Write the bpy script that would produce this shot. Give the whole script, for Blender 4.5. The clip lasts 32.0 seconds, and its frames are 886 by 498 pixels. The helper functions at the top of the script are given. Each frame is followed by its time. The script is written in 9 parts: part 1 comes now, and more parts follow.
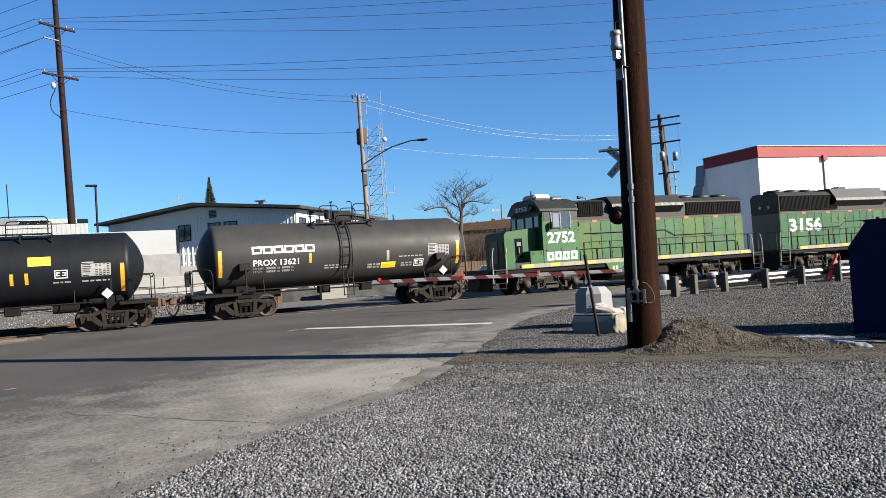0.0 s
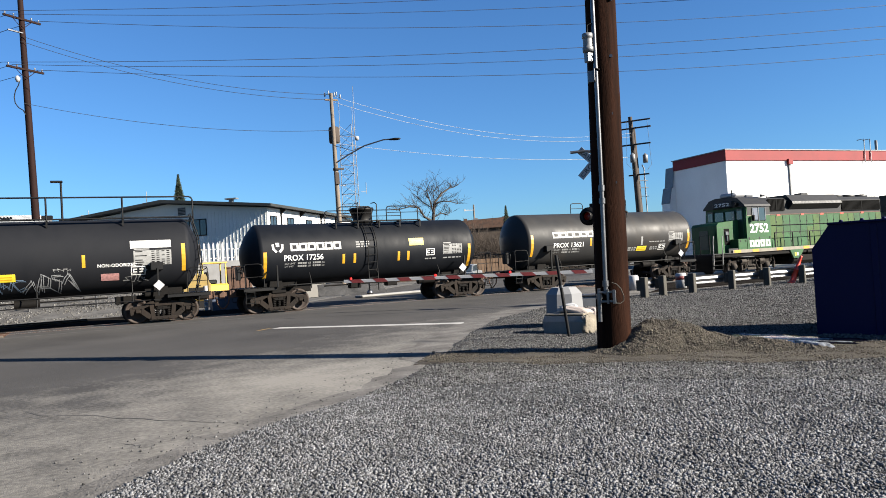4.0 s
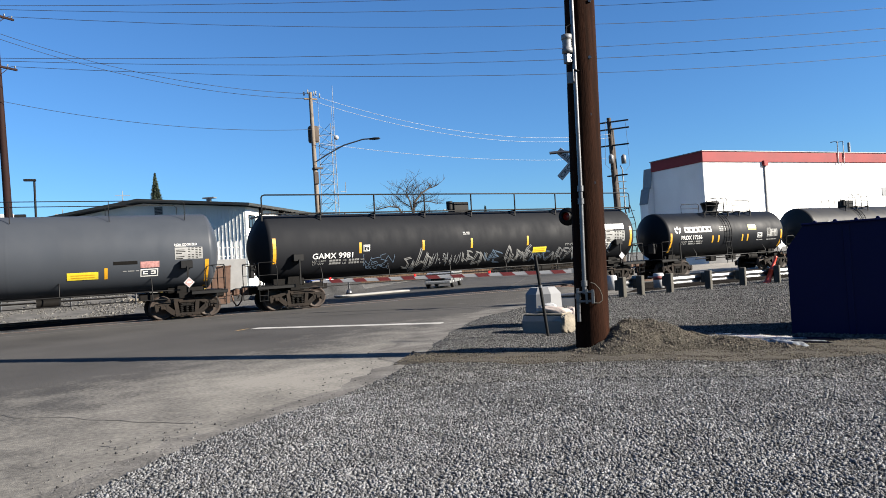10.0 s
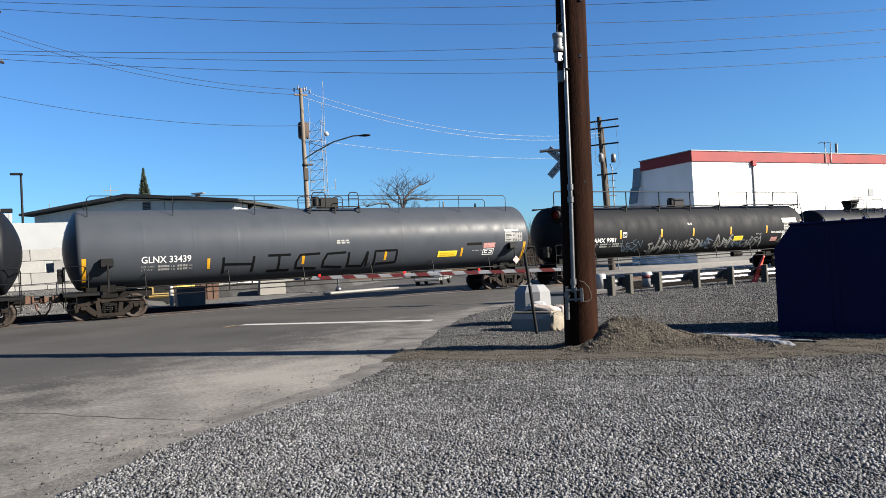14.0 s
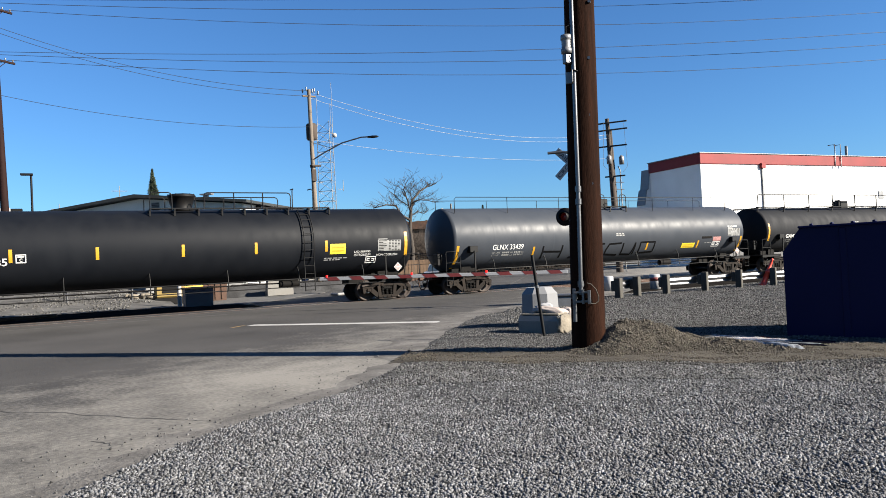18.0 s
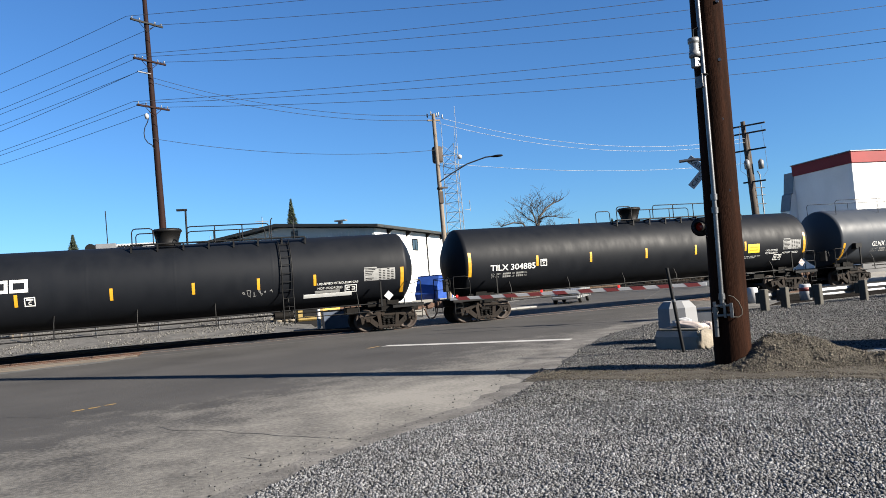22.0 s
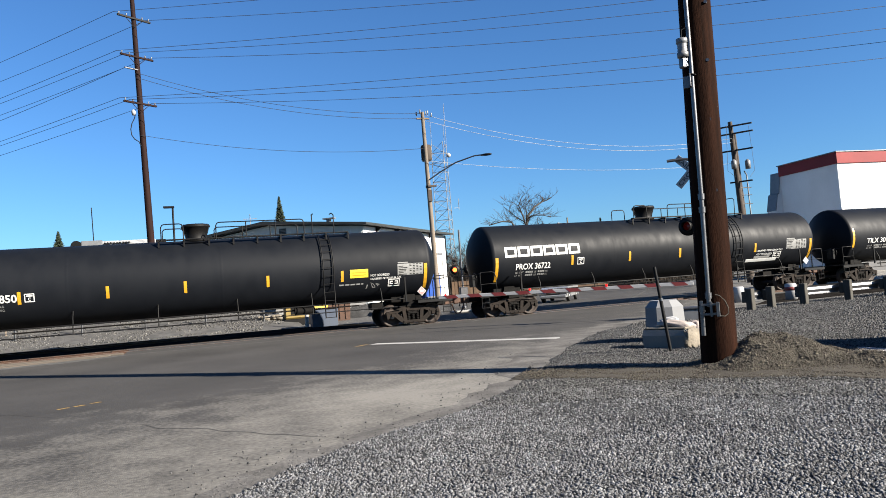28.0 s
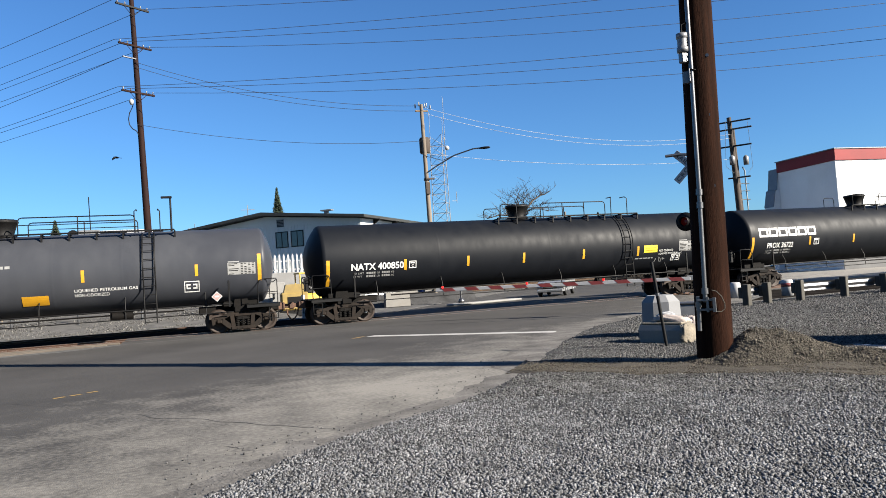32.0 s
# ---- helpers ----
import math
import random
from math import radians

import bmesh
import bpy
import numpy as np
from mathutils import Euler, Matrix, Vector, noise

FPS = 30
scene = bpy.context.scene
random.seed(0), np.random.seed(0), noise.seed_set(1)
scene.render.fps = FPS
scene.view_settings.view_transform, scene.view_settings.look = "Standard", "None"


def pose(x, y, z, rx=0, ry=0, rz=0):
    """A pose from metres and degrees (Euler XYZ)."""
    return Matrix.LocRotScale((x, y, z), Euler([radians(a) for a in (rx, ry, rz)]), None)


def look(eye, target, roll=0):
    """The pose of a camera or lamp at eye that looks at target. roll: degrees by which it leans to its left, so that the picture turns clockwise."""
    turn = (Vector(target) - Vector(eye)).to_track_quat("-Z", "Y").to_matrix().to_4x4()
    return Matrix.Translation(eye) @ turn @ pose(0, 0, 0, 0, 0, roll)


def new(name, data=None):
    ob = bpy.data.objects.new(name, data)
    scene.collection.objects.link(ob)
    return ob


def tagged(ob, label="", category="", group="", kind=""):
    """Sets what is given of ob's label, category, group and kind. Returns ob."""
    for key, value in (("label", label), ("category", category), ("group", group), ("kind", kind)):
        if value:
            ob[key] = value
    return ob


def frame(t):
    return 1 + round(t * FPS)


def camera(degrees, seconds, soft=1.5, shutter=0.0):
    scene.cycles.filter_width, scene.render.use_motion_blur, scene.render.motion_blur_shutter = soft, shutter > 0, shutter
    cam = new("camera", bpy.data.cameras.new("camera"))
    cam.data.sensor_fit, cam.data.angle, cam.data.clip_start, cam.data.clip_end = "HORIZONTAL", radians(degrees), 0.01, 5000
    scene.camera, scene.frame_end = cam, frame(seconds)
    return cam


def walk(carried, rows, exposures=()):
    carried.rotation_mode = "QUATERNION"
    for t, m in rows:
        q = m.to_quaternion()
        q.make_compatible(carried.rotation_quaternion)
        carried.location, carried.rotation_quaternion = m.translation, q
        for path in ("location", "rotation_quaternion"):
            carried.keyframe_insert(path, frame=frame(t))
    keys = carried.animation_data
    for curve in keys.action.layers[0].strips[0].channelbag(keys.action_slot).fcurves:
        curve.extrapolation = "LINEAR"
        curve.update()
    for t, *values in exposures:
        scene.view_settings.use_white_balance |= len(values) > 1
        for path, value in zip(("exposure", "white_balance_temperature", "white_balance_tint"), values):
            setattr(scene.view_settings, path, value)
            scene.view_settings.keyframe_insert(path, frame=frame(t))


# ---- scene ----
# World: x along the railway (to the front of the train), y away from the camera, z up from the rail tops.
cam = camera(63.3, 32.0, soft=0.8)
EYE = Vector((0.0, 0.0, 1.57))
# seconds, yaw, pitch, roll of the hand-held camera
PATH = [
    (0, -23.09, 1.38, -3.70),
    (0.5, -23.62, 1.43, -3.65),
    (1, -24.00, 1.34, -3.71),
    (1.5, -24.40, 1.32, -3.49),
    (2, -24.77, 1.31, -3.23),
    (2.5, -24.88, 1.28, -3.33),
    (3, -24.98, 1.21, -3.29),
    (3.5, -25.16, 1.24, -3.35),
    (5.5, -25.64, 1.13, -3.18),
    (6, -25.71, 1.08, -3.05),
    (6.5, -25.90, 1.09, -3.14),
    (7, -26.02, 1.10, -3.21),
    (7.5, -26.26, 1.17, -3.09),
    (8, -26.81, 1.09, -3.09),
    (8.5, -26.66, 1.10, -3.21),
    (9, -26.65, 1.08, -3.23),
    (9.5, -26.73, 1.11, -3.28),
    (10, -26.93, 1.12, -3.34),
    (10.5, -27.15, 1.10, -3.24),
    (11, -27.19, 1.12, -3.26),
    (11.5, -27.13, 1.06, -3.26),
    (12, -27.26, 1.03, -3.12),
    (12.5, -27.35, 0.89, -3.14),
    (13, -27.53, 0.88, -3.16),
    (13.5, -27.65, 0.90, -3.03),
    (14, -27.74, 0.87, -2.96),
    (14.5, -27.82, 0.84, -2.86),
    (16.5, -27.42, 0.76, -2.53),
    (17, -27.51, 0.87, -2.42),
    (17.5, -27.61, 0.93, -2.46),
    (18, -27.16, 1.02, -2.73),
    (18.5, -27.21, 1.12, -2.85),
    (19, -27.08, 1.24, -2.84),
    (19.5, -26.54, 1.29, -3.05),
    (20, -25.72, 1.20, -2.97),
    (20.5, -24.14, 1.40, -3.32),
    (21, -21.73, 1.61, -3.70),
    (21.5, -18.54, 3.01, -4.54),
    (22, -17.07, 3.12, -4.51),
    (22.5, -16.63, 3.21, -4.66),
    (23, -17.13, 3.26, -4.81),
    (23.5, -17.24, 3.23, -4.79),
    (24, -17.35, 3.15, -4.95),
    (24.5, -17.57, 3.23, -5.05),
    (25, -17.67, 3.20, -5.12),
    (25.5, -17.75, 3.28, -5.22),
    (27.5, -17.93, 2.97, -4.64),
    (28, -17.97, 2.92, -4.34),
    (28.5, -17.93, 2.74, -4.13),
    (29, -17.94, 2.71, -4.08),
    (29.5, -17.95, 2.74, -4.05),
    (30, -18.03, 2.62, -3.90),
    (30.5, -18.01, 2.48, -3.74),
    (31, -18.05, 2.44, -3.82),
    (31.5, -18.03, 2.46, -3.86),
    (32, -18.13, 2.34, -3.78),
]


def aim(yaw, pitch, roll):
    a, b = radians(yaw), radians(pitch)
    ahead = Vector((-math.sin(a) * math.cos(b), math.cos(a) * math.cos(b), math.sin(b)))
    return look(EYE, EYE + 10 * ahead, roll)


walk(cam, [(t, aim(y, p, r)) for t, y, p, r in PATH], [(0.0, 2.03), (32.0, 2.03)])

# ---- light ----
SUN_EL = radians(26)
SUN_DIR = Vector((0.7 * math.cos(SUN_EL), -0.714 * math.cos(SUN_EL), math.sin(SUN_EL)))
world = bpy.data.worlds.new("sky")
scene.world = world
world.use_nodes = True
wn, wl = world.node_tree.nodes, world.node_tree.links
sky = wn.new("ShaderNodeTexSky")
sky.sky_type, sky.sun_disc = "NISHITA", False
sky.sun_elevation, sky.sun_rotation = SUN_EL, radians(135.6)
sky.air_density, sky.dust_density, sky.ozone_density, sky.altitude = 1.0, 0.3, 4.0, 50.0
deep = wn.new("ShaderNodeVectorMath")
deep.operation = "MULTIPLY"
deep.inputs[1].default_value = (0.36, 0.578, 0.782)
wl.new(sky.outputs[0], deep.inputs[0])
wl.new(deep.outputs[0], wn["Background"].inputs[0])
wn["Background"].inputs[1].default_value = 0.05
sun = new("sun", bpy.data.lights.new("sun", "SUN"))
sun.data.energy, sun.data.angle, sun.data.color = 5.0, radians(0.55), (1.0, 0.92, 0.8)
sun.matrix_basis = look(SUN_DIR * 100, (0, 0, 0))


# ---- materials ----
def mat(name, color, rough=0.6, metal=0.0, var=0.15, scale=3.0, fine=40.0, bump=0.0, bump_scale=60.0, dirt=None, dirt_amount=0.4,
        dirt_scale=1.2, spec=0.5, coords="Object", rand=0.0, stretch=(1, 1, 1)):
    """A surface with large and fine variation, patches of dirt, and a fine relief."""
    m = bpy.data.materials.new(name)
    m.use_nodes = True
    n, l = m.node_tree.nodes, m.node_tree.links
    b = n["Principled BSDF"]
    b.inputs["Roughness"].default_value, b.inputs["Metallic"].default_value = rough, metal
    b.inputs["Specular IOR Level"].default_value = spec
    if coords == "World":
        src = n.new("ShaderNodeNewGeometry").outputs["Position"]
    else:
        src = n.new("ShaderNodeTexCoord").outputs["Object"]
    mp = n.new("ShaderNodeMapping")
    mp.inputs["Scale"].default_value = stretch
    l.new(src, mp.inputs[0])
    src = mp.outputs[0]

    def tex(s, d=4.0):
        t = n.new("ShaderNodeTexNoise")
        t.inputs["Scale"].default_value, t.inputs["Detail"].default_value = s, d
        l.new(src, t.inputs["Vector"])
        return t.outputs["Fac"]

    def span(out, lo, hi, a, z):
        r = n.new("ShaderNodeMapRange")
        r.inputs[1].default_value, r.inputs[2].default_value, r.inputs[3].default_value, r.inputs[4].default_value = lo, hi, a, z
        l.new(out, r.inputs[0])
        return r.outputs[0]

    def math_(op, a, c):
        k = n.new("ShaderNodeMath")
        k.operation = op
        for i, q in enumerate((a, c)):
            if isinstance(q, float):
                k.inputs[i].default_value = q
            else:
                l.new(q, k.inputs[i])
        return k.outputs[0]

    big, small = tex(scale), tex(fine)
    gain = math_("MULTIPLY", span(big, 0.3, 0.7, 1 - var, 1 + var), span(small, 0.3, 0.7, 1 - var * 0.6, 1 + var * 0.6))
    if rand:
        oi = n.new("ShaderNodeObjectInfo")
        gain = math_("MULTIPLY", gain, span(oi.outputs["Random"], 0.0, 1.0, 1 - rand, 1 + rand))
    sc = n.new("ShaderNodeVectorMath")
    sc.operation = "SCALE"
    sc.inputs[0].default_value = color
    l.new(gain, sc.inputs["Scale"])
    col = sc.outputs[0]
    if dirt:
        mix = n.new("ShaderNodeMix")
        mix.data_type = "RGBA"
        l.new(span(tex(dirt_scale, 8.0), 0.48, 0.75, 0.0, dirt_amount), mix.inputs[0])
        l.new(col, mix.inputs[6])
        mix.inputs[7].default_value = (*dirt, 1)
        col = mix.outputs[2]
    l.new(col, b.inputs["Base Color"])
    l.new(span(small, 0.3, 0.7, max(0.03, rough - 0.08), min(1, rough + 0.08)), b.inputs["Roughness"])
    if bump:
        k = n.new("ShaderNodeBump")
        k.inputs["Strength"].default_value, k.inputs["Distance"].default_value = 0.6, bump
        l.new(tex(bump_scale, 6.0), k.inputs["Height"])
        l.new(k.outputs[0], b.inputs["Normal"])
    return m


def glow(name, color, power, base=(0.3, 0.02, 0.01)):
    m = mat(name, base, 0.3)
    b = m.node_tree.nodes["Principled BSDF"]
    b.inputs["Emission Color"].default_value = (*color, 1)
    b.inputs["Emission Strength"].default_value = power
    return m


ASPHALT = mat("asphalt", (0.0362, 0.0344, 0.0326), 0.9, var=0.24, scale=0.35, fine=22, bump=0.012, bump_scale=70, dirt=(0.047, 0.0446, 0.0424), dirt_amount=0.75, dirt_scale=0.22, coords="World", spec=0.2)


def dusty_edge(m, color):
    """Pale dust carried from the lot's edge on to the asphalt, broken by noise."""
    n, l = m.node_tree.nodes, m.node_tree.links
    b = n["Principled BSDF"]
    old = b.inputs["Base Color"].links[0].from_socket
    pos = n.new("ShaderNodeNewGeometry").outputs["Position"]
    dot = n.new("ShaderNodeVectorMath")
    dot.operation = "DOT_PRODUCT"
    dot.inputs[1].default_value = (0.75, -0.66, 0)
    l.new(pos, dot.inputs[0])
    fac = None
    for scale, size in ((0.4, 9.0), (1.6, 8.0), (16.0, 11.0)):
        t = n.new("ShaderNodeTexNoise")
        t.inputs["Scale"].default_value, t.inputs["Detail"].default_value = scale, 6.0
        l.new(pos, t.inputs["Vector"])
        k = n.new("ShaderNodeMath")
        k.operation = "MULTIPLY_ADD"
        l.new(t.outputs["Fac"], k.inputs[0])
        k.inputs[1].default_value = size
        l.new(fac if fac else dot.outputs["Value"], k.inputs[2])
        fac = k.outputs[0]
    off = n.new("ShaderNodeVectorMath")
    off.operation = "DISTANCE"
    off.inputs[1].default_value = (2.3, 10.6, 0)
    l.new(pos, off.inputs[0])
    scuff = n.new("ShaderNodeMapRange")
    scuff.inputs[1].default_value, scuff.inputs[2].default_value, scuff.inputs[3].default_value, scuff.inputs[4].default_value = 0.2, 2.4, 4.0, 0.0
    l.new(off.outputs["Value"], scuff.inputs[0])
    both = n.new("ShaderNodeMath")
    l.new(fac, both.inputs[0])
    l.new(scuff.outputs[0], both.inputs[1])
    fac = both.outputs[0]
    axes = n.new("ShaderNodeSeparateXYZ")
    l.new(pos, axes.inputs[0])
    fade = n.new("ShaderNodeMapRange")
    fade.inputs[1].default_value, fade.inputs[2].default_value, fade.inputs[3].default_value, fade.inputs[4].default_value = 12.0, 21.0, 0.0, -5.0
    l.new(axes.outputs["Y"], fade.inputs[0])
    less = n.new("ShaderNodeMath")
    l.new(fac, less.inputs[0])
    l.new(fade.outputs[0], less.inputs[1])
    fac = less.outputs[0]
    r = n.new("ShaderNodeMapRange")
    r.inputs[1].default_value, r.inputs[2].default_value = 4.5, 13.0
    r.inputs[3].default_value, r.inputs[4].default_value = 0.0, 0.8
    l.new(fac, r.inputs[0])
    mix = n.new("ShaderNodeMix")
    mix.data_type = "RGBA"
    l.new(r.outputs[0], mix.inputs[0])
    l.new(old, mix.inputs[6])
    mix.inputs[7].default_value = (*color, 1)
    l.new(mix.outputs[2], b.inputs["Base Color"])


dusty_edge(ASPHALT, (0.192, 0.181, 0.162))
GRAVEL = mat("gravel", (0.0331, 0.033, 0.0333), 0.95, var=0.45, scale=1.1, fine=45, bump=0.05, bump_scale=45, dirt=(0.0215, 0.02, 0.0179), dirt_amount=0.5, dirt_scale=0.5, coords="World", spec=0.2)
DIRT = mat("dirt", (0.0426, 0.0372, 0.0291), 0.95, var=0.3, scale=0.9, fine=30, bump=0.05, bump_scale=22, dirt=(0.0265, 0.0233, 0.0184), dirt_scale=1.4, coords="World", spec=0.2)
EARTH = mat("earth", (0.0572, 0.0534, 0.0458), 0.95, var=0.25, scale=0.08, fine=6, bump=0.05, bump_scale=8, dirt=(0.0381, 0.0381, 0.0286), dirt_scale=0.05, coords="World")
BALLAST = mat("ballast", (0.0725, 0.0649, 0.0572), 0.95, var=0.4, scale=1.4, fine=30, bump=0.06, bump_scale=20, dirt=(0.0419, 0.0305, 0.0229), coords="World")
RUST = mat("rusty_steel", (0.0572, 0.0286, 0.0171), 0.75, 0.3, var=0.35, scale=3, fine=50, bump=0.004, dirt=(0.0191, 0.0153, 0.0133))
RAILTOP = mat("worn_rail_steel", (0.254, 0.242, 0.23), 0.3, 0.9, var=0.15)
TIMBER = mat("dark_timber", (0.0229, 0.0179, 0.0141), 0.9, var=0.35, scale=2, fine=25, bump=0.01, stretch=(6, 1, 1), spec=0.15)
WHITEPAINT = mat("white_road_paint", (0.27, 0.264, 0.252), 0.8, var=0.15, scale=1.5, fine=40, dirt=(0.087, 0.0825, 0.0736), dirt_amount=0.6, dirt_scale=3, coords="World")
YELLOWPAINT = mat("yellow_road_paint", (0.21, 0.125, 0.0229), 0.8, var=0.2, dirt=(0.0572, 0.0534, 0.0458), dirt_amount=0.8, dirt_scale=4, coords="World")
POLEWOOD = mat("creosoted_pole_wood", (0.013, 0.0054, 0.0032), 0.9, var=0.4, scale=2.5, fine=30, bump=0.014, bump_scale=30, dirt=(0.0058, 0.003, 0.002), dirt_amount=0.75, dirt_scale=2.0, stretch=(4, 4, 0.3), spec=0.04)
REDPOLE = mat("red_brown_pole", (0.00972, 0.00318, 0.00238), 0.8, var=0.3, scale=2, fine=30, bump=0.006, stretch=(4, 4, 0.4), spec=0.15)
GREYWOOD = mat("weathered_pole_wood", (0.115, 0.092, 0.07), 0.85, var=0.3, scale=2, fine=30, bump=0.008, dirt=(0.045, 0.034, 0.025), stretch=(4, 4, 0.4))
DARKPOLE = mat("dark_pole_wood", (0.0279, 0.0185, 0.0126), 0.85, var=0.3, scale=2, fine=30, bump=0.008, dirt=(0.0148, 0.0111, 0.00819), stretch=(4, 4, 0.4))
POSTWOOD = mat("grey_weathered_post", (0.0367, 0.0337, 0.027), 0.9, var=0.3, scale=3, fine=30, bump=0.006, dirt=(0.0226, 0.0197, 0.015), stretch=(4, 4, 0.5))
ARMWOOD = mat("crossarm_wood", (0.114, 0.0765, 0.0419), 0.85, var=0.25)
GALV = mat("galvanised_steel", (0.111, 0.112, 0.117), 0.38, 0.85, var=0.12, scale=6, fine=60)
GREYSTEEL = mat("grey_painted_steel", (0.122, 0.125, 0.13), 0.5, 0.3, var=0.12)
BLACKSTEEL = mat("black_painted_steel", (0.00347, 0.00347, 0.00374), 0.55, 0.0, var=0.25, dirt=(0.0107, 0.00875, 0.00749), dirt_amount=0.35, spec=0.15)
WIRE = mat("dark_wire", (0.0133, 0.0141, 0.016), 0.6)
BRIGHTWIRE = mat("bright_aluminium_wire", (0.168, 0.175, 0.189), 0.5, 0.0)
CONCRETE = mat("concrete", (0.133, 0.128, 0.119), 0.9, var=0.15, scale=1.5, fine=40, bump=0.006, dirt=(0.0821, 0.0754, 0.0629), dirt_amount=0.6, dirt_scale=1.5, rand=0.08)
BLOCKPALE = mat("weathered_pale_block", (0.175, 0.173, 0.167), 0.9, var=0.12, scale=1.5, fine=30, bump=0.006, dirt=(0.121, 0.116, 0.106), dirt_amount=0.5, dirt_scale=1.2, rand=0.1)
TANKCOAL = mat("charcoal_tank_paint", (0.00612, 0.00673, 0.00861), 0.7, var=0.07, scale=0.5, fine=2.0, dirt=(0.00936, 0.00929, 0.00979), dirt_amount=0.25, dirt_scale=0.5, stretch=(1, 1, 0.3), spec=0.12)
CORRUGATED = mat("white_corrugated_steel", (0.196, 0.205, 0.21), 0.6, var=0.06, scale=0.8, fine=10, dirt=(0.161, 0.166, 0.166), dirt_amount=0.5, dirt_scale=0.8)
OCHREBRIGHT = mat("yellow_machine_paint", (0.36, 0.23, 0.02), 0.5, var=0.12, dirt=(0.2, 0.14, 0.03))
FOOTBAND = mat("dark_grey_foot_band", (0.075, 0.075, 0.077), 0.9, var=0.2, scale=0.6, fine=10, dirt=(0.05, 0.05, 0.05))
GREYBLOCK = mat("grey_block", (0.137, 0.137, 0.137), 0.9, var=0.12, scale=2, fine=30, bump=0.004, dirt=(0.0992, 0.0957, 0.0879))
MORTAR = mat("tan_mortar", (0.131, 0.113, 0.087), 0.95, var=0.3, scale=4, fine=30, bump=0.02, bump_scale=25, dirt=(0.08, 0.0691, 0.0543))
PINKBAG = mat("pinkish_paper", (0.236, 0.2, 0.182), 0.8, var=0.2, scale=6, fine=30, bump=0.01, dirt=(0.145, 0.131, 0.118), dirt_scale=5)
PALECONCRETE = mat("pale_concrete", (0.134, 0.136, 0.141), 0.85, var=0.08, scale=2, fine=40, bump=0.003, dirt=(0.0951, 0.0951, 0.093), dirt_scale=2)
WHITEWALL = mat("white_wall_paint", (0.583, 0.583, 0.575), 0.75, var=0.05, scale=0.4, fine=8, dirt=(0.445, 0.438, 0.405), dirt_amount=0.35, dirt_scale=0.3)
REDBAND = mat("red_fascia_paint", (0.145, 0.0108, 0.0116), 0.55, var=0.1, scale=0.5, dirt=(0.0935, 0.0096, 0.00952), spec=0.2)
GREYWALL = mat("pale_grey_siding", (0.448, 0.469, 0.454), 0.75, var=0.06, scale=0.6, fine=12, dirt=(0.362, 0.374, 0.363))
ROOFDARK = mat("dark_roofing", (0.0133, 0.0153, 0.0145), 0.7, var=0.2, scale=1)
GLASS = mat("window_glass", (0.02, 0.03, 0.04), 0.05, 0.0, var=0.1, spec=0.9)
TANKBLACK = mat("black_tank_paint", (0.00411, 0.00492, 0.0068), 0.55, 0.0, var=0.05, scale=0.5, fine=2.0, bump=0.0, bump_scale=1.2, dirt=(0.00722, 0.00779, 0.009), dirt_amount=0.15, dirt_scale=0.7, stretch=(1, 1, 0.35), rand=0.0, spec=0.12)
TANKBLACK2 = mat("dusty_black_tank_paint", (0.0214, 0.0214, 0.0217), 0.5, 0.0, var=0.08, scale=0.6, fine=2.0, bump=0.0, bump_scale=1.2, dirt=(0.0312, 0.0259, 0.021), dirt_amount=0.6, dirt_scale=0.6, stretch=(1, 1, 0.4), spec=0.12)
TANKGREY = mat("blue_grey_tank_paint", (0.031, 0.0351, 0.0424), 0.45, 0.0, var=0.05, scale=0.5, fine=2.0, bump=0.0, bump_scale=1.0, dirt=(0.025, 0.0275, 0.032), dirt_amount=0.5, dirt_scale=0.5, stretch=(1, 1, 0.3), spec=0.12)
TANKSLATE = mat("slate_tank_paint", (0.0267, 0.0285, 0.0341), 0.42, 0.0, var=0.06, scale=0.5, fine=2.0, bump=0.0, bump_scale=1.0, dirt=(0.0442, 0.0457, 0.0488), dirt_amount=0.4, dirt_scale=0.5, stretch=(1, 1, 0.3), spec=0.12)
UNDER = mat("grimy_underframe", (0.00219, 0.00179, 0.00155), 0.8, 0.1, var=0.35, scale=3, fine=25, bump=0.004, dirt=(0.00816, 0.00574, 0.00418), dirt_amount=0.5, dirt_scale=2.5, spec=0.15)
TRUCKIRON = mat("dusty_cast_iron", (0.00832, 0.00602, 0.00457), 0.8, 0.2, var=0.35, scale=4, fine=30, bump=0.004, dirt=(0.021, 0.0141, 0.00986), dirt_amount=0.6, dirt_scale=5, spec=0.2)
WHEELIRON = mat("rusty_wheel_plate", (0.0213, 0.0133, 0.00945), 0.7, 0.35, var=0.3, scale=5, fine=30, dirt=(0.0142, 0.0119, 0.00994), dirt_amount=0.6, dirt_scale=4)
DECALWHITE = mat("white_lettering", (0.466, 0.466, 0.452), 0.6, var=0.08, scale=4, dirt=(0.259, 0.252, 0.239), dirt_amount=0.35, dirt_scale=3)
DECALGREY = mat("faded_lettering", (0.153, 0.153, 0.149), 0.7, var=0.15, scale=8)
DECALYELLOW = mat("yellow_reflector", (0.374, 0.187, 0.0078), 0.45, var=0.1)
DECALLEMON = mat("yellow_label", (0.458, 0.354, 0.0184), 0.5, var=0.1, scale=6)
DECALRED = mat("red_label", (0.261, 0.131, 0.122), 0.5, var=0.3, scale=12)
SPRAYBLACK = mat("black_spray_paint", (0.00304, 0.00304, 0.00348), 0.8, var=0.2, spec=0.05)
SPRAYWHITE = mat("white_spray_paint", (0.153, 0.153, 0.15), 0.7, var=0.3, scale=3)
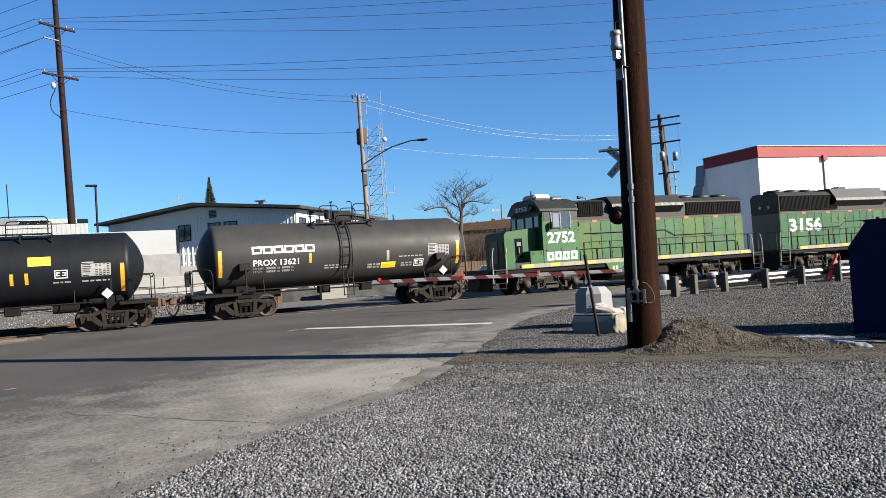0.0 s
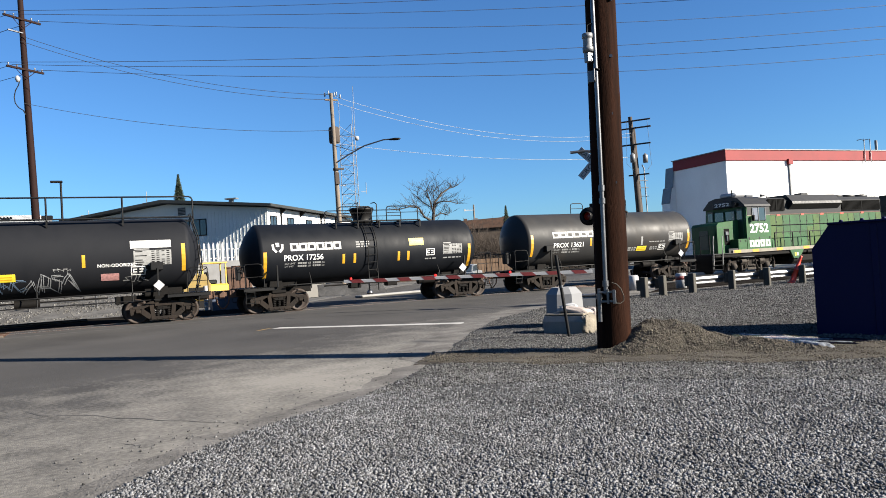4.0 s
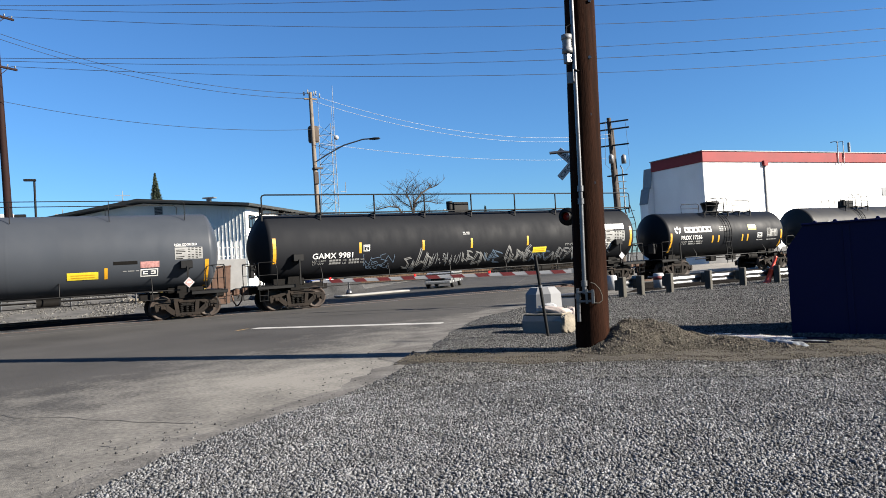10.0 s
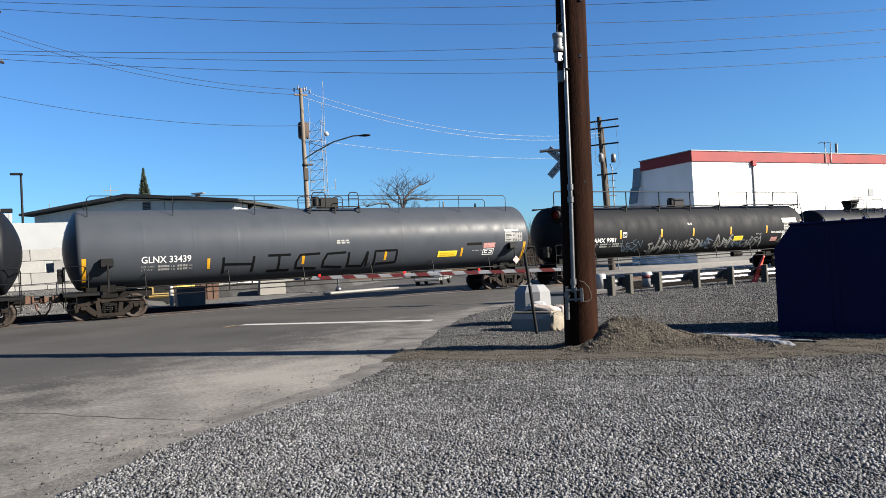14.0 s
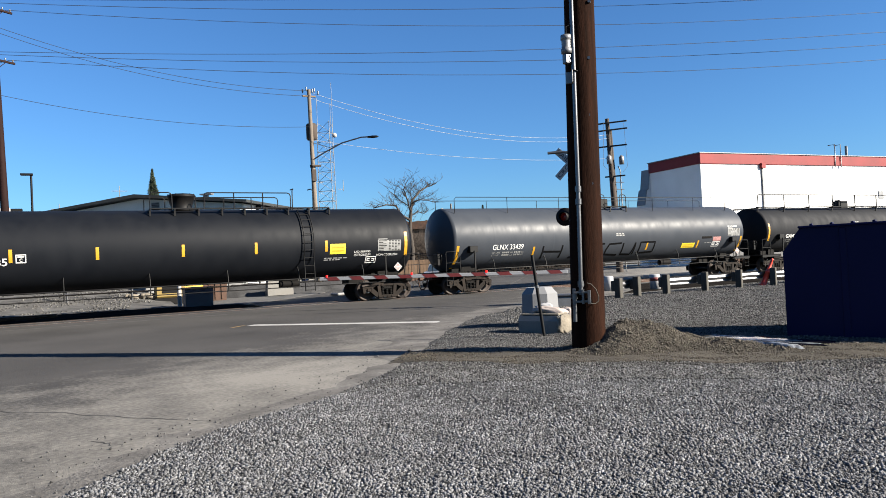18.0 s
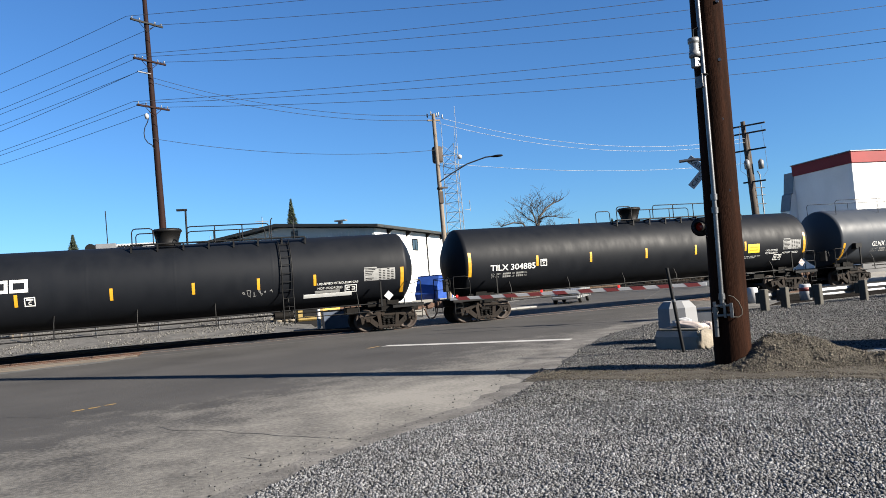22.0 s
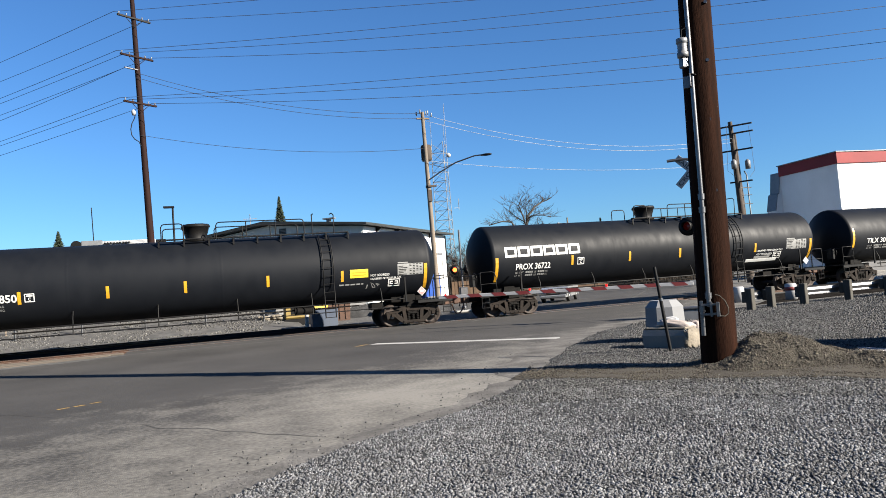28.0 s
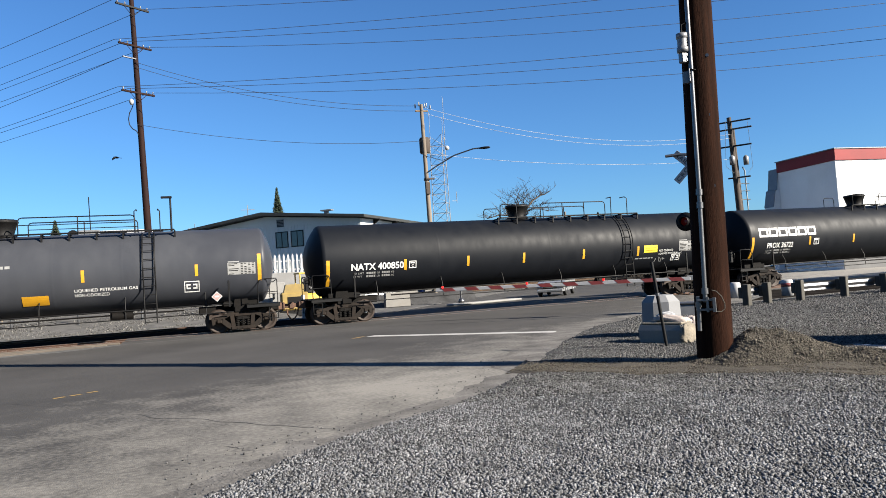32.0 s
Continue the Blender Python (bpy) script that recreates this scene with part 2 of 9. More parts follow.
SPRAYGREY = mat("grey_spray_paint", (0.151, 0.155, 0.159), 0.7, var=0.4, scale=5)
SPRAYBLUE = mat("blue_spray_paint", (0.0649, 0.0992, 0.145), 0.7, var=0.3, scale=3)
GREEN = mat("green_locomotive_paint", (0.0092, 0.048, 0.0148), 0.5, 0.0, var=0.2, scale=0.8, fine=8, dirt=(0.0096, 0.0288, 0.0112), dirt_amount=0.55, dirt_scale=0.9, stretch=(1, 1, 0.4), spec=0.2)
OLDGREEN = mat("faded_green_paint", (0.0157, 0.0561, 0.0188), 0.55, var=0.25, scale=1.2, fine=8, dirt=(0.0255, 0.0527, 0.0196), dirt_amount=0.6, dirt_scale=1.5, spec=0.2)
YELLOWGREEN = mat("yellowed_green_paint", (0.0331, 0.066, 0.0133), 0.55, var=0.25, scale=1.2, fine=8, dirt=(0.013, 0.0462, 0.014), dirt_amount=0.7, dirt_scale=1.2, spec=0.2)
# Green darkened for end faces turned from the sun; also panel seams.
SHADESEAMGREEN = mat("green_for_shade_and_seams", (0.00458, 0.0229, 0.00912), 0.5, var=0.15)
LOCOBLACK = mat("faded_black_locomotive_paint", (0.00464, 0.00464, 0.00479), 0.55, 0.0, var=0.25, scale=1.0, fine=8, dirt=(0.0101, 0.0093, 0.00874), dirt_amount=0.5, dirt_scale=1.2, spec=0.3)
SILLSTRIPE = mat("cream_sill_paint", (0.121, 0.107, 0.0789), 0.6, var=0.15, dirt=(0.0531, 0.0418, 0.0262), dirt_amount=0.6, dirt_scale=2)
GRILLE = mat("dark_grille", (0.0016, 0.0016, 0.0016), 0.7, var=0.2, spec=0.05)
BLUEBOX = mat("dark_blue_paint", (0.000543, 0.0014, 0.0289), 0.45, var=0.12, scale=0.7, dirt=(0.00227, 0.00374, 0.0241), spec=0.12)
ORANGE = mat("orange_plastic", (0.43, 0.03, 0.012), 0.45, var=0.08)
SIGNWHITE = mat("white_sign_sheet", (0.242, 0.242, 0.246), 0.5, var=0.04)
SIGNBLACK = mat("black_sign_paint", (0.00572, 0.00572, 0.0061), 0.5, var=0.05)
ARMRED = mat("red_gate_stripe", (0.112, 0.0133, 0.012), 0.5, var=0.12)
LENSRED = glow("red_lamp_lens", (1.0, 0.05, 0.02), 0.003, (0.03, 0.004, 0.003))
TINYRED = glow("small_red_lamp", (1.0, 0.015, 0.01), 0.3, (0.2, 0.01, 0.01))
LITRED = glow("lit_signal_lens", (1.0, 0.1, 0.02), 2.2)
SILVERCAR = mat("silver_car_paint", (0.262, 0.267, 0.271), 0.28, 0.5, var=0.04)
RUBBER = mat("black_rubber", (0.00765, 0.00765, 0.00765), 0.8, var=0.2)
BARK = mat("grey_brown_bark", (0.0264, 0.0204, 0.0156), 0.9, var=0.3, scale=6)
NEEDLES = mat("dark_conifer_needles", (0.0114, 0.021, 0.0084), 0.8, var=0.4, scale=2, fine=14)
STONE = mat("crushed_stone", (0.107, 0.108, 0.112), 0.92, var=0.25, scale=3, fine=60, coords="World", spec=0.2)


def per_island(m, lo, hi):
    """Varies a joined mesh's pieces one by one."""
    n, l = m.node_tree.nodes, m.node_tree.links
    b = n["Principled BSDF"]
    old = b.inputs["Base Color"].links[0].from_socket
    g = n.new("ShaderNodeNewGeometry")
    r = n.new("ShaderNodeMapRange")
    r.inputs[3].default_value, r.inputs[4].default_value = lo, hi
    l.new(g.outputs["Random Per Island"], r.inputs[0])
    s = n.new("ShaderNodeVectorMath")
    s.operation = "SCALE"
    l.new(old, s.inputs[0])
    l.new(r.outputs[0], s.inputs["Scale"])
    l.new(s.outputs[0], b.inputs["Base Color"])


BROWNSTONE = mat("earthy_stone", (0.0581, 0.0512, 0.0408), 0.95, var=0.25, scale=3, fine=60, coords="World", spec=0.2)
# Dark base colour so that ground in the train's shade turns black.
SHADEBALLAST = mat("dark_ballast_and_train_shade", (0.013, 0.0118, 0.0108), 0.95, var=0.5, scale=1.4, fine=22, bump=0.05, bump_scale=18, dirt=(0.021, 0.018, 0.0155), dirt_amount=0.5, dirt_scale=0.7, coords="World", spec=0.0)
PALEGRAVEL = mat("pale_gravel", (0.0457, 0.044, 0.042), 0.95, var=0.45, scale=2.0, fine=9, bump=0.06, bump_scale=12, dirt=(0.0294, 0.0264, 0.0227), dirt_amount=0.6, dirt_scale=0.6, coords="World")
CAPSTEEL = mat("bright_bearing_cap", (0.244, 0.262, 0.286), 0.45, 0.3, var=0.2)
BINGREY = mat("slate_blue_bin_paint", (0.0332, 0.0454, 0.0727), 0.5, var=0.15, dirt=(0.0606, 0.068, 0.0757))
ICE = mat("thin_ice", (0.13, 0.14, 0.155), 0.3, var=0.4, scale=3.0, fine=14, dirt=(0.04, 0.042, 0.046), dirt_amount=0.6, dirt_scale=6.0, coords="World")
WETGROUND = mat("dark_standing_water", (0.006, 0.0062, 0.007), 0.12, var=0.4, scale=2.5, fine=12, bump=0.002, bump_scale=9, dirt=(0.014, 0.013, 0.0125), dirt_amount=0.6, dirt_scale=2.4, coords="World")
CRACK = mat("dark_crack_filler", (0.0133, 0.0125, 0.0114), 0.9, var=0.3, coords="World")
OCHRE = mat("faded_ochre_paint", (0.16, 0.11, 0.0267), 0.6, var=0.15, dirt=(0.114, 0.0957, 0.061))
PLANK = mat("dusty_crossing_timber", (0.061, 0.0496, 0.0381), 0.9, var=0.3, scale=2, fine=25, bump=0.01, stretch=(0.3, 4, 4))
FENCEWOOD = mat("brown_fence_boards", (0.0756, 0.0446, 0.0241), 0.85, var=0.25, rand=0.2)
TWIG = mat("brown_brush", (0.0321, 0.0227, 0.016), 0.9, var=0.4, scale=0.6, fine=6)
PALESTONE = mat("pale_broken_stone", (0.0718, 0.0694, 0.0646), 0.95, var=0.25, scale=3, fine=30, coords="World", spec=0.2)
per_island(PALESTONE, 0.25, 1.9)
per_island(STONE, 0.25, 1.45)
STONEFAR = mat("dusty_brown_grey_stone", (0.0643, 0.0637, 0.0623), 0.92, var=0.25, scale=3, fine=60, coords="World", spec=0.2)
per_island(STONEFAR, 0.25, 1.65)
MARGIN = mat("dirty_gravel_margin", (0.0903, 0.0852, 0.0792), 0.95, var=0.45, scale=1.6, fine=16, bump=0.03, bump_scale=30, dirt=(0.0583, 0.0539, 0.0486), dirt_amount=0.7, dirt_scale=2.2, coords="World", spec=0.2)
per_island(BROWNSTONE, 0.5, 1.5)


# ---- mesh tools ----
class Geo:
    """Collects the faces of one part."""

    def __init__(self):
        self.v, self.f, self.s = [], [], []

    def add(self, verts, faces, smooth=False, m=None):
        k = len(self.v)
        self.v += [tuple(m @ Vector(p)) for p in verts] if m else [tuple(p) for p in verts]
        self.f += [tuple(i + k for i in f) for f in faces]
        self.s += [smooth] * len(faces)
        return self

    def box(self, x0, x1, y0, y1, z0, z1, b=0.0, m=None):
        lo, hi = (min(x0, x1), min(y0, y1), min(z0, z1)), (max(x0, x1), max(y0, y1), max(z0, z1))
        if not b:
            v = [(x, y, z) for x in (lo[0], hi[0]) for y in (lo[1], hi[1]) for z in (lo[2], hi[2])]
            return self.add(v, [(0, 1, 3, 2), (4, 6, 7, 5), (0, 4, 5, 1), (2, 3, 7, 6), (0, 2, 6, 4), (1, 5, 7, 3)], m=m)
        b = min(b, *(0.45 * (hi[i] - lo[i]) for i in range(3)))
        v, at = [], {}
        for c in [(i, j, k) for i in (0, 1) for j in (0, 1) for k in (0, 1)]:
            for axis in range(3):
                at[c, axis] = len(v)
                v.append(tuple((hi[q] if c[q] else lo[q]) + (0 if q == axis else (-b if c[q] else b)) for q in range(3)))
        f = []
        for axis in range(3):
            p, q = [a for a in range(3) if a != axis]
            for side in (0, 1):
                ring = []
                for i, j in ((0, 0), (1, 0), (1, 1), (0, 1)):
                    c = [0, 0, 0]
                    c[axis], c[p], c[q] = side, i, j
                    ring.append(at[tuple(c), axis])
                f.append(tuple(ring))
            for i in (0, 1):
                for j in (0, 1):
                    c0, c1 = [0, 0, 0], [0, 0, 0]
                    c0[axis], c1[axis] = 0, 1
                    c0[p] = c1[p] = i
                    c0[q] = c1[q] = j
                    f.append((at[tuple(c0), p], at[tuple(c1), p], at[tuple(c1), q], at[tuple(c0), q]))
        for c in [(i, j, k) for i in (0, 1) for j in (0, 1) for k in (0, 1)]:
            f.append((at[c, 0], at[c, 1], at[c, 2]))
        return self.add(v, f, m=m)

    def cyl(self, p0, p1, r0, r1=None, n=12, caps=True, m=None):
        p0, p1 = Vector(p0), Vector(p1)
        r1 = r0 if r1 is None else r1
        d = (p1 - p0).normalized()
        a = d.orthogonal().normalized()
        c = d.cross(a)
        ring = [a * math.cos(6.2832 * i / n) + c * math.sin(6.2832 * i / n) for i in range(n)]
        self.add([p0 + q * r0 for q in ring] + [p1 + q * r1 for q in ring], [(i, (i + 1) % n, n + (i + 1) % n, n + i) for i in range(n)], True, m)
        if caps:
            self.add([p0 + q * r0 for q in ring], [tuple(range(n))[::-1]], m=m)
            self.add([p1 + q * r1 for q in ring], [tuple(range(n))], m=m)
        return self

    def tube(self, pts, r, n=6, m=None, taper=1.0):
        pts = [Vector(p) for p in pts]
        rings, a = [], None
        for i, p in enumerate(pts):
            d = (pts[min(i + 1, len(pts) - 1)] - pts[max(i - 1, 0)]).normalized()
            a = d.orthogonal() if a is None else a - d * a.dot(d)
            a.normalize()
            c = d.cross(a)
            q = r * (1 + (taper - 1) * i / max(1, len(pts) - 1))
            rings.append([p + (a * math.cos(6.2832 * k / n) + c * math.sin(6.2832 * k / n)) * q for k in range(n)])
        faces = [(i * n + k, i * n + (k + 1) % n, (i + 1) * n + (k + 1) % n, (i + 1) * n + k) for i in range(len(pts) - 1) for k in range(n)]
        self.add([v for ring in rings for v in ring], faces, True, m)
        self.add(rings[0], [tuple(range(n))[::-1]], m=m)
        self.add(rings[-1], [tuple(range(n))], m=m)
        return self

    def lathe(self, prof, n=32, axis="z", m=None, smooth=True):
        """prof: (along the axis, radius)."""
        v, f = [], []
        for h, r in prof:
            for i in range(n):
                a = 6.2832 * i / n
                c, s = r * math.cos(a), r * math.sin(a)
                v.append({"z": (c, s, h), "x": (h, c, s), "y": (c, h, s)}[axis])
        for j in range(len(prof) - 1):
            f += [(j * n + i, j * n + (i + 1) % n, (j + 1) * n + (i + 1) % n, (j + 1) * n + i) for i in range(n)]
        if prof[0][1] > 1e-4:
            f.append(tuple(range(n))[::-1])
        if prof[-1][1] > 1e-4:
            f.append(tuple(range((len(prof) - 1) * n, len(prof) * n)))
        return self.add(v, f, smooth, m)

    def prism(self, poly, y0, y1, m=None):
        """poly: (x, z) points, pushed from y0 to y1."""
        n = len(poly)
        v = [(x, y0, z) for x, z in poly] + [(x, y1, z) for x, z in poly]
        return self.add(v, [tuple(range(n)), tuple(range(n, 2 * n))[::-1]] + [(i, (i + 1) % n, n + (i + 1) % n, n + i) for i in range(n)], m=m)

    def mesh(self, name, material, clean=True):
        me = bpy.data.meshes.new(name)
        me.from_pydata(self.v, [], self.f)
        me.polygons.foreach_set("use_smooth", self.s)
        if clean:
            bm = bmesh.new()
            bm.from_mesh(me)
            bmesh.ops.recalc_face_normals(bm, faces=bm.faces)
            bm.to_mesh(me)
            bm.free()
        me.materials.append(material)
        return me


def part(name, geo, material, parent=None, label="", at=None, kind=""):
    """Links a Geo, or a mesh that is there already, as one object under a thing or a part."""
    ob = new(name, geo.mesh(name, material) if isinstance(geo, Geo) else geo)
    ob.parent = parent
    if at is not None:
        ob.matrix_basis = at
    return tagged(ob, label, kind=kind)


def thing(name, label, category, at=None, group="", kind=""):
    ob = new(name)
    ob.empty_display_size = 0.2
    if at is not None:
        ob.matrix_basis = at
    return tagged(ob, label, category, group, kind)


def solo(name, geo, material, label, category, at=None, group="", kind=""):
    return tagged(part(name, geo, material, None, label, at), "", category, group, kind)


def text_flat(body, bold=0.0):
    """Outline of a word: flat vertices and faces, cut in rows, of height 1."""
    cu = bpy.data.curves.new("word", "FONT")
    cu.body, cu.offset, cu.resolution_u = body, bold, 3
    ob = new("word", cu)
    me = bpy.data.meshes.new_from_object(ob)
    bpy.data.objects.remove(ob)
    bpy.data.curves.remove(cu)
    bm = bmesh.new()
    bm.from_mesh(me)
    bpy.data.meshes.remove(me)
    ys = [v.co.y for v in bm.verts]
    lo, hi = min(ys), max(ys)
    for k in range(1, 5):
        bmesh.ops.bisect_plane(bm, geom=bm.verts[:] + bm.edges[:] + bm.faces[:], plane_co=(0, lo + (hi - lo) * k / 5, 0), plane_no=(0, 1, 0))
    bmesh.ops.triangulate(bm, faces=bm.faces[:])
    bm.verts.index_update()
    xs = [v.co.x for v in bm.verts]
    x0, w = min(xs), max(xs) - min(xs)
    verts = [((v.co.x - x0) / w, (v.co.y - lo) / (hi - lo)) for v in bm.verts]
    faces = [tuple(v.index for v in f.verts) for f in bm.faces]
    bm.free()
    return verts, faces


# ---- ground, road and track ----
TRACK_Y = 30.47
SLEW = 0.031  # the railway runs slightly away towards +x
SLEW_DEG = math.degrees(math.atan(SLEW))
TRACK = Matrix.Translation((0, TRACK_Y, 0)) @ Matrix.Rotation(math.atan(SLEW), 4, "Z") @ Matrix.Translation((0, -TRACK_Y, 0))


def on_track(x):
    """A place on the railway's centre line."""
    return pose(x, TRACK_Y + SLEW * x, 0, 0, 0, SLEW_DEG)


EDGE = [(-16, -14), (-8, -4), (-3.2, 2.4), (0.0, 6.1), (0.65, 6.9), (1.3, 7.5), (2.0, 8.0), (2.8, 8.5), (4.0, 9.75), (4.9, 10.8), (6.2, 12.7), (7.3, 14.3), (9.7, 17.2), (11.8, 18.9), (15.5, 20.9), (24, 21.6), (60, 22)]
SIDE = Vector((0.8, -0.6))


def lot_z(x, y):
    """Height of the gravel lot."""
    return 0.042 + 0.022 * noise.noise((x * 0.5, y * 0.5, 0)) + 0.012 * noise.noise((x * 2.1, y * 2.1, 4))


def heap_z(x, y):
    """Height of the spoil heap at the pole's foot, over the lot."""
    z = 0.0
    for cx, cy, h, ra, rb in ((8.1, 9.1, 0.34, 0.75, 0.55), (8.75, 8.25, 0.15, 0.9, 0.5), (7.5, 8.85, 0.17, 0.6, 0.5), (9.15, 7.35, 0.06, 0.7, 0.35)):
        a, b = (x - cx) * 0.785 - (y - cy) * 0.62, (x - cx) * 0.62 + (y - cy) * 0.785
        z += h * math.exp(-((a / ra) ** 2) - (b / rb) ** 2)
    return z * (1 + 0.3 * noise.noise((x * 2.6, y * 2.6, 1))) + 0.03 * noise.noise((x * 7, y * 7, 2)) * min(1, 8 * z) - 0.03


g = Geo()
R = 3000
g.add([(-R, -R, -0.09), (R, -R, -0.09), (R, R, -0.09), (-R, R, -0.09)], [(0, 1, 2, 3)])
ground = solo("ground", g, EARTH, "bare earth and thin grass reaching to the horizon", "ground", kind="structure")


def sheet(name, pts, z, material, label, category, thick=0.05):
    n = len(pts)
    q = Geo()
    q.add([(x, y, z) for x, y in pts] + [(x, y, z - thick) for x, y in pts], [tuple(range(n))] + [(i, (i + 1) % n, n + (i + 1) % n, n + i) for i in range(n)])
    return solo(name, q, material, label, category, kind="structure")


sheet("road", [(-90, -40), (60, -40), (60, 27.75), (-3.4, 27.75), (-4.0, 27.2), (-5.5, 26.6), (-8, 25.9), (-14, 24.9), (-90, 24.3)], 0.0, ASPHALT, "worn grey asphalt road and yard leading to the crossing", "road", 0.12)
sheet("road_beyond", [(6.5, 33.2), (20.5, 33.2), (60, 86), (47, 90)], -0.014, ASPHALT, "grey asphalt road running on behind the crossing", "road", 0.1)
sheet("yard_beyond", [(-80, 33.6), (6.4, 33.6), (46, 90), (-80, 90)], -0.03, PALEGRAVEL, "pale gravel yard beyond the railway", "yard", 0.1)
q = Geo()
nx = 30
for i in range(nx + 1):
    x = -60 + 64.5 * i / nx
    for y, z in ((36.8, -0.05), (38.5, 0.12), (41, 0.5), (43.5, 0.95), (45.4, 1.1), (48.5, 1.1)):
        f = min(1, max(0, (6 - x) / 4))
        q.v.append((x, y, -0.05 + (z + 0.05) * f + 0.04 * noise.noise((x, y, 3)) * f))
q.f = [(i * 6 + j, (i + 1) * 6 + j, (i + 1) * 6 + j + 1, i * 6 + j + 1) for i in range(nx) for j in range(5)]
q.s = [True] * len(q.f)
solo("gravel_bank", q, PALEGRAVEL, "pale gravel bank rising to the block wall", "gravel bank", kind="structure")
sheet("pavement_beyond", [(20.7, 33.6), (140, 33.6), (140, 90), (61, 88)], -0.03, ASPHALT, "grey paved yard by the white building", "yard", 0.1)
# The far sheet paints the train's shade black; the near one is dark gravel.
for name, pts in (("side_track_bed", [(-70, 31.6), (7.4, 31.6), (7.0, 35.5), (5.6, 36.6), (1.0, 37.6), (-8, 38.0), (-70, 38.4)]), ("trackside_ballast", [(17.4, 20.6), (19.0, 20.1), (80, 18.9), (80, 27.4), (24.5, 27.6), (22.4, 26.0), (21.6, 24.0)])):
    sheet(name, pts, 0.004, SHADEBALLAST, "dark ballast beside the track, also standing in for train shade", "ballast", 0.1)
q = Geo()
EDGE_N = [(-40, 24.45), (-26, 24.6), (-18, 24.8), (-14, 25.0), (-11, 25.4), (-9.5, 25.7), (-8, 26.0), (-7, 26.2), (-6.2, 26.45), (-5.5, 26.7), (-4.7, 26.95), (-4.0, 27.2), (-2.8, 27.45), (0, 27.5), (2.2, 27.5), (5.0, 27.6)]
for i, (x, y) in enumerate(EDGE_N):
    w = 1.0 + 0.5 * noise.noise((x * 1.3, 4, 2)) if x < -3.5 else 0.2
    j = 0.05 * noise.noise((x * 3, 1, 1))
    q.v += [(x, y + j, 0.004), (x, y - w + j, 0.004)]
q.f = [(2 * i, 2 * i + 1, 2 * i + 3, 2 * i + 2) for i in range(len(EDGE_N) - 1)]
q.s = [False] * len(q.f)
solo("dusty_shoulder", q, PALEGRAVEL, "pale dusty gravel strip along the asphalt's edge", "shoulder", kind="structure")
# crossing surface between and beside the rails
for name, y0, y1 in (("crossing_panel_1", 26.8, 29.66), ("crossing_panel_2", 29.83, 31.11), ("crossing_panel_3", 31.28, 33.19)):
    sheet(name, [(-3.2, y0), (22, y0), (22, y1), (-3.2, y1)], -0.008, ASPHALT, "asphalt crossing panel between steel rails", "crossing", 0.12).matrix_basis = TRACK
# ballast bed and rails
q = Geo()
prof = [(24.2, -0.1), (24.5, -0.02), (26.2, -0.03), (27.8, -0.06), (29.2, -0.15), (31.7, -0.15), (33.4, -0.12), (34.2, -0.09)]
for xa, xb in ((-120, -3.25), (22.05, 160)):
    nx = 40
    v = [(xa + (xb - xa) * i / nx, y if 25 < y < 33 or xa < 0 else 27.7, z + 0.03 * noise.noise((i * 1.7, y, 2))) for i in range(nx + 1) for y, z in prof]
    q.add(v, [(i * 8 + j, (i + 1) * 8 + j, (i + 1) * 8 + j + 1, i * 8 + j + 1) for i in range(nx) for j in range(7)], True)
solo("ballast_bed", q, BALLAST, "brown-grey crushed stone ballast bed of the railway", "ballast", TRACK, kind="structure")
RAIL = [(-0.07, -0.17), (0.07, -0.17), (0.07, -0.155), (0.012, -0.13), (0.012, -0.045), (0.036, -0.03), (0.036, -0.004), (0.03, 0.0), (-0.03, 0.0), (-0.036, -0.004), (-0.036, -0.03), (-0.012, -0.045), (-0.012, -0.13), (-0.07, -0.155)]
for y in (TRACK_Y - 0.7525, TRACK_Y + 0.7525):
    q = Geo().prism(RAIL, -120, 170, m=Matrix.Rotation(radians(-90), 4, "Z"))
    rail = solo("rail", q, RUST, "rusty steel rail with a worn running surface", "rail", TRACK @ pose(0, y, 0), "rails of the track", "structure")
    part("running_surface", Geo().box(-120, 170, -0.026, 0.026, 0.0, 0.002), RAILTOP, rail, "shiny worn strip on the rail head")
for y in (34.15, 35.65):
    q = Geo().prism(RAIL, -120, -0.6, m=Matrix.Rotation(radians(-90), 4, "Z"))
    solo("side_rail", q, RUST, "rusty rail of a disused side track", "rail", TRACK @ pose(0, y, 0.1), "rails of the side track", "structure")
planks = thing("crossing_planks", "dusty timber planks bedded beside the near rail", "planks", TRACK, kind="structure")
for k, (y, w) in enumerate(((29.35, 0.2), (28.95, 0.24), (28.5, 0.26), (28.05, 0.24), (27.55, 0.22), (27.05, 0.24), (26.5, 0.2), (25.95, 0.22))):
    for x0, x1 in ((-30, -18), (-17.9, -10.2), (-10.1, -3.3 - (0.4 * k if k < 4 else 0.55 * k))):
        part("plank", Geo().box(x0, x1, y - w / 2, y + w / 2, -0.14, -0.015 - 0.02 * (k % 2), 0.02), PLANK, planks)
tie = Geo().box(-0.115, 0.115, -1.3, 1.3, -0.3, -0.165, 0.01).mesh("tie", TIMBER)
ties = thing("railway_ties", "dark creosoted timber railway ties set in ballast", "railway ties", TRACK, kind="structure")
for i in range(70):
    x = -3.6 - 0.53 * i
    part("tie", tie, None, ties, at=pose(x, TRACK_Y, random.uniform(0.015, 0.03), 0, 0, random.uniform(-1, 1)))

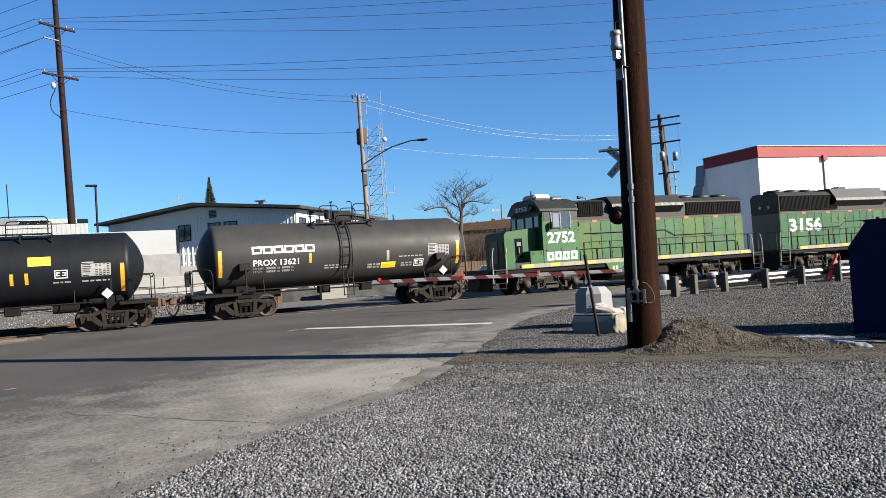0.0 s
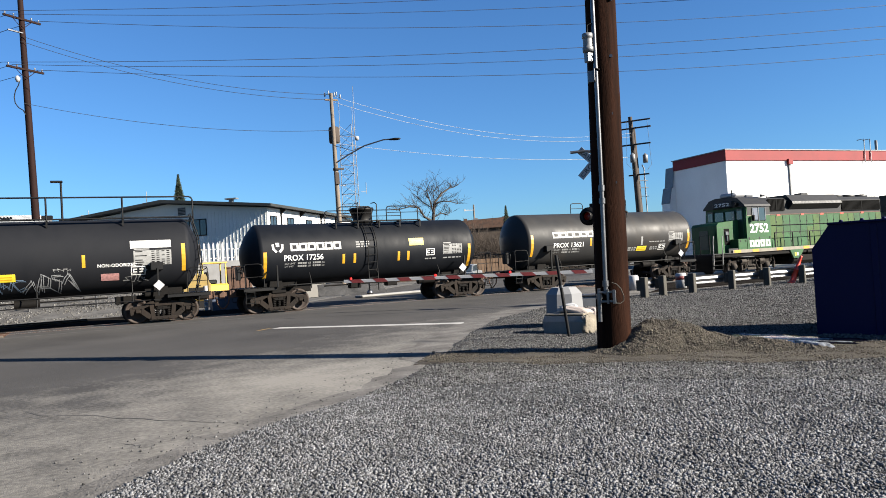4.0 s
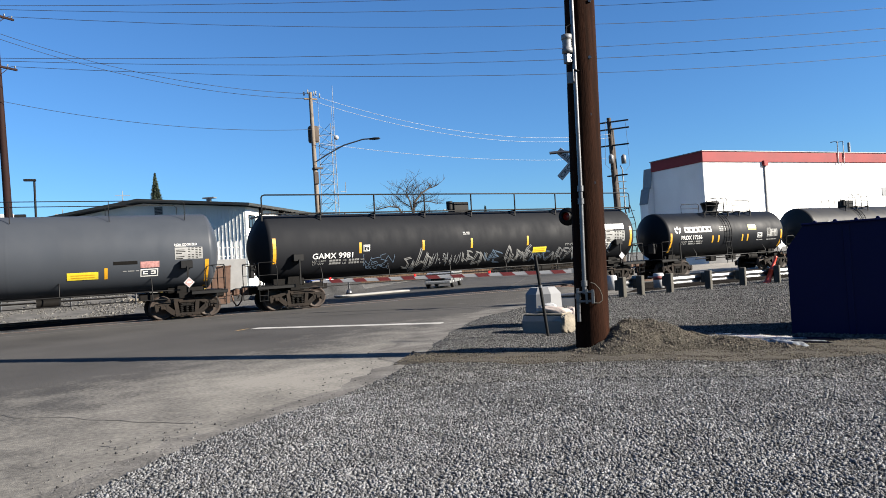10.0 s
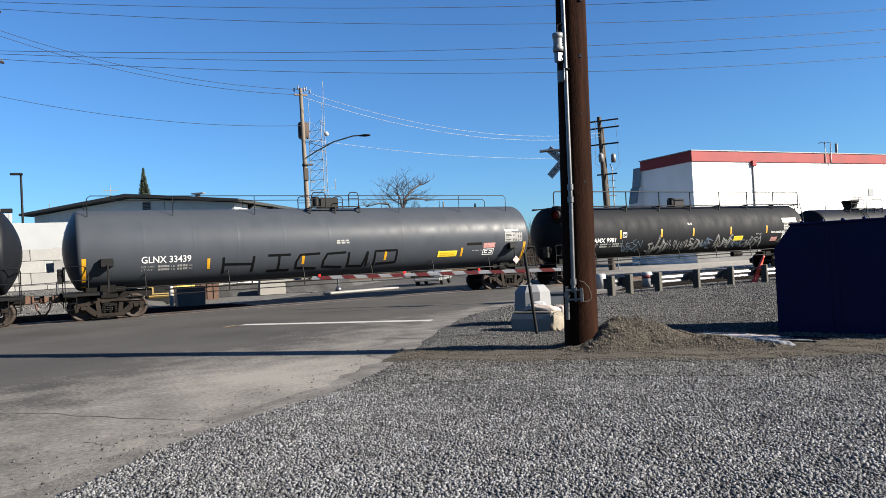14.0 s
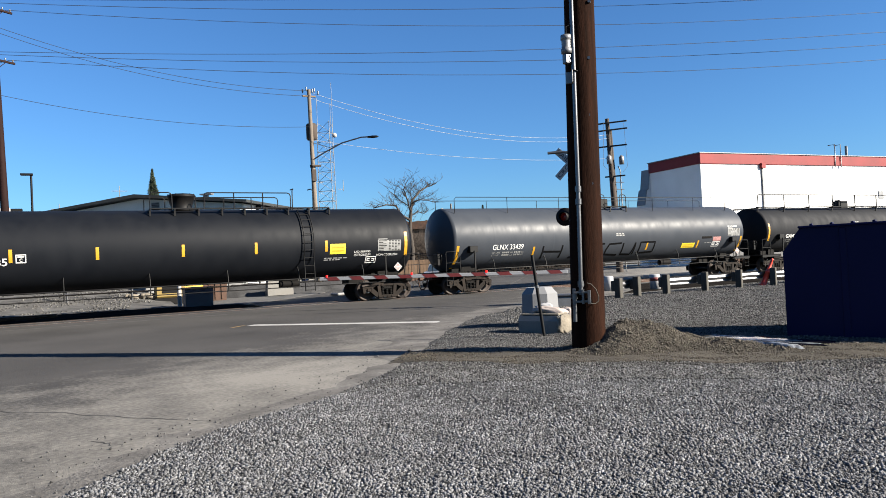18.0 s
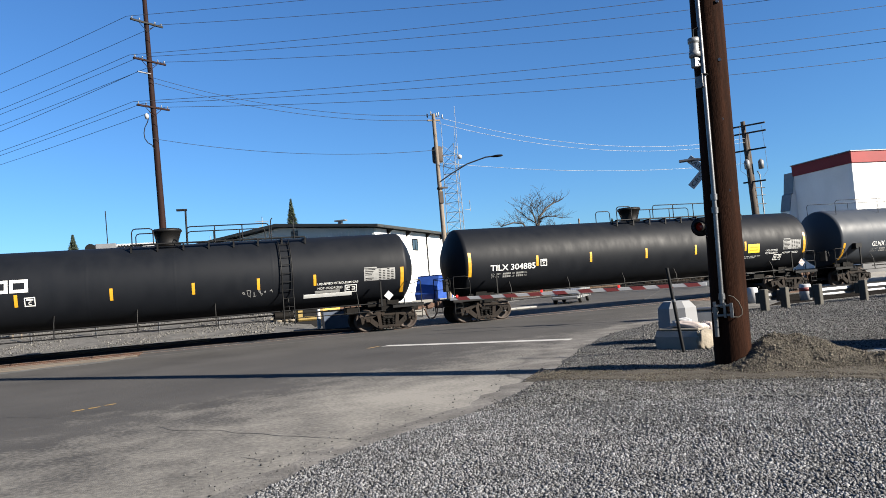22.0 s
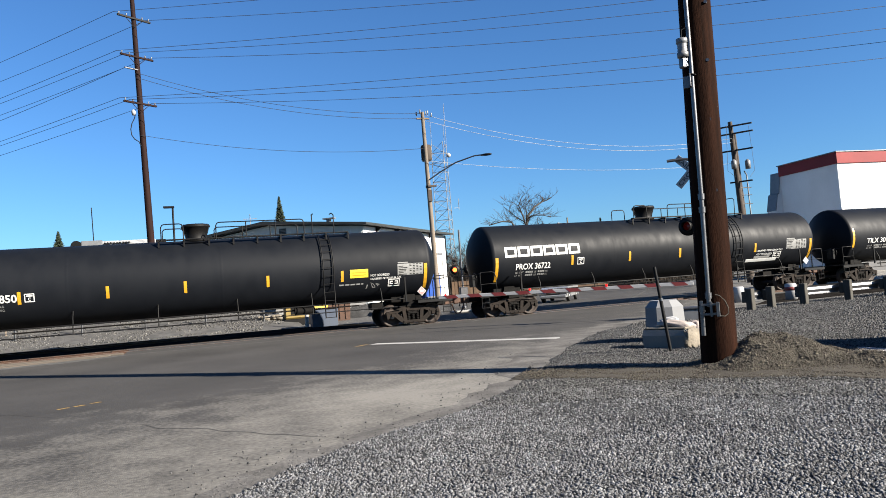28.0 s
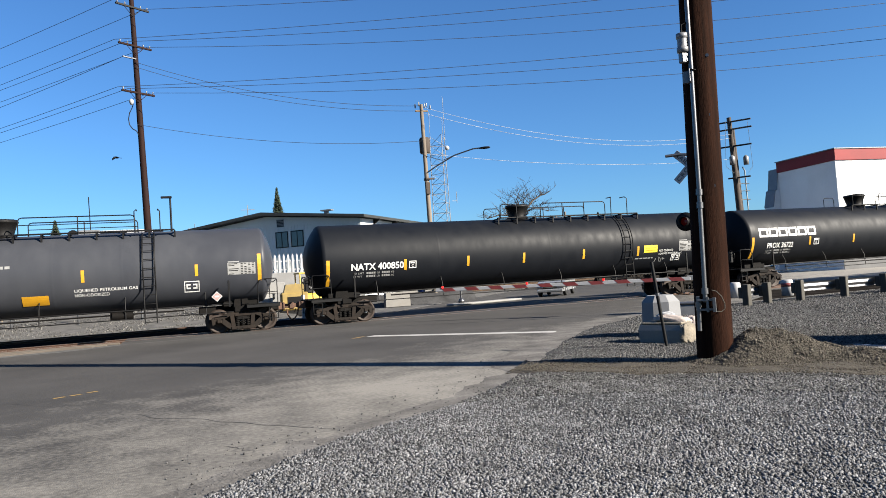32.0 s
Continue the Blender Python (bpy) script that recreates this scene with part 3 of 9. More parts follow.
# gravel lot
q = Geo()
steps = [0, 0.08, 0.25, 0.5] + [0.5 + 0.25 * i for i in range(1, 50)] + [14, 16, 20, 26, 36, 60]
fine_edge = []
for (ax, ay), (bx, by) in zip(EDGE, EDGE[1:]):
    n = max(1, int(math.hypot(bx - ax, by - ay) / 0.25)) if ay > 2 and bx < 16 else 3
    fine_edge += [(ax + (bx - ax) * i / n, ay + (by - ay) * i / n) for i in range(n)]
fine_edge.append(EDGE[-1])
for i, (ex, ey) in enumerate(fine_edge):
    wob = 0.16 * noise.noise((ex * 0.9, ey * 0.9, 9)) + 0.07 * noise.noise((ex * 4, ey * 4, 3))
    for d in steps:
        x, y = ex + SIDE.x * (d + wob), ey + SIDE.y * (d + wob)
        q.v.append((x, y, -0.012 if d == 0 else lot_z(x, y) * min(1, 0.25 + d)))
ns = len(steps)
q.f = [(i * ns + j, i * ns + j + 1, (i + 1) * ns + j + 1, (i + 1) * ns + j) for i in range(len(fine_edge) - 1) for j in range(ns - 1)]
q.s = [True] * len(q.f)
solo("gravel_lot", q, GRAVEL, "grey crushed gravel lot beside the road", "gravel lot", kind="structure")


# uneven dirty margin where gravel thins out over the asphalt
q = Geo()
for ex, ey in fine_edge:
    w = 0.3 + 0.55 * abs(noise.noise((ex * 0.8, ey * 0.8, 11))) + 0.3 * noise.noise((ex * 3.1, ey * 3.1, 5))
    if ey > 11:
        w += 0.5
    w = max(0.05, w)
    q.v += [(ex + SIDE.x * 0.3, ey + SIDE.y * 0.3, 0.004), (ex - SIDE.x * w * 0.55, ey - SIDE.y * w * 0.55, 0.007), (ex - SIDE.x * w, ey - SIDE.y * w, 0.003)]
q.f = [(3 * i + j, 3 * i + 3 + j, 3 * i + 4 + j, 3 * i + 1 + j) for i in range(len(fine_edge) - 1) for j in range(2)]
q.s = [True] * len(q.f)
solo("dirt_margin", q, MARGIN, "dirty margin of fine gravel along the asphalt", "dirt margin", kind="structure")


def dirt_strip(x, y):
    """Whether a place lies on the brown strip of trodden earth before the heap."""
    w, v = 0.735 * x + 0.678 * y, 0.678 * x - 0.735 * y
    j = 0.16 * noise.noise((x * 1.1, y * 1.1, 6)) + 0.08 * noise.noise((x * 4, y * 4, 2))
    far_w = 11.5 if v < -1.6 else 12.4
    return 10.32 + j + max(0, v - 0.9) * 0.35 < w < far_w + 2.5 * j and -5.2 < v < 3.2


def inside_lot(x, y):
    """Metres by which a place lies within the lot."""
    for (ax, ay), (bx, by) in zip(EDGE, EDGE[1:]):
        k0, k1 = ax * 0.6 + ay * 0.8, bx * 0.6 + by * 0.8
        k = x * 0.6 + y * 0.8
        if k0 <= k < k1:
            s = (k - k0) / (k1 - k0)
            return (x - ax - s * (bx - ax)) * 0.8 - (y - ay - s * (by - ay)) * 0.6
    return -1


def stones(name, count, near, far, size, label, seed, spread=0.0, material=STONE, az=(24, 94), heap=False):
    """Loose stones as one mesh of small chipped blocks."""
    rng = np.random.default_rng(seed)
    pts = []
    while len(pts) < count:
        a, d = radians(rng.uniform(*az)), near + (far - near) * rng.random() ** 1.25
        x, y = d * math.cos(a), d * math.sin(a)
        k = inside_lot(x, y)
        hz = heap_z(x, y)
        pu, pw = -(x - 9.7) * 0.242 + (y - 8.15) * 0.97, (x - 9.7) * 0.97 + (y - 8.15) * 0.242
        if not heap and dirt_strip(x, y) and rng.random() < 0.93:
            continue
        if heap != (hz > 0.0) or (pu / 1.45) ** 2 + (pw / 0.52) ** 2 < 0.6 + 0.4 * rng.random():
            continue
        if heap:
            pts.append((x, y, lot_z(x, y) + hz))
        elif not spread and rng.random() < 0.35 * min(1, max(0, (noise.noise((x * 0.8 + y * 0.3, y * 0.35 - x * 0.2, 7)) - 0.05) * 4)) + (0.45 * max(0, 1 - k / 1.6) if d > 9 else 0):
            continue
        elif k > 0.02 or (spread and k > -spread * rng.random() ** 2.5):
            pts.append((x, y, lot_z(x, y) * min(1, max(0.1, 0.25 + k))))
    return chips(name, pts, size, label, rng, material)


def chips(name, pts, size, label, rng, material):
    """Small chipped blocks at the given places, joined."""
    pts = np.array(pts)
    n = len(pts)
    cube = np.array([(x, y, z) for x in (-1, 1) for y in (-1, 1) for z in (-1, 1)], float)
    v = cube[None] * rng.uniform(0.45, 1.0, (n, 8, 3)) * (size * rng.uniform(0.5, 1.35, (n, 1, 1)) ** 1.3) * rng.uniform(0.6, 1.2, (n, 1, 3))
    ang = rng.uniform(0, 6.28, n)
    c, s = np.cos(ang)[:, None], np.sin(ang)[:, None]
    tl = rng.uniform(-0.7, 0.7, n)
    ct, st = np.cos(tl)[:, None], np.sin(tl)[:, None]
    x, y, z = v[..., 0], v[..., 1], v[..., 2]
    y, z = y * ct - z * st, y * st + z * ct
    v = np.stack([x * c - y * s, x * s + y * c, z], -1) + pts[:, None] + np.array([0, 0, size * 0.25])
    quads = np.array([(0, 1, 3, 2), (4, 6, 7, 5), (0, 4, 5, 1), (2, 3, 7, 6), (0, 2, 6, 4), (1, 5, 7, 3)])
    faces = (quads[None] + 8 * np.arange(n)[:, None, None]).reshape(-1)
    me = bpy.data.meshes.new(name)
    me.vertices.add(8 * n)
    me.vertices.foreach_set("co", v.reshape(-1))
    me.loops.add(24 * n)
    me.loops.foreach_set("vertex_index", faces)
    me.polygons.add(6 * n)
    me.polygons.foreach_set("loop_start", np.arange(0, 24 * n, 4))
    me.update(calc_edges=True)
    me.materials.append(material)
    return tagged(new(name, me), label, "gravel", kind="stuff")


stones("gravel_stones", 118000, 3.5, 10.0, 0.0099, "loose crushed grey stones covering the lot", 3)
stones("far_gravel_stones", 62000, 9.0, 21, 0.0128, "grey stones strewn over the farther lot", 5, material=STONEFAR)
stones("yard_stones", 26000, 17, 34, 0.018, "grey stones on the lot by the guard rail", 6, az=(30, 58), material=STONEFAR)
stones("edge_stones", 9000, 5, 18, 0.0085, "stray stones spilling over the asphalt edge", 8, 1.5, material=STONEFAR)
rng = np.random.default_rng(21)
bank = []
for k in range(9000):
    x, y = rng.uniform(-30, 3.5), 37.6 + 6.0 * rng.random()
    z = np.interp(y, (36.8, 38.5, 41, 43.5, 45.4), (-0.05, 0.12, 0.5, 0.95, 1.1))
    f = min(1, max(0, (6 - x) / 4))
    if noise.noise((x * 0.5, y * 0.5, 5)) > -0.25:
        bank.append((x, y, -0.05 + (z + 0.05) * f))
chips("bank_stones", bank, 0.03, "pale broken stones on the bank", rng, PALESTONE)
# strip of trodden brown earth in front of the heap
q = Geo()
nw, nv = 36, 120
for i in range(nw + 1):
    for j in range(nv + 1):
        w, v = 10.0 + 2.6 * i / nw, -5.3 + 8.6 * j / nv
        x, y = 0.735 * w + 0.678 * v, 0.678 * w - 0.735 * v
        k = inside_lot(x, y)
        lift = 0.012 + 0.014 * noise.noise((x * 3, y * 3, 8)) if dirt_strip(x, y) and k > -0.3 else -0.05
        q.v.append((x, y, lot_z(x, y) * min(1, max(0.1, 0.25 + k)) + lift))
q.f = [(i * (nv + 1) + j, (i + 1) * (nv + 1) + j, (i + 1) * (nv + 1) + j + 1, i * (nv + 1) + j + 1) for i in range(nw) for j in range(nv)]
q.s = [True] * len(q.f)
solo("dirt_strip", q, DIRT, "strip of trodden brown earth before the heap", "dirt", kind="structure")
rng = np.random.default_rng(31)
clods = []
while len(clods) < 9000:
    w, v = rng.uniform(10.1, 12.6), rng.uniform(-5.2, 3.2)
    x, y = 0.735 * w + 0.678 * v, 0.678 * w - 0.735 * v
    if dirt_strip(x, y) and heap_z(x, y) < 0 and inside_lot(x, y) > -0.2:
        clods.append((x, y, lot_z(x, y) + 0.01))
chips("dirt_clods", clods, 0.008, "small brown clods and stones on trodden earth", rng, BROWNSTONE)
# spoil heap at the pole
q = Geo()
N = 70
for i in range(N + 1):
    for j in range(N + 1):
        a, b = -2.2 + 4.6 * i / N, -1.7 + 3.4 * j / N
        x, y = 8.5 + 0.785 * a + 0.62 * b, 8.8 - 0.62 * a + 0.785 * b
        q.v.append((x, y, lot_z(x, y) + heap_z(x, y)))
q.f = [(i * (N + 1) + j, (i + 1) * (N + 1) + j, (i + 1) * (N + 1) + j + 1, i * (N + 1) + j + 1) for i in range(N) for j in range(N)]
q.s = [True] * len(q.f)
solo("spoil_heap", q, DIRT, "heap of brown earth and stones at the pole's foot", "dirt heap", kind="structure")
stones("heap_stones", 15000, 10.4, 14.4, 0.0092, "brown stones and clods on the heap", 11, material=BROWNSTONE, az=(34, 54), heap=True)

rng = np.random.default_rng(77)
big = []
while len(big) < 420:
    x, y = rng.uniform(6.8, 10.2), rng.uniform(6.6, 10.2)
    if heap_z(x, y) > 0.015 and inside_lot(x, y) > 0.3 and (x - 7.33) ** 2 + (y - 9.3) ** 2 > 0.1:
        big.append((x, y, lot_z(x, y) + heap_z(x, y)))
chips("heap_clods", big, 0.019, "coarse brown clods and broken stones on the heap", rng, BROWNSTONE)


def pool(cx, cy, la, lb, turn, z, seed):
    """Flat irregular patch of water or ice on the lot."""
    q = Geo()
    c, sn = math.cos(radians(turn)), math.sin(radians(turn))
    for ring in range(7):
        for k in range(48):
            a = 6.2832 * k / 48
            r = ring / 6 * (1 + 0.35 * noise.noise((math.cos(a) * 1.6, math.sin(a) * 1.6, seed))) * (1 + 0.3 * noise.noise((math.cos(a) * 5, math.sin(a) * 5, seed + 3)))
            u, w = la * r * math.cos(a), lb * r * math.sin(a)
            x, y = cx + c * u - sn * w, cy + sn * u + c * w
            q.v.append((x, y, lot_z(x, y) + max(0, heap_z(x, y)) + (z if ring < 6 else z - 0.028)))
    q.f = [(r * 48 + k, r * 48 + (k + 1) % 48, r * 48 + 48 + (k + 1) % 48, r * 48 + 48 + k) for r in range(6) for k in range(48)]
    q.s = [True] * len(q.f)
    return q


puddle = solo("icy_puddle", pool(9.7, 8.15, 1.45, 0.52, 104, 0.03, 5), WETGROUND, "dark puddle with thin ice in front of the blue container", "puddle", kind="structure")
for k, (x, y, la, lb, turn) in enumerate(((9.95, 8.75, 0.42, 0.045, 104), (9.75, 8.1, 0.6, 0.07, 102), (9.95, 7.75, 0.4, 0.05, 106), (9.55, 8.45, 0.3, 0.03, 100), (9.35, 7.25, 0.26, 0.13, 95), (9.75, 7.35, 0.35, 0.06, 110))):
    part("ice_streak", pool(x, y, la, lb, turn, 0.036, 20 + k), ICE, puddle, "thin white ice")
# road markings


def stripe(name, a, b, w, material, label):
    a, b = Vector((*a, 0)), Vector((*b, 0))
    d = (b - a).normalized()
    s = Vector((-d.y, d.x, 0)) * w / 2
    q = Geo()
    n = 24
    for i in range(n):
        p0, p1 = a + (b - a) * i / n, a + (b - a) * (i + 1) / n
        j = [0.08 * w * noise.noise((p.x * 5, p.y * 5, k)) for k, p in ((0, p0), (0, p1))]
        q.add([(*(p0 - s * (1 + j[0])).xy, 0.004), (*(p1 - s * (1 + j[1])).xy, 0.004), (*(p1 + s * (1 + j[1])).xy, 0.004), (*(p0 + s * (1 + j[0])).xy, 0.004)], [(0, 1, 2, 3)])
    return solo(name, q, material, label, "road marking", kind="structure")


stripe("stop_line", (4.45, 21.1), (8.78, 16.55), 0.42, WHITEPAINT, "worn white stop line painted on the asphalt")
stripe("yellow_dash", (3.85, 20.75), (4.3, 21.2), 0.12, YELLOWPAINT, "faded yellow centre dash on the asphalt")
stripe("yellow_dash", (-2.56, 13.49), (-2.4, 13.59), 0.1, YELLOWPAINT, "faded yellow dash on the asphalt")
stripe("yellow_dash", (-2.33, 13.63), (-2.17, 13.73), 0.1, YELLOWPAINT, "faded yellow dash on the asphalt")
stripe("yellow_dash", (-2.11, 13.82), (-1.95, 13.92), 0.1, YELLOWPAINT, "faded yellow dash on the asphalt")


def crack(a, b, w, seed, wander=0.25):
    a, b = Vector((*a, 0)), Vector((*b, 0))
    d = (b - a).normalized()
    s = Vector((-d.y, d.x, 0))
    n = 40
    q = Geo()
    for k in range(n + 1):
        p = a + (b - a) * k / n + s * wander * noise.noise((k * 0.16, seed, 0))
        ww = w * (0.5 + abs(noise.noise((k * 0.5, seed, 3))) * 1.2) * min(1, 4 * min(k, n - k) / n + 0.15)
        q.v += [(*(p + s * ww).xy, 0.003), (*(p - s * ww).xy, 0.003)]
    q.f = [(2 * k, 2 * k + 1, 2 * k + 3, 2 * k + 2) for k in range(n)]
    q.s = [False] * n
    return solo("asphalt_crack", q, CRACK, "thin dark crack in the asphalt", "crack", kind="structure")


crack((-1.3, 10.9), (1.4, 7.75), 0.012, 1, 0.15)
crack((0.05, 7.85), (0.35, 7.35), 0.008, 6, 0.05)
crack((5.2, 15.2), (7.4, 13.1), 0.01, 2, 0.1)
crack((-8, 17), (-1.5, 12.0), 0.01, 3)
crack((-3, 25.5), (12, 26.4), 0.015, 4, 0.3)
crack((1.5, 23.8), (9.5, 22.2), 0.012, 5, 0.3)


# ---- the train ----
WORDS = {}


def word(body, bold=0.0):
    if (body, bold) not in WORDS:
        WORDS[body, bold] = text_flat(body, bold)
    return WORDS[body, bold]


class Skin:
    """The near side of a tank: lays flat outlines on the cylinder."""

    def __init__(self, radius, zc):
        self.r, self.zc = radius, zc

    def at(self, x, z, lift):
        s = max(-0.97, min(0.97, (z - self.zc) / self.r))
        a = math.asin(s)
        return (x, -(self.r + lift) * math.cos(a), self.zc + (self.r + lift) * math.sin(a))

    def patch(self, g, x0, x1, z0, z1, lift=0.006, slant=0.0):
        n = 5
        v = [self.at(x + slant * k / n, z0 + (z1 - z0) * k / n, q) for q in (lift, lift - 0.012) for k in range(n + 1) for x in (x0, x1)]
        f = [(2 * k, 2 * k + 1, 2 * k + 3, 2 * k + 2) for k in range(n)]
        o = 2 * n + 2
        f += [(2 * k, 2 * k + 2, o + 2 * k + 2, o + 2 * k) for k in range(n)] + [(2 * k + 1, o + 2 * k + 1, o + 2 * k + 3, 2 * k + 3) for k in range(n)]
        f += [(0, o, o + 1, 1), (2 * n, 2 * n + 1, o + 2 * n + 1, o + 2 * n)]
        return g.add(v, f)

    def word(self, g, body, x0, x1, z, h, bold=0.0, lift=0.007):
        verts, faces = word(body, bold)
        return g.add([self.at(x0 + (x1 - x0) * u, z - h / 2 + h * w, lift) for u, w in verts], faces)

    def line(self, g, pts, w, lift=0.007):
        """A sprayed stroke along (x, z) points."""
        dense = []
        for (ax, az), (bx, bz) in zip(pts, pts[1:]):
            n = max(1, int(math.hypot(bx - ax, bz - az) / 0.08))
            dense += [(ax + (bx - ax) * i / n, az + (bz - az) * i / n) for i in range(n)]
        dense.append(pts[-1])
        v = []
        for i, (x, z) in enumerate(dense):
            ax, az = dense[max(0, i - 1)]
            bx, bz = dense[min(len(dense) - 1, i + 1)]
            d = math.hypot(bx - ax, bz - az) or 1
            nx, nz = -(bz - az) / d * w / 2, (bx - ax) / d * w / 2
            v += [self.at(x + nx, z + nz, lift), self.at(x - nx, z - nz, lift)]
        return g.add(v, [(2 * i, 2 * i + 1, 2 * i + 3, 2 * i + 2) for i in range(len(dense) - 1)])


MESHES = {}


def cached(key, build, material):
    if key not in MESHES:
        MESHES[key] = build().mesh(key, material)
    return MESHES[key]


WR = 0.45  # wheel radius
WHEELSETS = []


def g_wheelset():
    g = Geo().cyl((0, -0.72, 0), (0, 0.72, 0), 0.08, n=12)
    for s in (-1, 1):
        prof = [(0.80, 0.1), (0.80, 0.16), (0.775, 0.2), (0.765, 0.34), (0.805, 0.37), (0.815, WR - 0.03), (0.80, WR - 0.005), (0.70, WR + 0.004), (0.69, WR + 0.028), (0.67, WR + 0.03), (0.665, 0.37), (0.71, 0.33), (0.70, 0.18), (0.68, 0.1)]
        g.lathe([(s * a, r) for a, r in prof], 32, "y")
    return g


def g_cap():
    g = Geo()
    for s in (-1, 1):
        g.lathe([(s * 0.80, 0.11), (s * 1.0, 0.11), (s * 1.04, 0.095), (s * 1.06, 0.06), (s * 1.06, 0.0)], 16, "y")
        for k in range(3):
            a = 6.283 * k / 3
            g.cyl((0.06 * math.cos(a), s * 1.03, 0.06 * math.sin(a)), (0.06 * math.cos(a), s * 1.085, 0.06 * math.sin(a)), 0.018, n=6)
    return g


def wheelset_mesh(caps, key):
    """Wheels, axle and bearing caps as one turning piece."""
    name = "wheelset" + key
    if name not in MESHES:
        g = g_wheelset()
        n = len(g.f)
        c = g_cap()
        g.add(c.v, c.f)
        g.s[n:] = c.s
        me = g.mesh(name, WHEELIRON)
        me.materials.append(caps)
        for i, poly in enumerate(me.polygons):
            poly.material_index = 1 if i >= n else 0
        MESHES[name] = me
    return MESHES[name]


def g_side_frame():
    """Cast side frame with two windows and a spring pocket, at y = 0."""
    g = Geo()
    top = [(-1.16, 0.47), (-1.14, 0.63), (-0.78, 0.68), (-0.44, 0.82), (0.44, 0.82), (0.78, 0.68), (1.14, 0.63), (1.16, 0.47), (0.84, 0.5), (0.46, 0.66), (-0.46, 0.66), (-0.84, 0.5)]
    g.prism(top, -0.1, 0.1)
    for s in (-1, 1):
        g.prism([(s * 0.98, 0.56), (s * 0.7, 0.56), (s * 0.36, 0.27), (s * 0.3, 0.13), (s * 0.46, 0.13), (s * 0.6, 0.22)], -0.1, 0.1)
        g.prism([(s * 0.48, 0.7), (s * 0.33, 0.7), (s * 0.27, 0.2), (s * 0.42, 0.2)], -0.11, 0.11)
        g.prism([(s * 1.18, 0.6), (s * 1.02, 0.6), (s * 1.04, 0.36), (s * 1.14, 0.32)], -0.11, 0.11)
        g.prism([(s * 0.76, 0.6), (s * 0.66, 0.6), (s * 0.7, 0.4), (s * 0.76, 0.38)], -0.11, 0.11)
        g.box(s * 0.72, s * 1.08, -0.12, 0.12, 0.54, 0.63, 0.02)
        g.box(s * 0.8, s * 0.98, -0.14, 0.1, 0.4, 0.56, 0.03)
    g.box(-0.46, 0.46, -0.14, 0.14, 0.1, 0.24, 0.03)
    g.box(-0.3, 0.3, -0.13, 0.05, 0.62, 0.72, 0.02)
    for x in (-0.2, 0.0, 0.2):
        g.cyl((x, -0.13, 0.17), (x, -0.16, 0.17), 0.03, n=8)
    return g


def g_springs():
    g = Geo()
    for x in (-0.2, 0, 0.2):
        pts = [(x + 0.07 * math.cos(k * 1.05), -0.03 + 0.07 * math.sin(k * 1.05), 0.24 + 0.36 * k / 30) for k in range(31)]
        g.tube(pts, 0.022, 5)
        g.cyl((x, -0.03, 0.24), (x, -0.03, 0.6), 0.045, n=8)
    return g


def g_bolster():
    g = Geo().box(-0.2, 0.2, -1.1, 1.1, 0.48, 0.66, 0.03).box(-0.26, 0.26, -0.85, 0.85, 0.56, 0.74, 0.04)
    g.cyl((0, 0, 0.6), (0, 0, 0.84), 0.2, n=16)
    for s in (-1, 1):
        g.box(s * 0.36, s * 0.42, -0.55, 0.55, 0.25, 0.42, 0.01)
        g.box(s * 0.45, s * 0.5, -0.72, -0.62, 0.2, 0.55, 0.01).box(s * 0.45, s * 0.5, 0.62, 0.72, 0.2, 0.55, 0.01)
    return g


def truck(parent, x, base=0.89, caps=TRUCKIRON, key=""):
    """A two-axle truck under a car."""
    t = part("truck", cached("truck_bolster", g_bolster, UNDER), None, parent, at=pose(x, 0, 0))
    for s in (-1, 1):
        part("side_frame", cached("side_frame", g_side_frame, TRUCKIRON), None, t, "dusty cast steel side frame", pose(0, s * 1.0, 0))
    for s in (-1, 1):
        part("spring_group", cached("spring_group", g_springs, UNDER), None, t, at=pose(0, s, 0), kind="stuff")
    for s in (-1, 1):
        w = part("wheelset", wheelset_mesh(caps, key), None, t, "rusty steel wheelset", pose(s * base, 0, WR))
        WHEELSETS.append((w, s * base))
    return t


def g_coupler(s):
    """Draft gear, coupler and hoses at one end; s = +1 forward end."""
    g = Geo().box(s * -0.95, s * -0.28, -0.22, 0.22, 0.72, 1.02, 0.03).box(s * -0.3, s * -0.08, -0.09, 0.09, 0.78, 0.95, 0.02)
    g.box(s * -0.12, s * 0.1, -0.16, 0.02, 0.72, 1.0, 0.05).box(s * -0.1, s * 0.12, 0.03, 0.15, 0.75, 0.98, 0.04)
    g.tube([(s * -0.25, -0.3, 0.75), (s * -0.2, -0.32, 0.5), (s * -0.08, -0.25, 0.32), (s * 0.0, -0.12, 0.3)], 0.03, 8)
    g.tube([(s * -0.2, 0.05, 0.72), (s * -0.12, -0.05, 0.6)], 0.02, 6)
    return g


def handrail(g, pts, r=0.019):
    return g.tube(pts, r, 6)


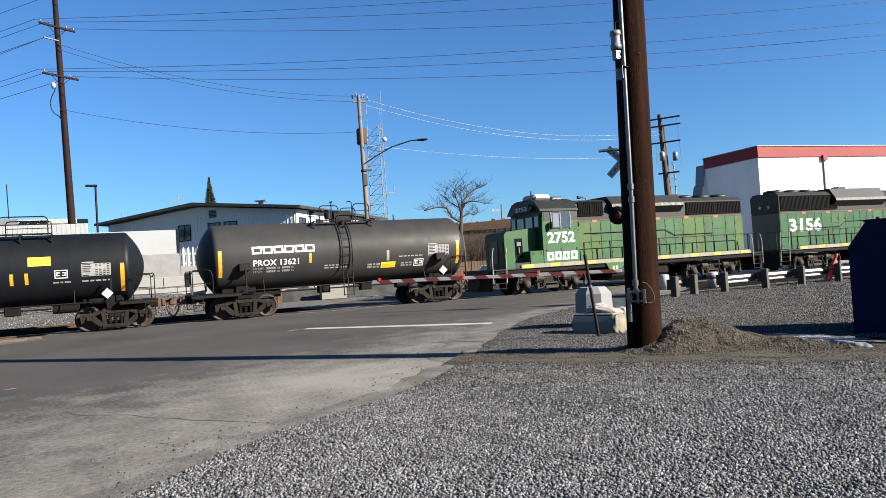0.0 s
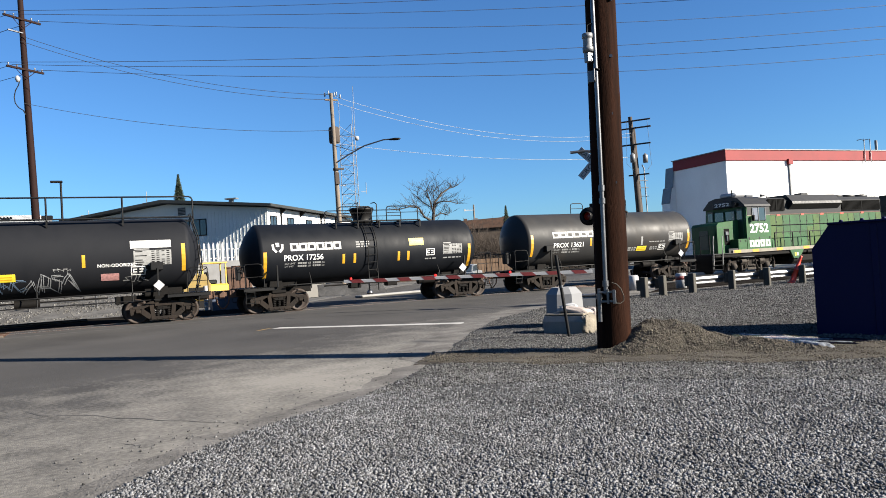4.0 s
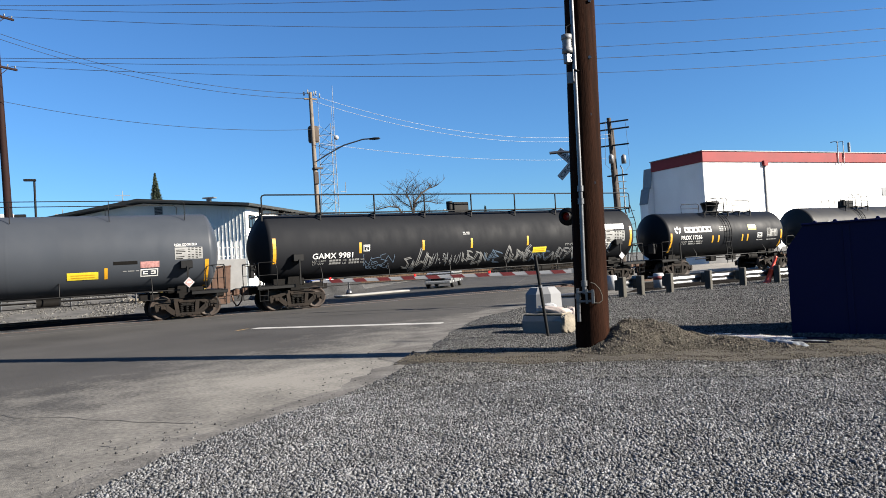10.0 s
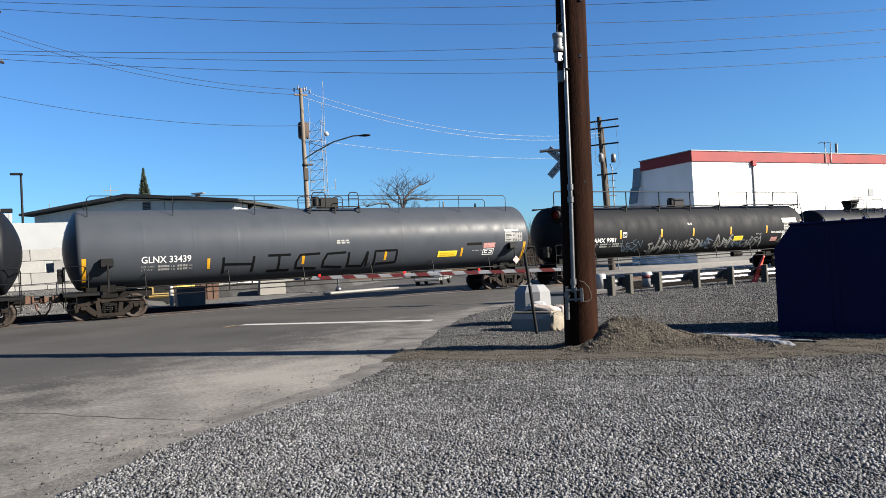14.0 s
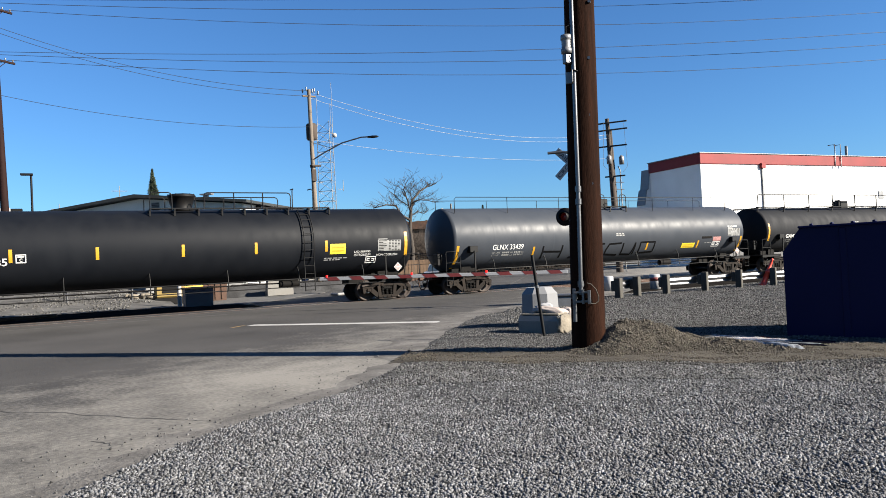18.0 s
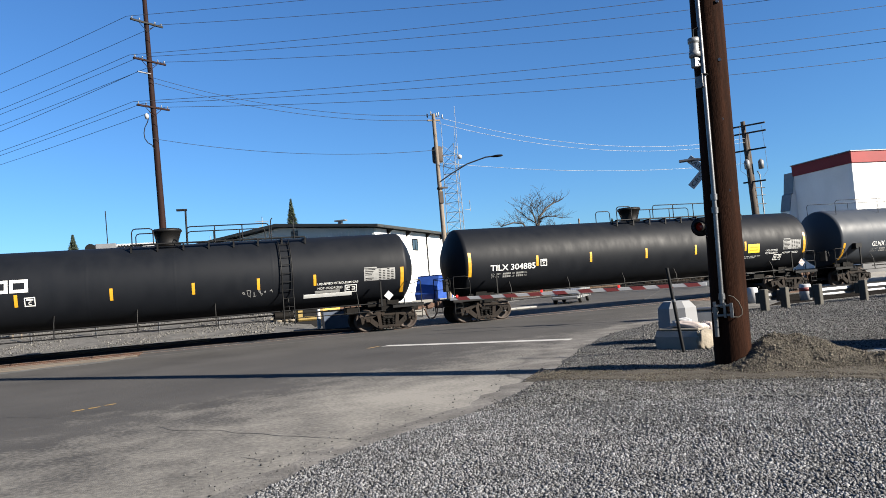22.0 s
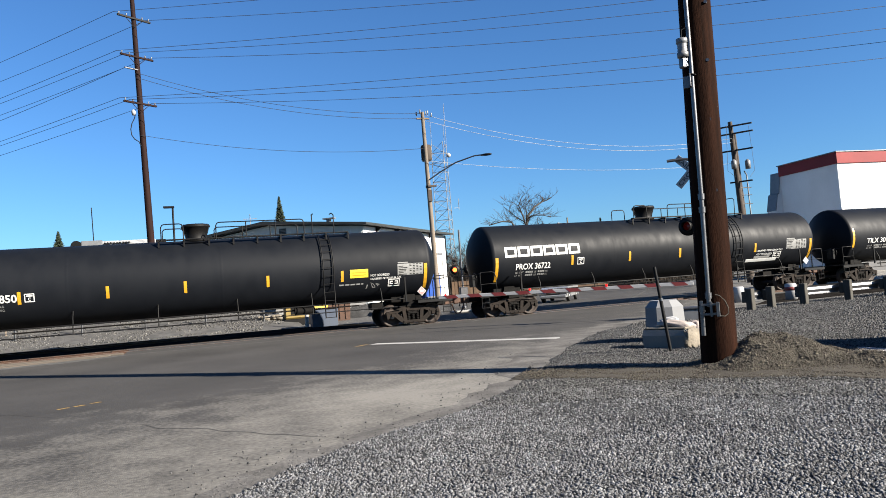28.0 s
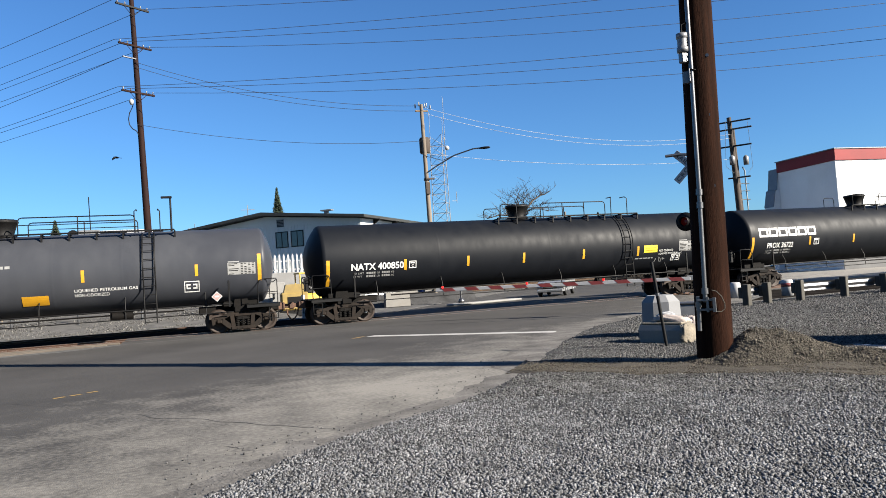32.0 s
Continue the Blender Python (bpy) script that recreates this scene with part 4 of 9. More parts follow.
def stretched(spec):
    """The spec with all its lengths along the car multiplied by its own factor."""
    k = spec.get("long", 1.0)
    q = dict(spec)
    for key in ("half", "front", "rear", "dome", "ladder", "truck_in", "pad_in"):
        if key in q:
            q[key] *= k
    for key in ("stripes", "platform", "seams"):
        if key in q:
            q[key] = tuple(x * k for x in q[key])
    for key in ("rails", "print", "panels"):
        q[key] = [(r[0] * k, r[1] * k, *r[2:]) for r in q[key]]
    for key in ("reflectors", "boxes", "placards"):
        q[key] = [(r[0] * k, *r[1:]) for r in q.get(key, ())]
    q["load"] = [(r[0] * k, r[1] * k, *r[2:]) for r in q.get("load", ())]
    q["labels"] = [(r[0] * k, r[1] * k, *r[2:]) for r in q.get("labels", ())]
    q["words"] = [(r[0], r[1] * k, r[2] * k, *r[3:]) for r in q["words"]]
    for key in ("brand", "long_rail"):
        if key in q:
            q[key] = (q[key][0] * k, q[key][1] * k, *q[key][2:])
    return q


def tank_car(spec):
    """A pressure tank car; local x forward, near side at -y, z from the rail tops."""
    spec = stretched(spec)
    L, R, zc = spec["half"], spec["radius"], spec["zc"]
    REACH = {-1: spec.get("rear", L), 1: spec.get("front", L)}
    sl, sr = spec["stripes"]
    skin = Skin(R, zc)
    car = thing("tank_car", spec["label"], "tank car", on_track(spec["u"]), "cars of the train")
    xl, xr = sl - 0.06, sr + 0.1
    dep = spec.get("head", 0.62) + 0.08
    # dished head: a tight knuckle, then a shallow dome
    kn = 0.2
    dish = [(kn * math.sin(a), R - kn + kn * math.cos(a)) for a in [radians(d) for d in (8, 20, 32, 44, 56, 66)]]
    s0, r0 = dish[-1]
    dish += [(s0 + (dep - s0) * (1 - q * q), r0 * q) for q in (0.92, 0.82, 0.68, 0.5, 0.3, 0.12, 0.0)]
    prof = [(xl - s, r) for s, r in dish[::-1]]
    seams = spec.get("seams", ())
    mids = sorted([xl + (xr - xl) * k / 14 for k in range(15)])
    for x in mids:
        prof.append((x, R))
    for x in seams:
        k = spec.get("seam", 0.0012)
        prof += [(x - 0.1, R), (x - 0.075, R), (x + 0.075, R), (x + 0.1, R), (x - 0.05, R), (x - 0.03, R + k), (x + 0.03, R + k), (x + 0.05, R)]
    prof += [(xr + s, r) for s, r in dish]
    prof.sort(key=lambda p: p[0])
    part("tank", Geo().lathe(prof, 72, "x", m=Matrix.Translation((0, 0, zc))), spec["paint"], car, spec["tank_label"])
    # underframe: stub sills, bolsters, end platforms, running pipe
    for s, xe in ((-1, xl), (1, xr)):
        g = Geo()
        E = REACH[s]
        tx = s * (L - spec.get("truck_in", 2.2))
        g.box(tx - 0.3, tx + 0.3, -1.15, 1.15, 0.78, 1.0, 0.03)
        g.box(tx - s * 1.6, s * (E - 0.55), -0.3, 0.3, 0.76, 1.06, 0.02)
        for y in (-1, 1):
            g.prism([(tx - 0.3, 0.95), (tx + 0.3, 0.95), (tx + 0.2, zc - 0.8 * R + 0.25), (tx - 0.2, zc - 0.8 * R + 0.25)], y * 0.7 - 0.03, y * 0.7 + 0.03)
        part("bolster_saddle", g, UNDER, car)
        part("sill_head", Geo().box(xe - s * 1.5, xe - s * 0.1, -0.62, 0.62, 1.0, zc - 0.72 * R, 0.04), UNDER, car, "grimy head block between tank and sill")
        g = Geo()
        px0, px1 = tx + s * 0.15, s * (E - 0.62)
        g.box(px0, px1, -1.42, 1.42, 1.02, 1.06, 0.01)
        for y in (-1.42, 1.36):
            g.box(px0, px1, y, y + 0.06, 0.92, 1.06, 0.01)
        part("end_platform", g, BLACKSTEEL, car)
        g = Geo()
        for y in (-1.38, 1.38):
            xa = s * (E - 0.7)
            handrail(g, [(xa - s * 0.75, y, 1.05), (xa - s * 0.75, y, 1.75), (xa - s * 0.68, y, 1.98), (xa - s * 0.55, y, 2.02), (xa - s * 0.02, y, 2.02), (xa, y, 1.95), (xa, y, 1.05)])
            handrail(g, [(xa - s * 0.75, y, 1.5), (xa, y, 1.5)], 0.014)
            for k in range(3):
                handrail(g, [(xa - s * 0.35, y, 0.9 - 0.22 * k), (xa, y, 0.9 - 0.22 * k)], 0.015)
            for q in (-0.35, 0):
                handrail(g, [(xa + s * q, y, 1.0), (xa + s * q, y, 0.44)], 0.017)
        handrail(g, [(s * (E - 0.72), -1.38, 1.98), (s * (E - 0.72), -0.4, 1.9), (s * (E - 0.72), 0.4, 1.9), (s * (E - 0.72), 1.38, 1.98)])
        part("end_handrail", g, BLACKSTEEL, car)
        part("coupler", cached(f"coupler{s}", lambda: g_coupler(s), RUST), None, car, "rusty knuckle coupler with air hose", pose(s * E, 0, 0))
        truck(car, tx, caps=spec.get("caps", TRUCKIRON), key=spec.get("cap_key", ""))
        # jacking pad and placard bracket
        bx = s * (abs(sl if s < 0 else sr) - spec.get("pad_in", 0.55))
        g = Geo()
        y0 = -skin.r * 0.82
        if spec.get("pads", True):
            g.box(bx - 0.24, bx + 0.2, y0 - 0.42, y0 - 0.1, zc - 0.72 * R + 0.42, zc - 0.72 * R + 0.72, 0.02)
        g.box(bx - 0.035, bx + 0.035, y0 - 0.46, y0 - 0.4, 1.02, zc - 0.72 * R + 0.5, 0.01)
        part("placard_bracket", g, BLACKSTEEL, car)
    if "brake_wheel" in spec:
        s = spec["brake_wheel"]
        xw = s * (REACH[s] - 0.68)
        g = Geo().tube([(xw, -0.75 + 0.26 * math.cos(k * 0.5236), 1.75 + 0.26 * math.sin(k * 0.5236)) for k in range(13)], 0.022, 6)
        for k in range(4):
            a = 0.785 + 1.571 * k
            handrail(g, [(xw, -0.75, 1.75), (xw, -0.75 + 0.26 * math.cos(a), 1.75 + 0.26 * math.sin(a))], 0.013)
        g.cyl((xw - 0.12, -0.75, 1.75), (xw + 0.03, -0.75, 1.75), 0.05, n=8).box(xw - 0.2, xw - 0.05, -0.95, -0.55, 1.4, 1.95, 0.02)
        part("brake_wheel", g, BLACKSTEEL, car, "black hand brake wheel and its housing")
    # side running pipe on posts under the belly
    if spec.get("side_pipe", True):
        g = Geo()
        x0, x1 = -(L - 3.4), L - 3.4
        zp = zc - R - 0.05
        handrail(g, [(x0 - 1.0, -1.36, zp + 0.08), (x1 + 1.0, -1.36, zp + 0.08)], 0.03)
        if L > 8:
            handrail(g, [(x0 - 1.0, -1.36, zp - 0.24), (x1 + 1.0, -1.36, zp - 0.24)], 0.02)
        k = int((x1 - x0) / 2.6)
        for i in range(k + 1):
            x = x0 + (x1 - x0) * i / k
            handrail(g, [(x, -1.36, zp - (0.26 if L > 8 else 0.1)), (x, -1.3, zp + 0.3), (x, -1.12, zc - 0.62 * R)], 0.022)
        part("side_handrail", g, BLACKSTEEL, car)
        g = Geo()
        handrail(g, [(-(L - 4.2), -0.5, zc - R - 0.12), (L - 4.2, -0.5, zc - R - 0.12)], 0.03)
        for x in (-0.4, 0.5, 1.5) if L < 8 else ():
            g.box(x * L * 0.3 - 0.25, x * L * 0.3 + 0.25, -0.6, -0.2, zc - R - 0.3, zc - R + 0.05, 0.03)
        g.cyl((L * 0.35, -0.55, zc - R - 0.16), (L * 0.35 + 0.8, -0.55, zc - R - 0.16), 0.16, n=14)
        part("brake_rigging", g, UNDER, car, "grimy brake pipe and cylinder under the tank")
    # top fittings
    top = zc + R
    dx = spec["dome"]
    g = Geo().lathe([(top - 0.06, 0.5), (top + 0.04, 0.5), (top + 0.05, 0.42), (top + 0.1, 0.4), (top + 0.5, 0.52), (top + 0.52, 0.56), (top + 0.58, 0.56), (top + 0.64, 0.48), (top + 0.66, 0.0)], 28, "z")
    for k in range(12):
        a = 6.283 * k / 12
        g.cyl((0.51 * math.cos(a), 0.51 * math.sin(a), top + 0.56), (0.51 * math.cos(a), 0.51 * math.sin(a), top + 0.64), 0.025, n=6)
    if spec.get("dome_kind") == "box":
        g = Geo().box(-0.42, 0.42, -0.3, 0.3, top - 0.05, top + 0.46, 0.03).cyl((-0.6, -0.2, top + 0.1), (-0.6, -0.2, top + 0.5), 0.16, n=12)
    part("valve_housing", g, spec.get("dome_mat", BLACKSTEEL), car, "squat round valve housing on the tank's top", pose(dx, 0, 0))
    p0, p1 = spec["platform"]
    g = Geo()
    for y in (-0.95, 0.75):
        g.box(p0, p1, y, y + 0.2, top - 0.03, top + 0.02, 0.008)
    n = max(2, int((p1 - p0) / (2.4 if p1 - p0 > 12 else 0.9)))
    for i in range(n + 1):
        x = p0 + (p1 - p0) * i / n
        g.box(x - 0.03, x + 0.03, -0.95, 0.95, top - 0.08, top - 0.03)
        g.prism([(x - 0.03, top - 0.05), (x + 0.03, top - 0.05), (x + 0.03, top - 0.3), (x - 0.03, top - 0.3)], -0.93, -0.88)
    part("top_walkway", g, BLACKSTEEL, car, "narrow black running board along the tank's top")
    for a, b, hgt in spec["rails"]:
        for y in (-0.95, 0.95)[:spec.get("rail_sides", 2)]:
            g = Geo()
            z = top + hgt
            handrail(g, [(a, y, top - 0.05), (a, y, z - 0.12), (a + 0.05, y, z - 0.03), (a + 0.14, y, z), (b - 0.14, y, z), (b - 0.05, y, z - 0.03), (b, y, z - 0.12), (b, y, top - 0.05)], spec.get("rail_r", 0.022))
            if spec.get("mid_rail", True):
                handrail(g, [(a, y, top + hgt * 0.55), (b, y, top + hgt * 0.55)], 0.016)
            k = max(1, round((b - a) / spec.get("post_gap", 1.7)))
            for i in range(1, k):
                x = a + (b - a) * i / k
                handrail(g, [(x, y, top - 0.06), (x, y, z)], spec.get("rail_r", 0.019) * 1.15)
            part("top_railing", g, spec.get("rail_mat", BLACKSTEEL), car, "tube railing along the top walkway")
    if "long_rail" in spec:
        a, b, hgt = spec["long_rail"]
        for y in (-0.95, 0.95):
            g = Geo()
            handrail(g, [(a, y, top - 0.3), (a, y, top + hgt - 0.1), (a + 0.12, y, top + hgt), (b - 0.12, y, top + hgt), (b, y, top + hgt - 0.1), (b, y, top - 0.3)], 0.017)
            for x in (-6.6, -3.4, 3.2, 6.4):
                handrail(g, [(x, y, top - 0.3), (x, y, top + hgt)], 0.015)
            part("safety_railing", g, BLACKSTEEL, car, "thin full-length safety railing")
    # ladder following the tank's side
    if "ladder" in spec:
        lx, wdt = spec["ladder"], 0.42
        g = Geo()
        line = [(-(R + 0.09) * math.cos(a), zc + (R + 0.09) * math.sin(a)) for a in [radians(d) for d in range(62, -31, -8)]]
        line += [(line[-1][0] - 0.06, line[-1][1] - 0.3), (line[-1][0] - 0.06, 0.62)]
        for s in (-1, 1):
            g.tube([(lx + s * wdt / 2, y, z) for y, z in line], 0.026, 6)
        # rungs at even steps down the line
        acc = 0.0
        for (ya, za), (yb, zb) in zip(line, line[1:]):
            d = math.hypot(yb - ya, zb - za)
            t = (0.34 - acc % 0.34) / d
            while t < 1:
                g.cyl((lx - wdt / 2, ya + (yb - ya) * t, za + (zb - za) * t), (lx + wdt / 2, ya + (yb - ya) * t, za + (zb - za) * t), 0.014, n=6, caps=False)
                t += 0.34 / d
            acc += d
        part("ladder", g, BLACKSTEEL, car, "black steel side ladder curved to the tank")
        for s in (-0.45, 0.45):
            g = handrail(Geo(), [(lx + s, -0.95, top - 0.1), (lx + s, -0.98, top + 0.72), (lx + s * 0.85, -0.9, top + 0.8), (lx + s * 0.85, -0.5, top + 0.8)], 0.022)
            part("ladder_grab_rail", g, BLACKSTEEL, car)
    if spec.get("end_ladder"):
        g = Geo()
        ex = xr + 0.1
        for o in (-0.22, 0.22):
            g.tube([(ex + 0.25, -1.0 + o, 1.05), (ex + 0.5, -0.98 + o, 2.0), (ex + 0.42, -0.95 + o, 3.2), (ex + 0.15, -0.9 + o, top + 0.1)], 0.024, 6)
        for k in range(8):
            z = 1.3 + 0.36 * k
            g.cyl((ex + 0.4, -1.2, z), (ex + 0.4, -0.76, z), 0.014, n=6)
        part("end_ladder", g, BLACKSTEEL, car)
    # reflectors, labels and lettering
    for x, z, h in spec["reflectors"]:
        part("reflector_stripe", skin.patch(Geo(), x - 0.055, x + 0.055, z - h / 2, z + h / 2), DECALYELLOW, car, "orange-yellow reflective stripe")
    for x in (sl, sr):
        z = spec.get("end_z", 2.25)
        part("reflector_stripe", skin.patch(Geo(), x - 0.07, x + 0.07, z - 0.52, z + 0.52, 0.007), DECALYELLOW, car, "long orange-yellow reflective stripe")
    for body, x0, x1, z, h, bold in spec["words"]:
        part("lettering", skin.word(Geo(), body, x0, x1, z, h, bold), DECALWHITE, car, "white stencilled lettering on the tank's side")
    if "emblem" in spec:
        ex, ez, er = spec["emblem"]
        g = Geo()
        skin.line(g, [(ex - er, ez + 0.12), (ex - er * 0.9, ez - 0.08), (ex - 0.06, ez - er)], 0.09)
        skin.line(g, [(ex + er, ez + 0.12), (ex + er * 0.9, ez - 0.08), (ex + 0.06, ez - er)], 0.09)
        skin.line(g, [(ex - 0.07, ez + 0.1), (ex + 0.07, ez + 0.1)], 0.16)
        part("emblem", g, DECALWHITE, car, "white cup-shaped emblem")
    # blocky white maker's mark, as plain shapes
    if "brand" in spec:
        x0, x1, z, h = spec["brand"]
        g = Geo()
        w = (x1 - x0) / 6
        b = h * 0.24
        for i in range(6):
            xa, xb = x0 + i * w, x0 + (i + 1) * w - 0.09 * w
            skin.patch(g, xa, xb, z + h / 2 - b, z + h / 2)
            skin.patch(g, xa, xb, z - h / 2, z - h / 2 + b)
            skin.patch(g, xa, xa + b, z - h / 2 + b, z + h / 2 - b)
            skin.patch(g, xb - b, xb, z - h / 2 + b, z + h / 2 - b)
        part("maker_mark", g, DECALWHITE, car, "row of bold white hollow blocks")
    g = Geo()
    for x0, x1, z, h in spec["print"]:
        # rows of short bars: print too small to read
        x = x0
        while x < x1 - 0.03:
            w = random.uniform(0.08, 0.22)
            skin.patch(g, x, min(x + w, x1), z - h / 2, z + h / 2, 0.005)
            x += w + 0.05
    if g.v:
        part("small_print", g, DECALGREY, car, "rows of small white print", kind="stuff")
    for x0, x1, z0, z1 in spec["panels"]:
        table = part("data_panel", skin.patch(Geo(), x0, x1, z0, z1, 0.006), DECALGREY, car, "pale stencilled table of test dates")
        g = Geo()
        rows = 7
        for i in range(rows):
            za = z0 + (z1 - z0) * (i + 0.28) / rows
            zb = za + (z1 - z0) * 0.42 / rows
            for u, v in ((0.04, 0.4), (0.47, 0.55), (0.6, 0.68), (0.74, 0.82), (0.87, 0.95)):
                if random.random() < 0.9:
                    skin.patch(g, x0 + (x1 - x0) * u, x0 + (x1 - x0) * (v if u > 0.1 else random.uniform(0.22, v)), za, zb, 0.009)
        part("table_print", g, SPRAYBLACK, table, kind="stuff")
        part("panel_heading", skin.patch(Geo(), x0 + 0.02, x0 + 0.42 * (x1 - x0), z1 + 0.03, z1 + 0.07, 0.006), DECALGREY, table)
    for x0, x1, za, zb, h in spec.get("load", ()):
        g, w = Geo(), x1 - x0
        for head, z in (("LD LMT", za), ("LT WT", zb)):
            for body, u, v in ((head, 0.0, 0.26 if head == "LD LMT" else 0.22), ("LB", 0.58, 0.65), ("KG", 0.93, 1.0)):
                skin.word(g, body, x0 + u * w, x0 + v * w, z, h, 0.01)
            for u, v in ((0.32, 0.37), (0.38, 0.43), (0.44, 0.49), (0.5, 0.54), (0.7, 0.74), (0.755, 0.795), (0.81, 0.85), (0.86, 0.9)):
                skin.patch(g, x0 + u * w, x0 + v * w, z - h / 2, z + h / 2, 0.005)
        part("load_lines", g, DECALGREY, car, "small white stencilled load lines", kind="stuff")
    for x, z, w, h in spec.get("boxes", ()):
        g = Geo()
        b = 0.03
        for a in ((x, x + w, z, z + b), (x, x + w, z + h - b, z + h), (x, x + b, z + b, z + h - b), (x + w - b, x + w, z + b, z + h - b)):
            skin.patch(g, *a)
        if w < 0.36:
            skin.word(g, "C", x + w * 0.36, x + w * 0.64, z + h * 0.36, h * 0.36, 0.02)
            skin.patch(g, x + w * 0.18, x + w * 0.82, z + h * 0.66, z + h * 0.8)
        else:
            for u, v, lo, hi in ((0.14, 0.42, 0.3, 0.42), (0.14, 0.42, 0.62, 0.74), (0.14, 0.22, 0.42, 0.62), (0.58, 0.86, 0.3, 0.42), (0.58, 0.86, 0.62, 0.74), (0.78, 0.86, 0.42, 0.62)):
                skin.patch(g, x + w * u, x + w * v, z + h * lo, z + h * hi)
        part("stencil_box", g, DECALWHITE, car, "white outlined stencil box")
    for x0, x1, z0, z1, m in spec.get("labels", ()):
        lab = part("label_plate", skin.patch(Geo(), x0, x1, z0, z1, 0.009), m, car, {"yellow_label": "yellow warning label", "red_label": "red warning label", "white_lettering": "white painted patch"}.get(m.name, "grey painted patch"))
        if m == DECALLEMON:
            g = Geo()
            for k in (0.3, 0.62):
                skin.patch(g, x0 + (x1 - x0) * 0.12, x0 + (x1 - x0) * 0.88, z0 + (z1 - z0) * (k - 0.06), z0 + (z1 - z0) * (k + 0.06), 0.011)
            part("label_print", g, DECALYELLOW, lab, kind="stuff")
    # hazard placard: a square on its point
    for x, z, red in spec.get("placards", ()):
        y = -(R * 0.82 + 0.5)
        holder = part("placard", Geo().add([(x - 0.2, y, z), (x, y, z - 0.2), (x + 0.2, y, z), (x, y, z + 0.2), (x - 0.2, y + 0.015, z), (x, y + 0.015, z - 0.2), (x + 0.2, y + 0.015, z), (x, y + 0.015, z + 0.2)], [(0, 1, 2, 3), (7, 6, 5, 4), (0, 4, 5, 1), (1, 5, 6, 2), (2, 6, 7, 3), (3, 7, 4, 0)]), SIGNWHITE, car, "diamond hazard placard")
        if red:
            y -= 0.004
            part("placard_face", Geo().add([(x - 0.165, y, z), (x, y, z - 0.165), (x + 0.165, y, z), (x, y, z + 0.165), (x - 0.165, y + 0.003, z), (x, y + 0.003, z - 0.165), (x + 0.165, y + 0.003, z), (x, y + 0.003, z + 0.165)], [(0, 1, 2, 3), (7, 6, 5, 4), (0, 4, 5, 1), (1, 5, 6, 2), (2, 6, 7, 3), (3, 7, 4, 0)]), DECALRED, holder, "red diamond")
            part("placard_print", Geo().box(x - 0.09, x + 0.09, y - 0.004, y - 0.001, z - 0.03, z + 0.035), SIGNWHITE, holder)
    for pts, w, m in spec.get("spray", ()):
        if w > 0.09:
            for letter in pts:
                g = Geo()
                for p in letter:
                    skin.line(g, p, w)
                part("sprayed_letter", g, m, car, "black hand-sprayed letter")
            continue
        g = Geo()
        for p in pts:
            skin.line(g, p, w)
        part("sprayed_scrawl", g, m, car, "sprayed scrawl on the tank's side", kind="stuff")
    return car


def strokes(seed, x0, x1, z, h, count, closed=False):
    """Loose looping scribbles that spell nothing."""
    rng = random.Random(seed)
    out = []
    w = (x1 - x0) / count
    for i in range(count):
        cx = x0 + (i + 0.5) * w
        pts = [(cx + w * rng.uniform(-0.55, 0.55), z + h * rng.uniform(-0.5, 0.5)) for _ in range(4)]
        if closed:
            t = rng.uniform(0.25, 0.6)
            pts = [(cx + w * (0.52 * math.cos(a) + 0.2 * math.sin(a)) * rng.uniform(0.7, 1.05), z + h * 0.52 * math.sin(a) * rng.uniform(0.75, 1.05)) for a in [t + 6.283 * q / 7 for q in range(7)]]
            pts.append(pts[0])
        cur = []
        for a, b in zip(pts, pts[1:] + pts[:1] if rng.random() < 0.4 and not closed else pts[1:]):
            mx, mz = (a[0] + b[0]) / 2 + w * rng.uniform(-0.3, 0.3), (a[1] + b[1]) / 2 + h * rng.uniform(-0.2, 0.2)
            for k in range(4):
                s = k / 4
                cur.append(((1 - s) ** 2 * a[0] + 2 * s * (1 - s) * mx + s * s * b[0], (1 - s) ** 2 * a[1] + 2 * s * (1 - s) * mz + s * s * b[1]))
        out.append(cur)
    return out


GLYPHS = [[(0, 0), (0.05, 1), (0.9, 0.85), (0.85, 0.55), (0.1, 0.5)], [(0, 0), (0.45, 1), (1, 0), (0.8, 0.35), (0.2, 0.35)], [(0.95, 0.9), (0.1, 0.95), (0.2, 0.55), (0.9, 0.45), (0.8, 0.05), (0, 0.1)], [(0, 1), (0.1, 0), (0.5, 0.5), (0.9, 0), (1, 1)],
          [(0.9, 0.8), (0.4, 1), (0, 0.5), (0.3, 0), (1, 0.2)], [(0, 0), (0, 1), (1, 0), (1, 1)], [(0.1, 1), (0.1, 0), (0.9, 0.1), (0.9, 0.8), (0.1, 1)], [(1, 1), (0, 0.9), (0, 0.5), (0.8, 0.5), (0, 0.45), (0, 0), (1, 0.05)], [(0, 1), (0.15, 0.5), (0.8, 1), (0.2, 0.45), (1, 0)]]


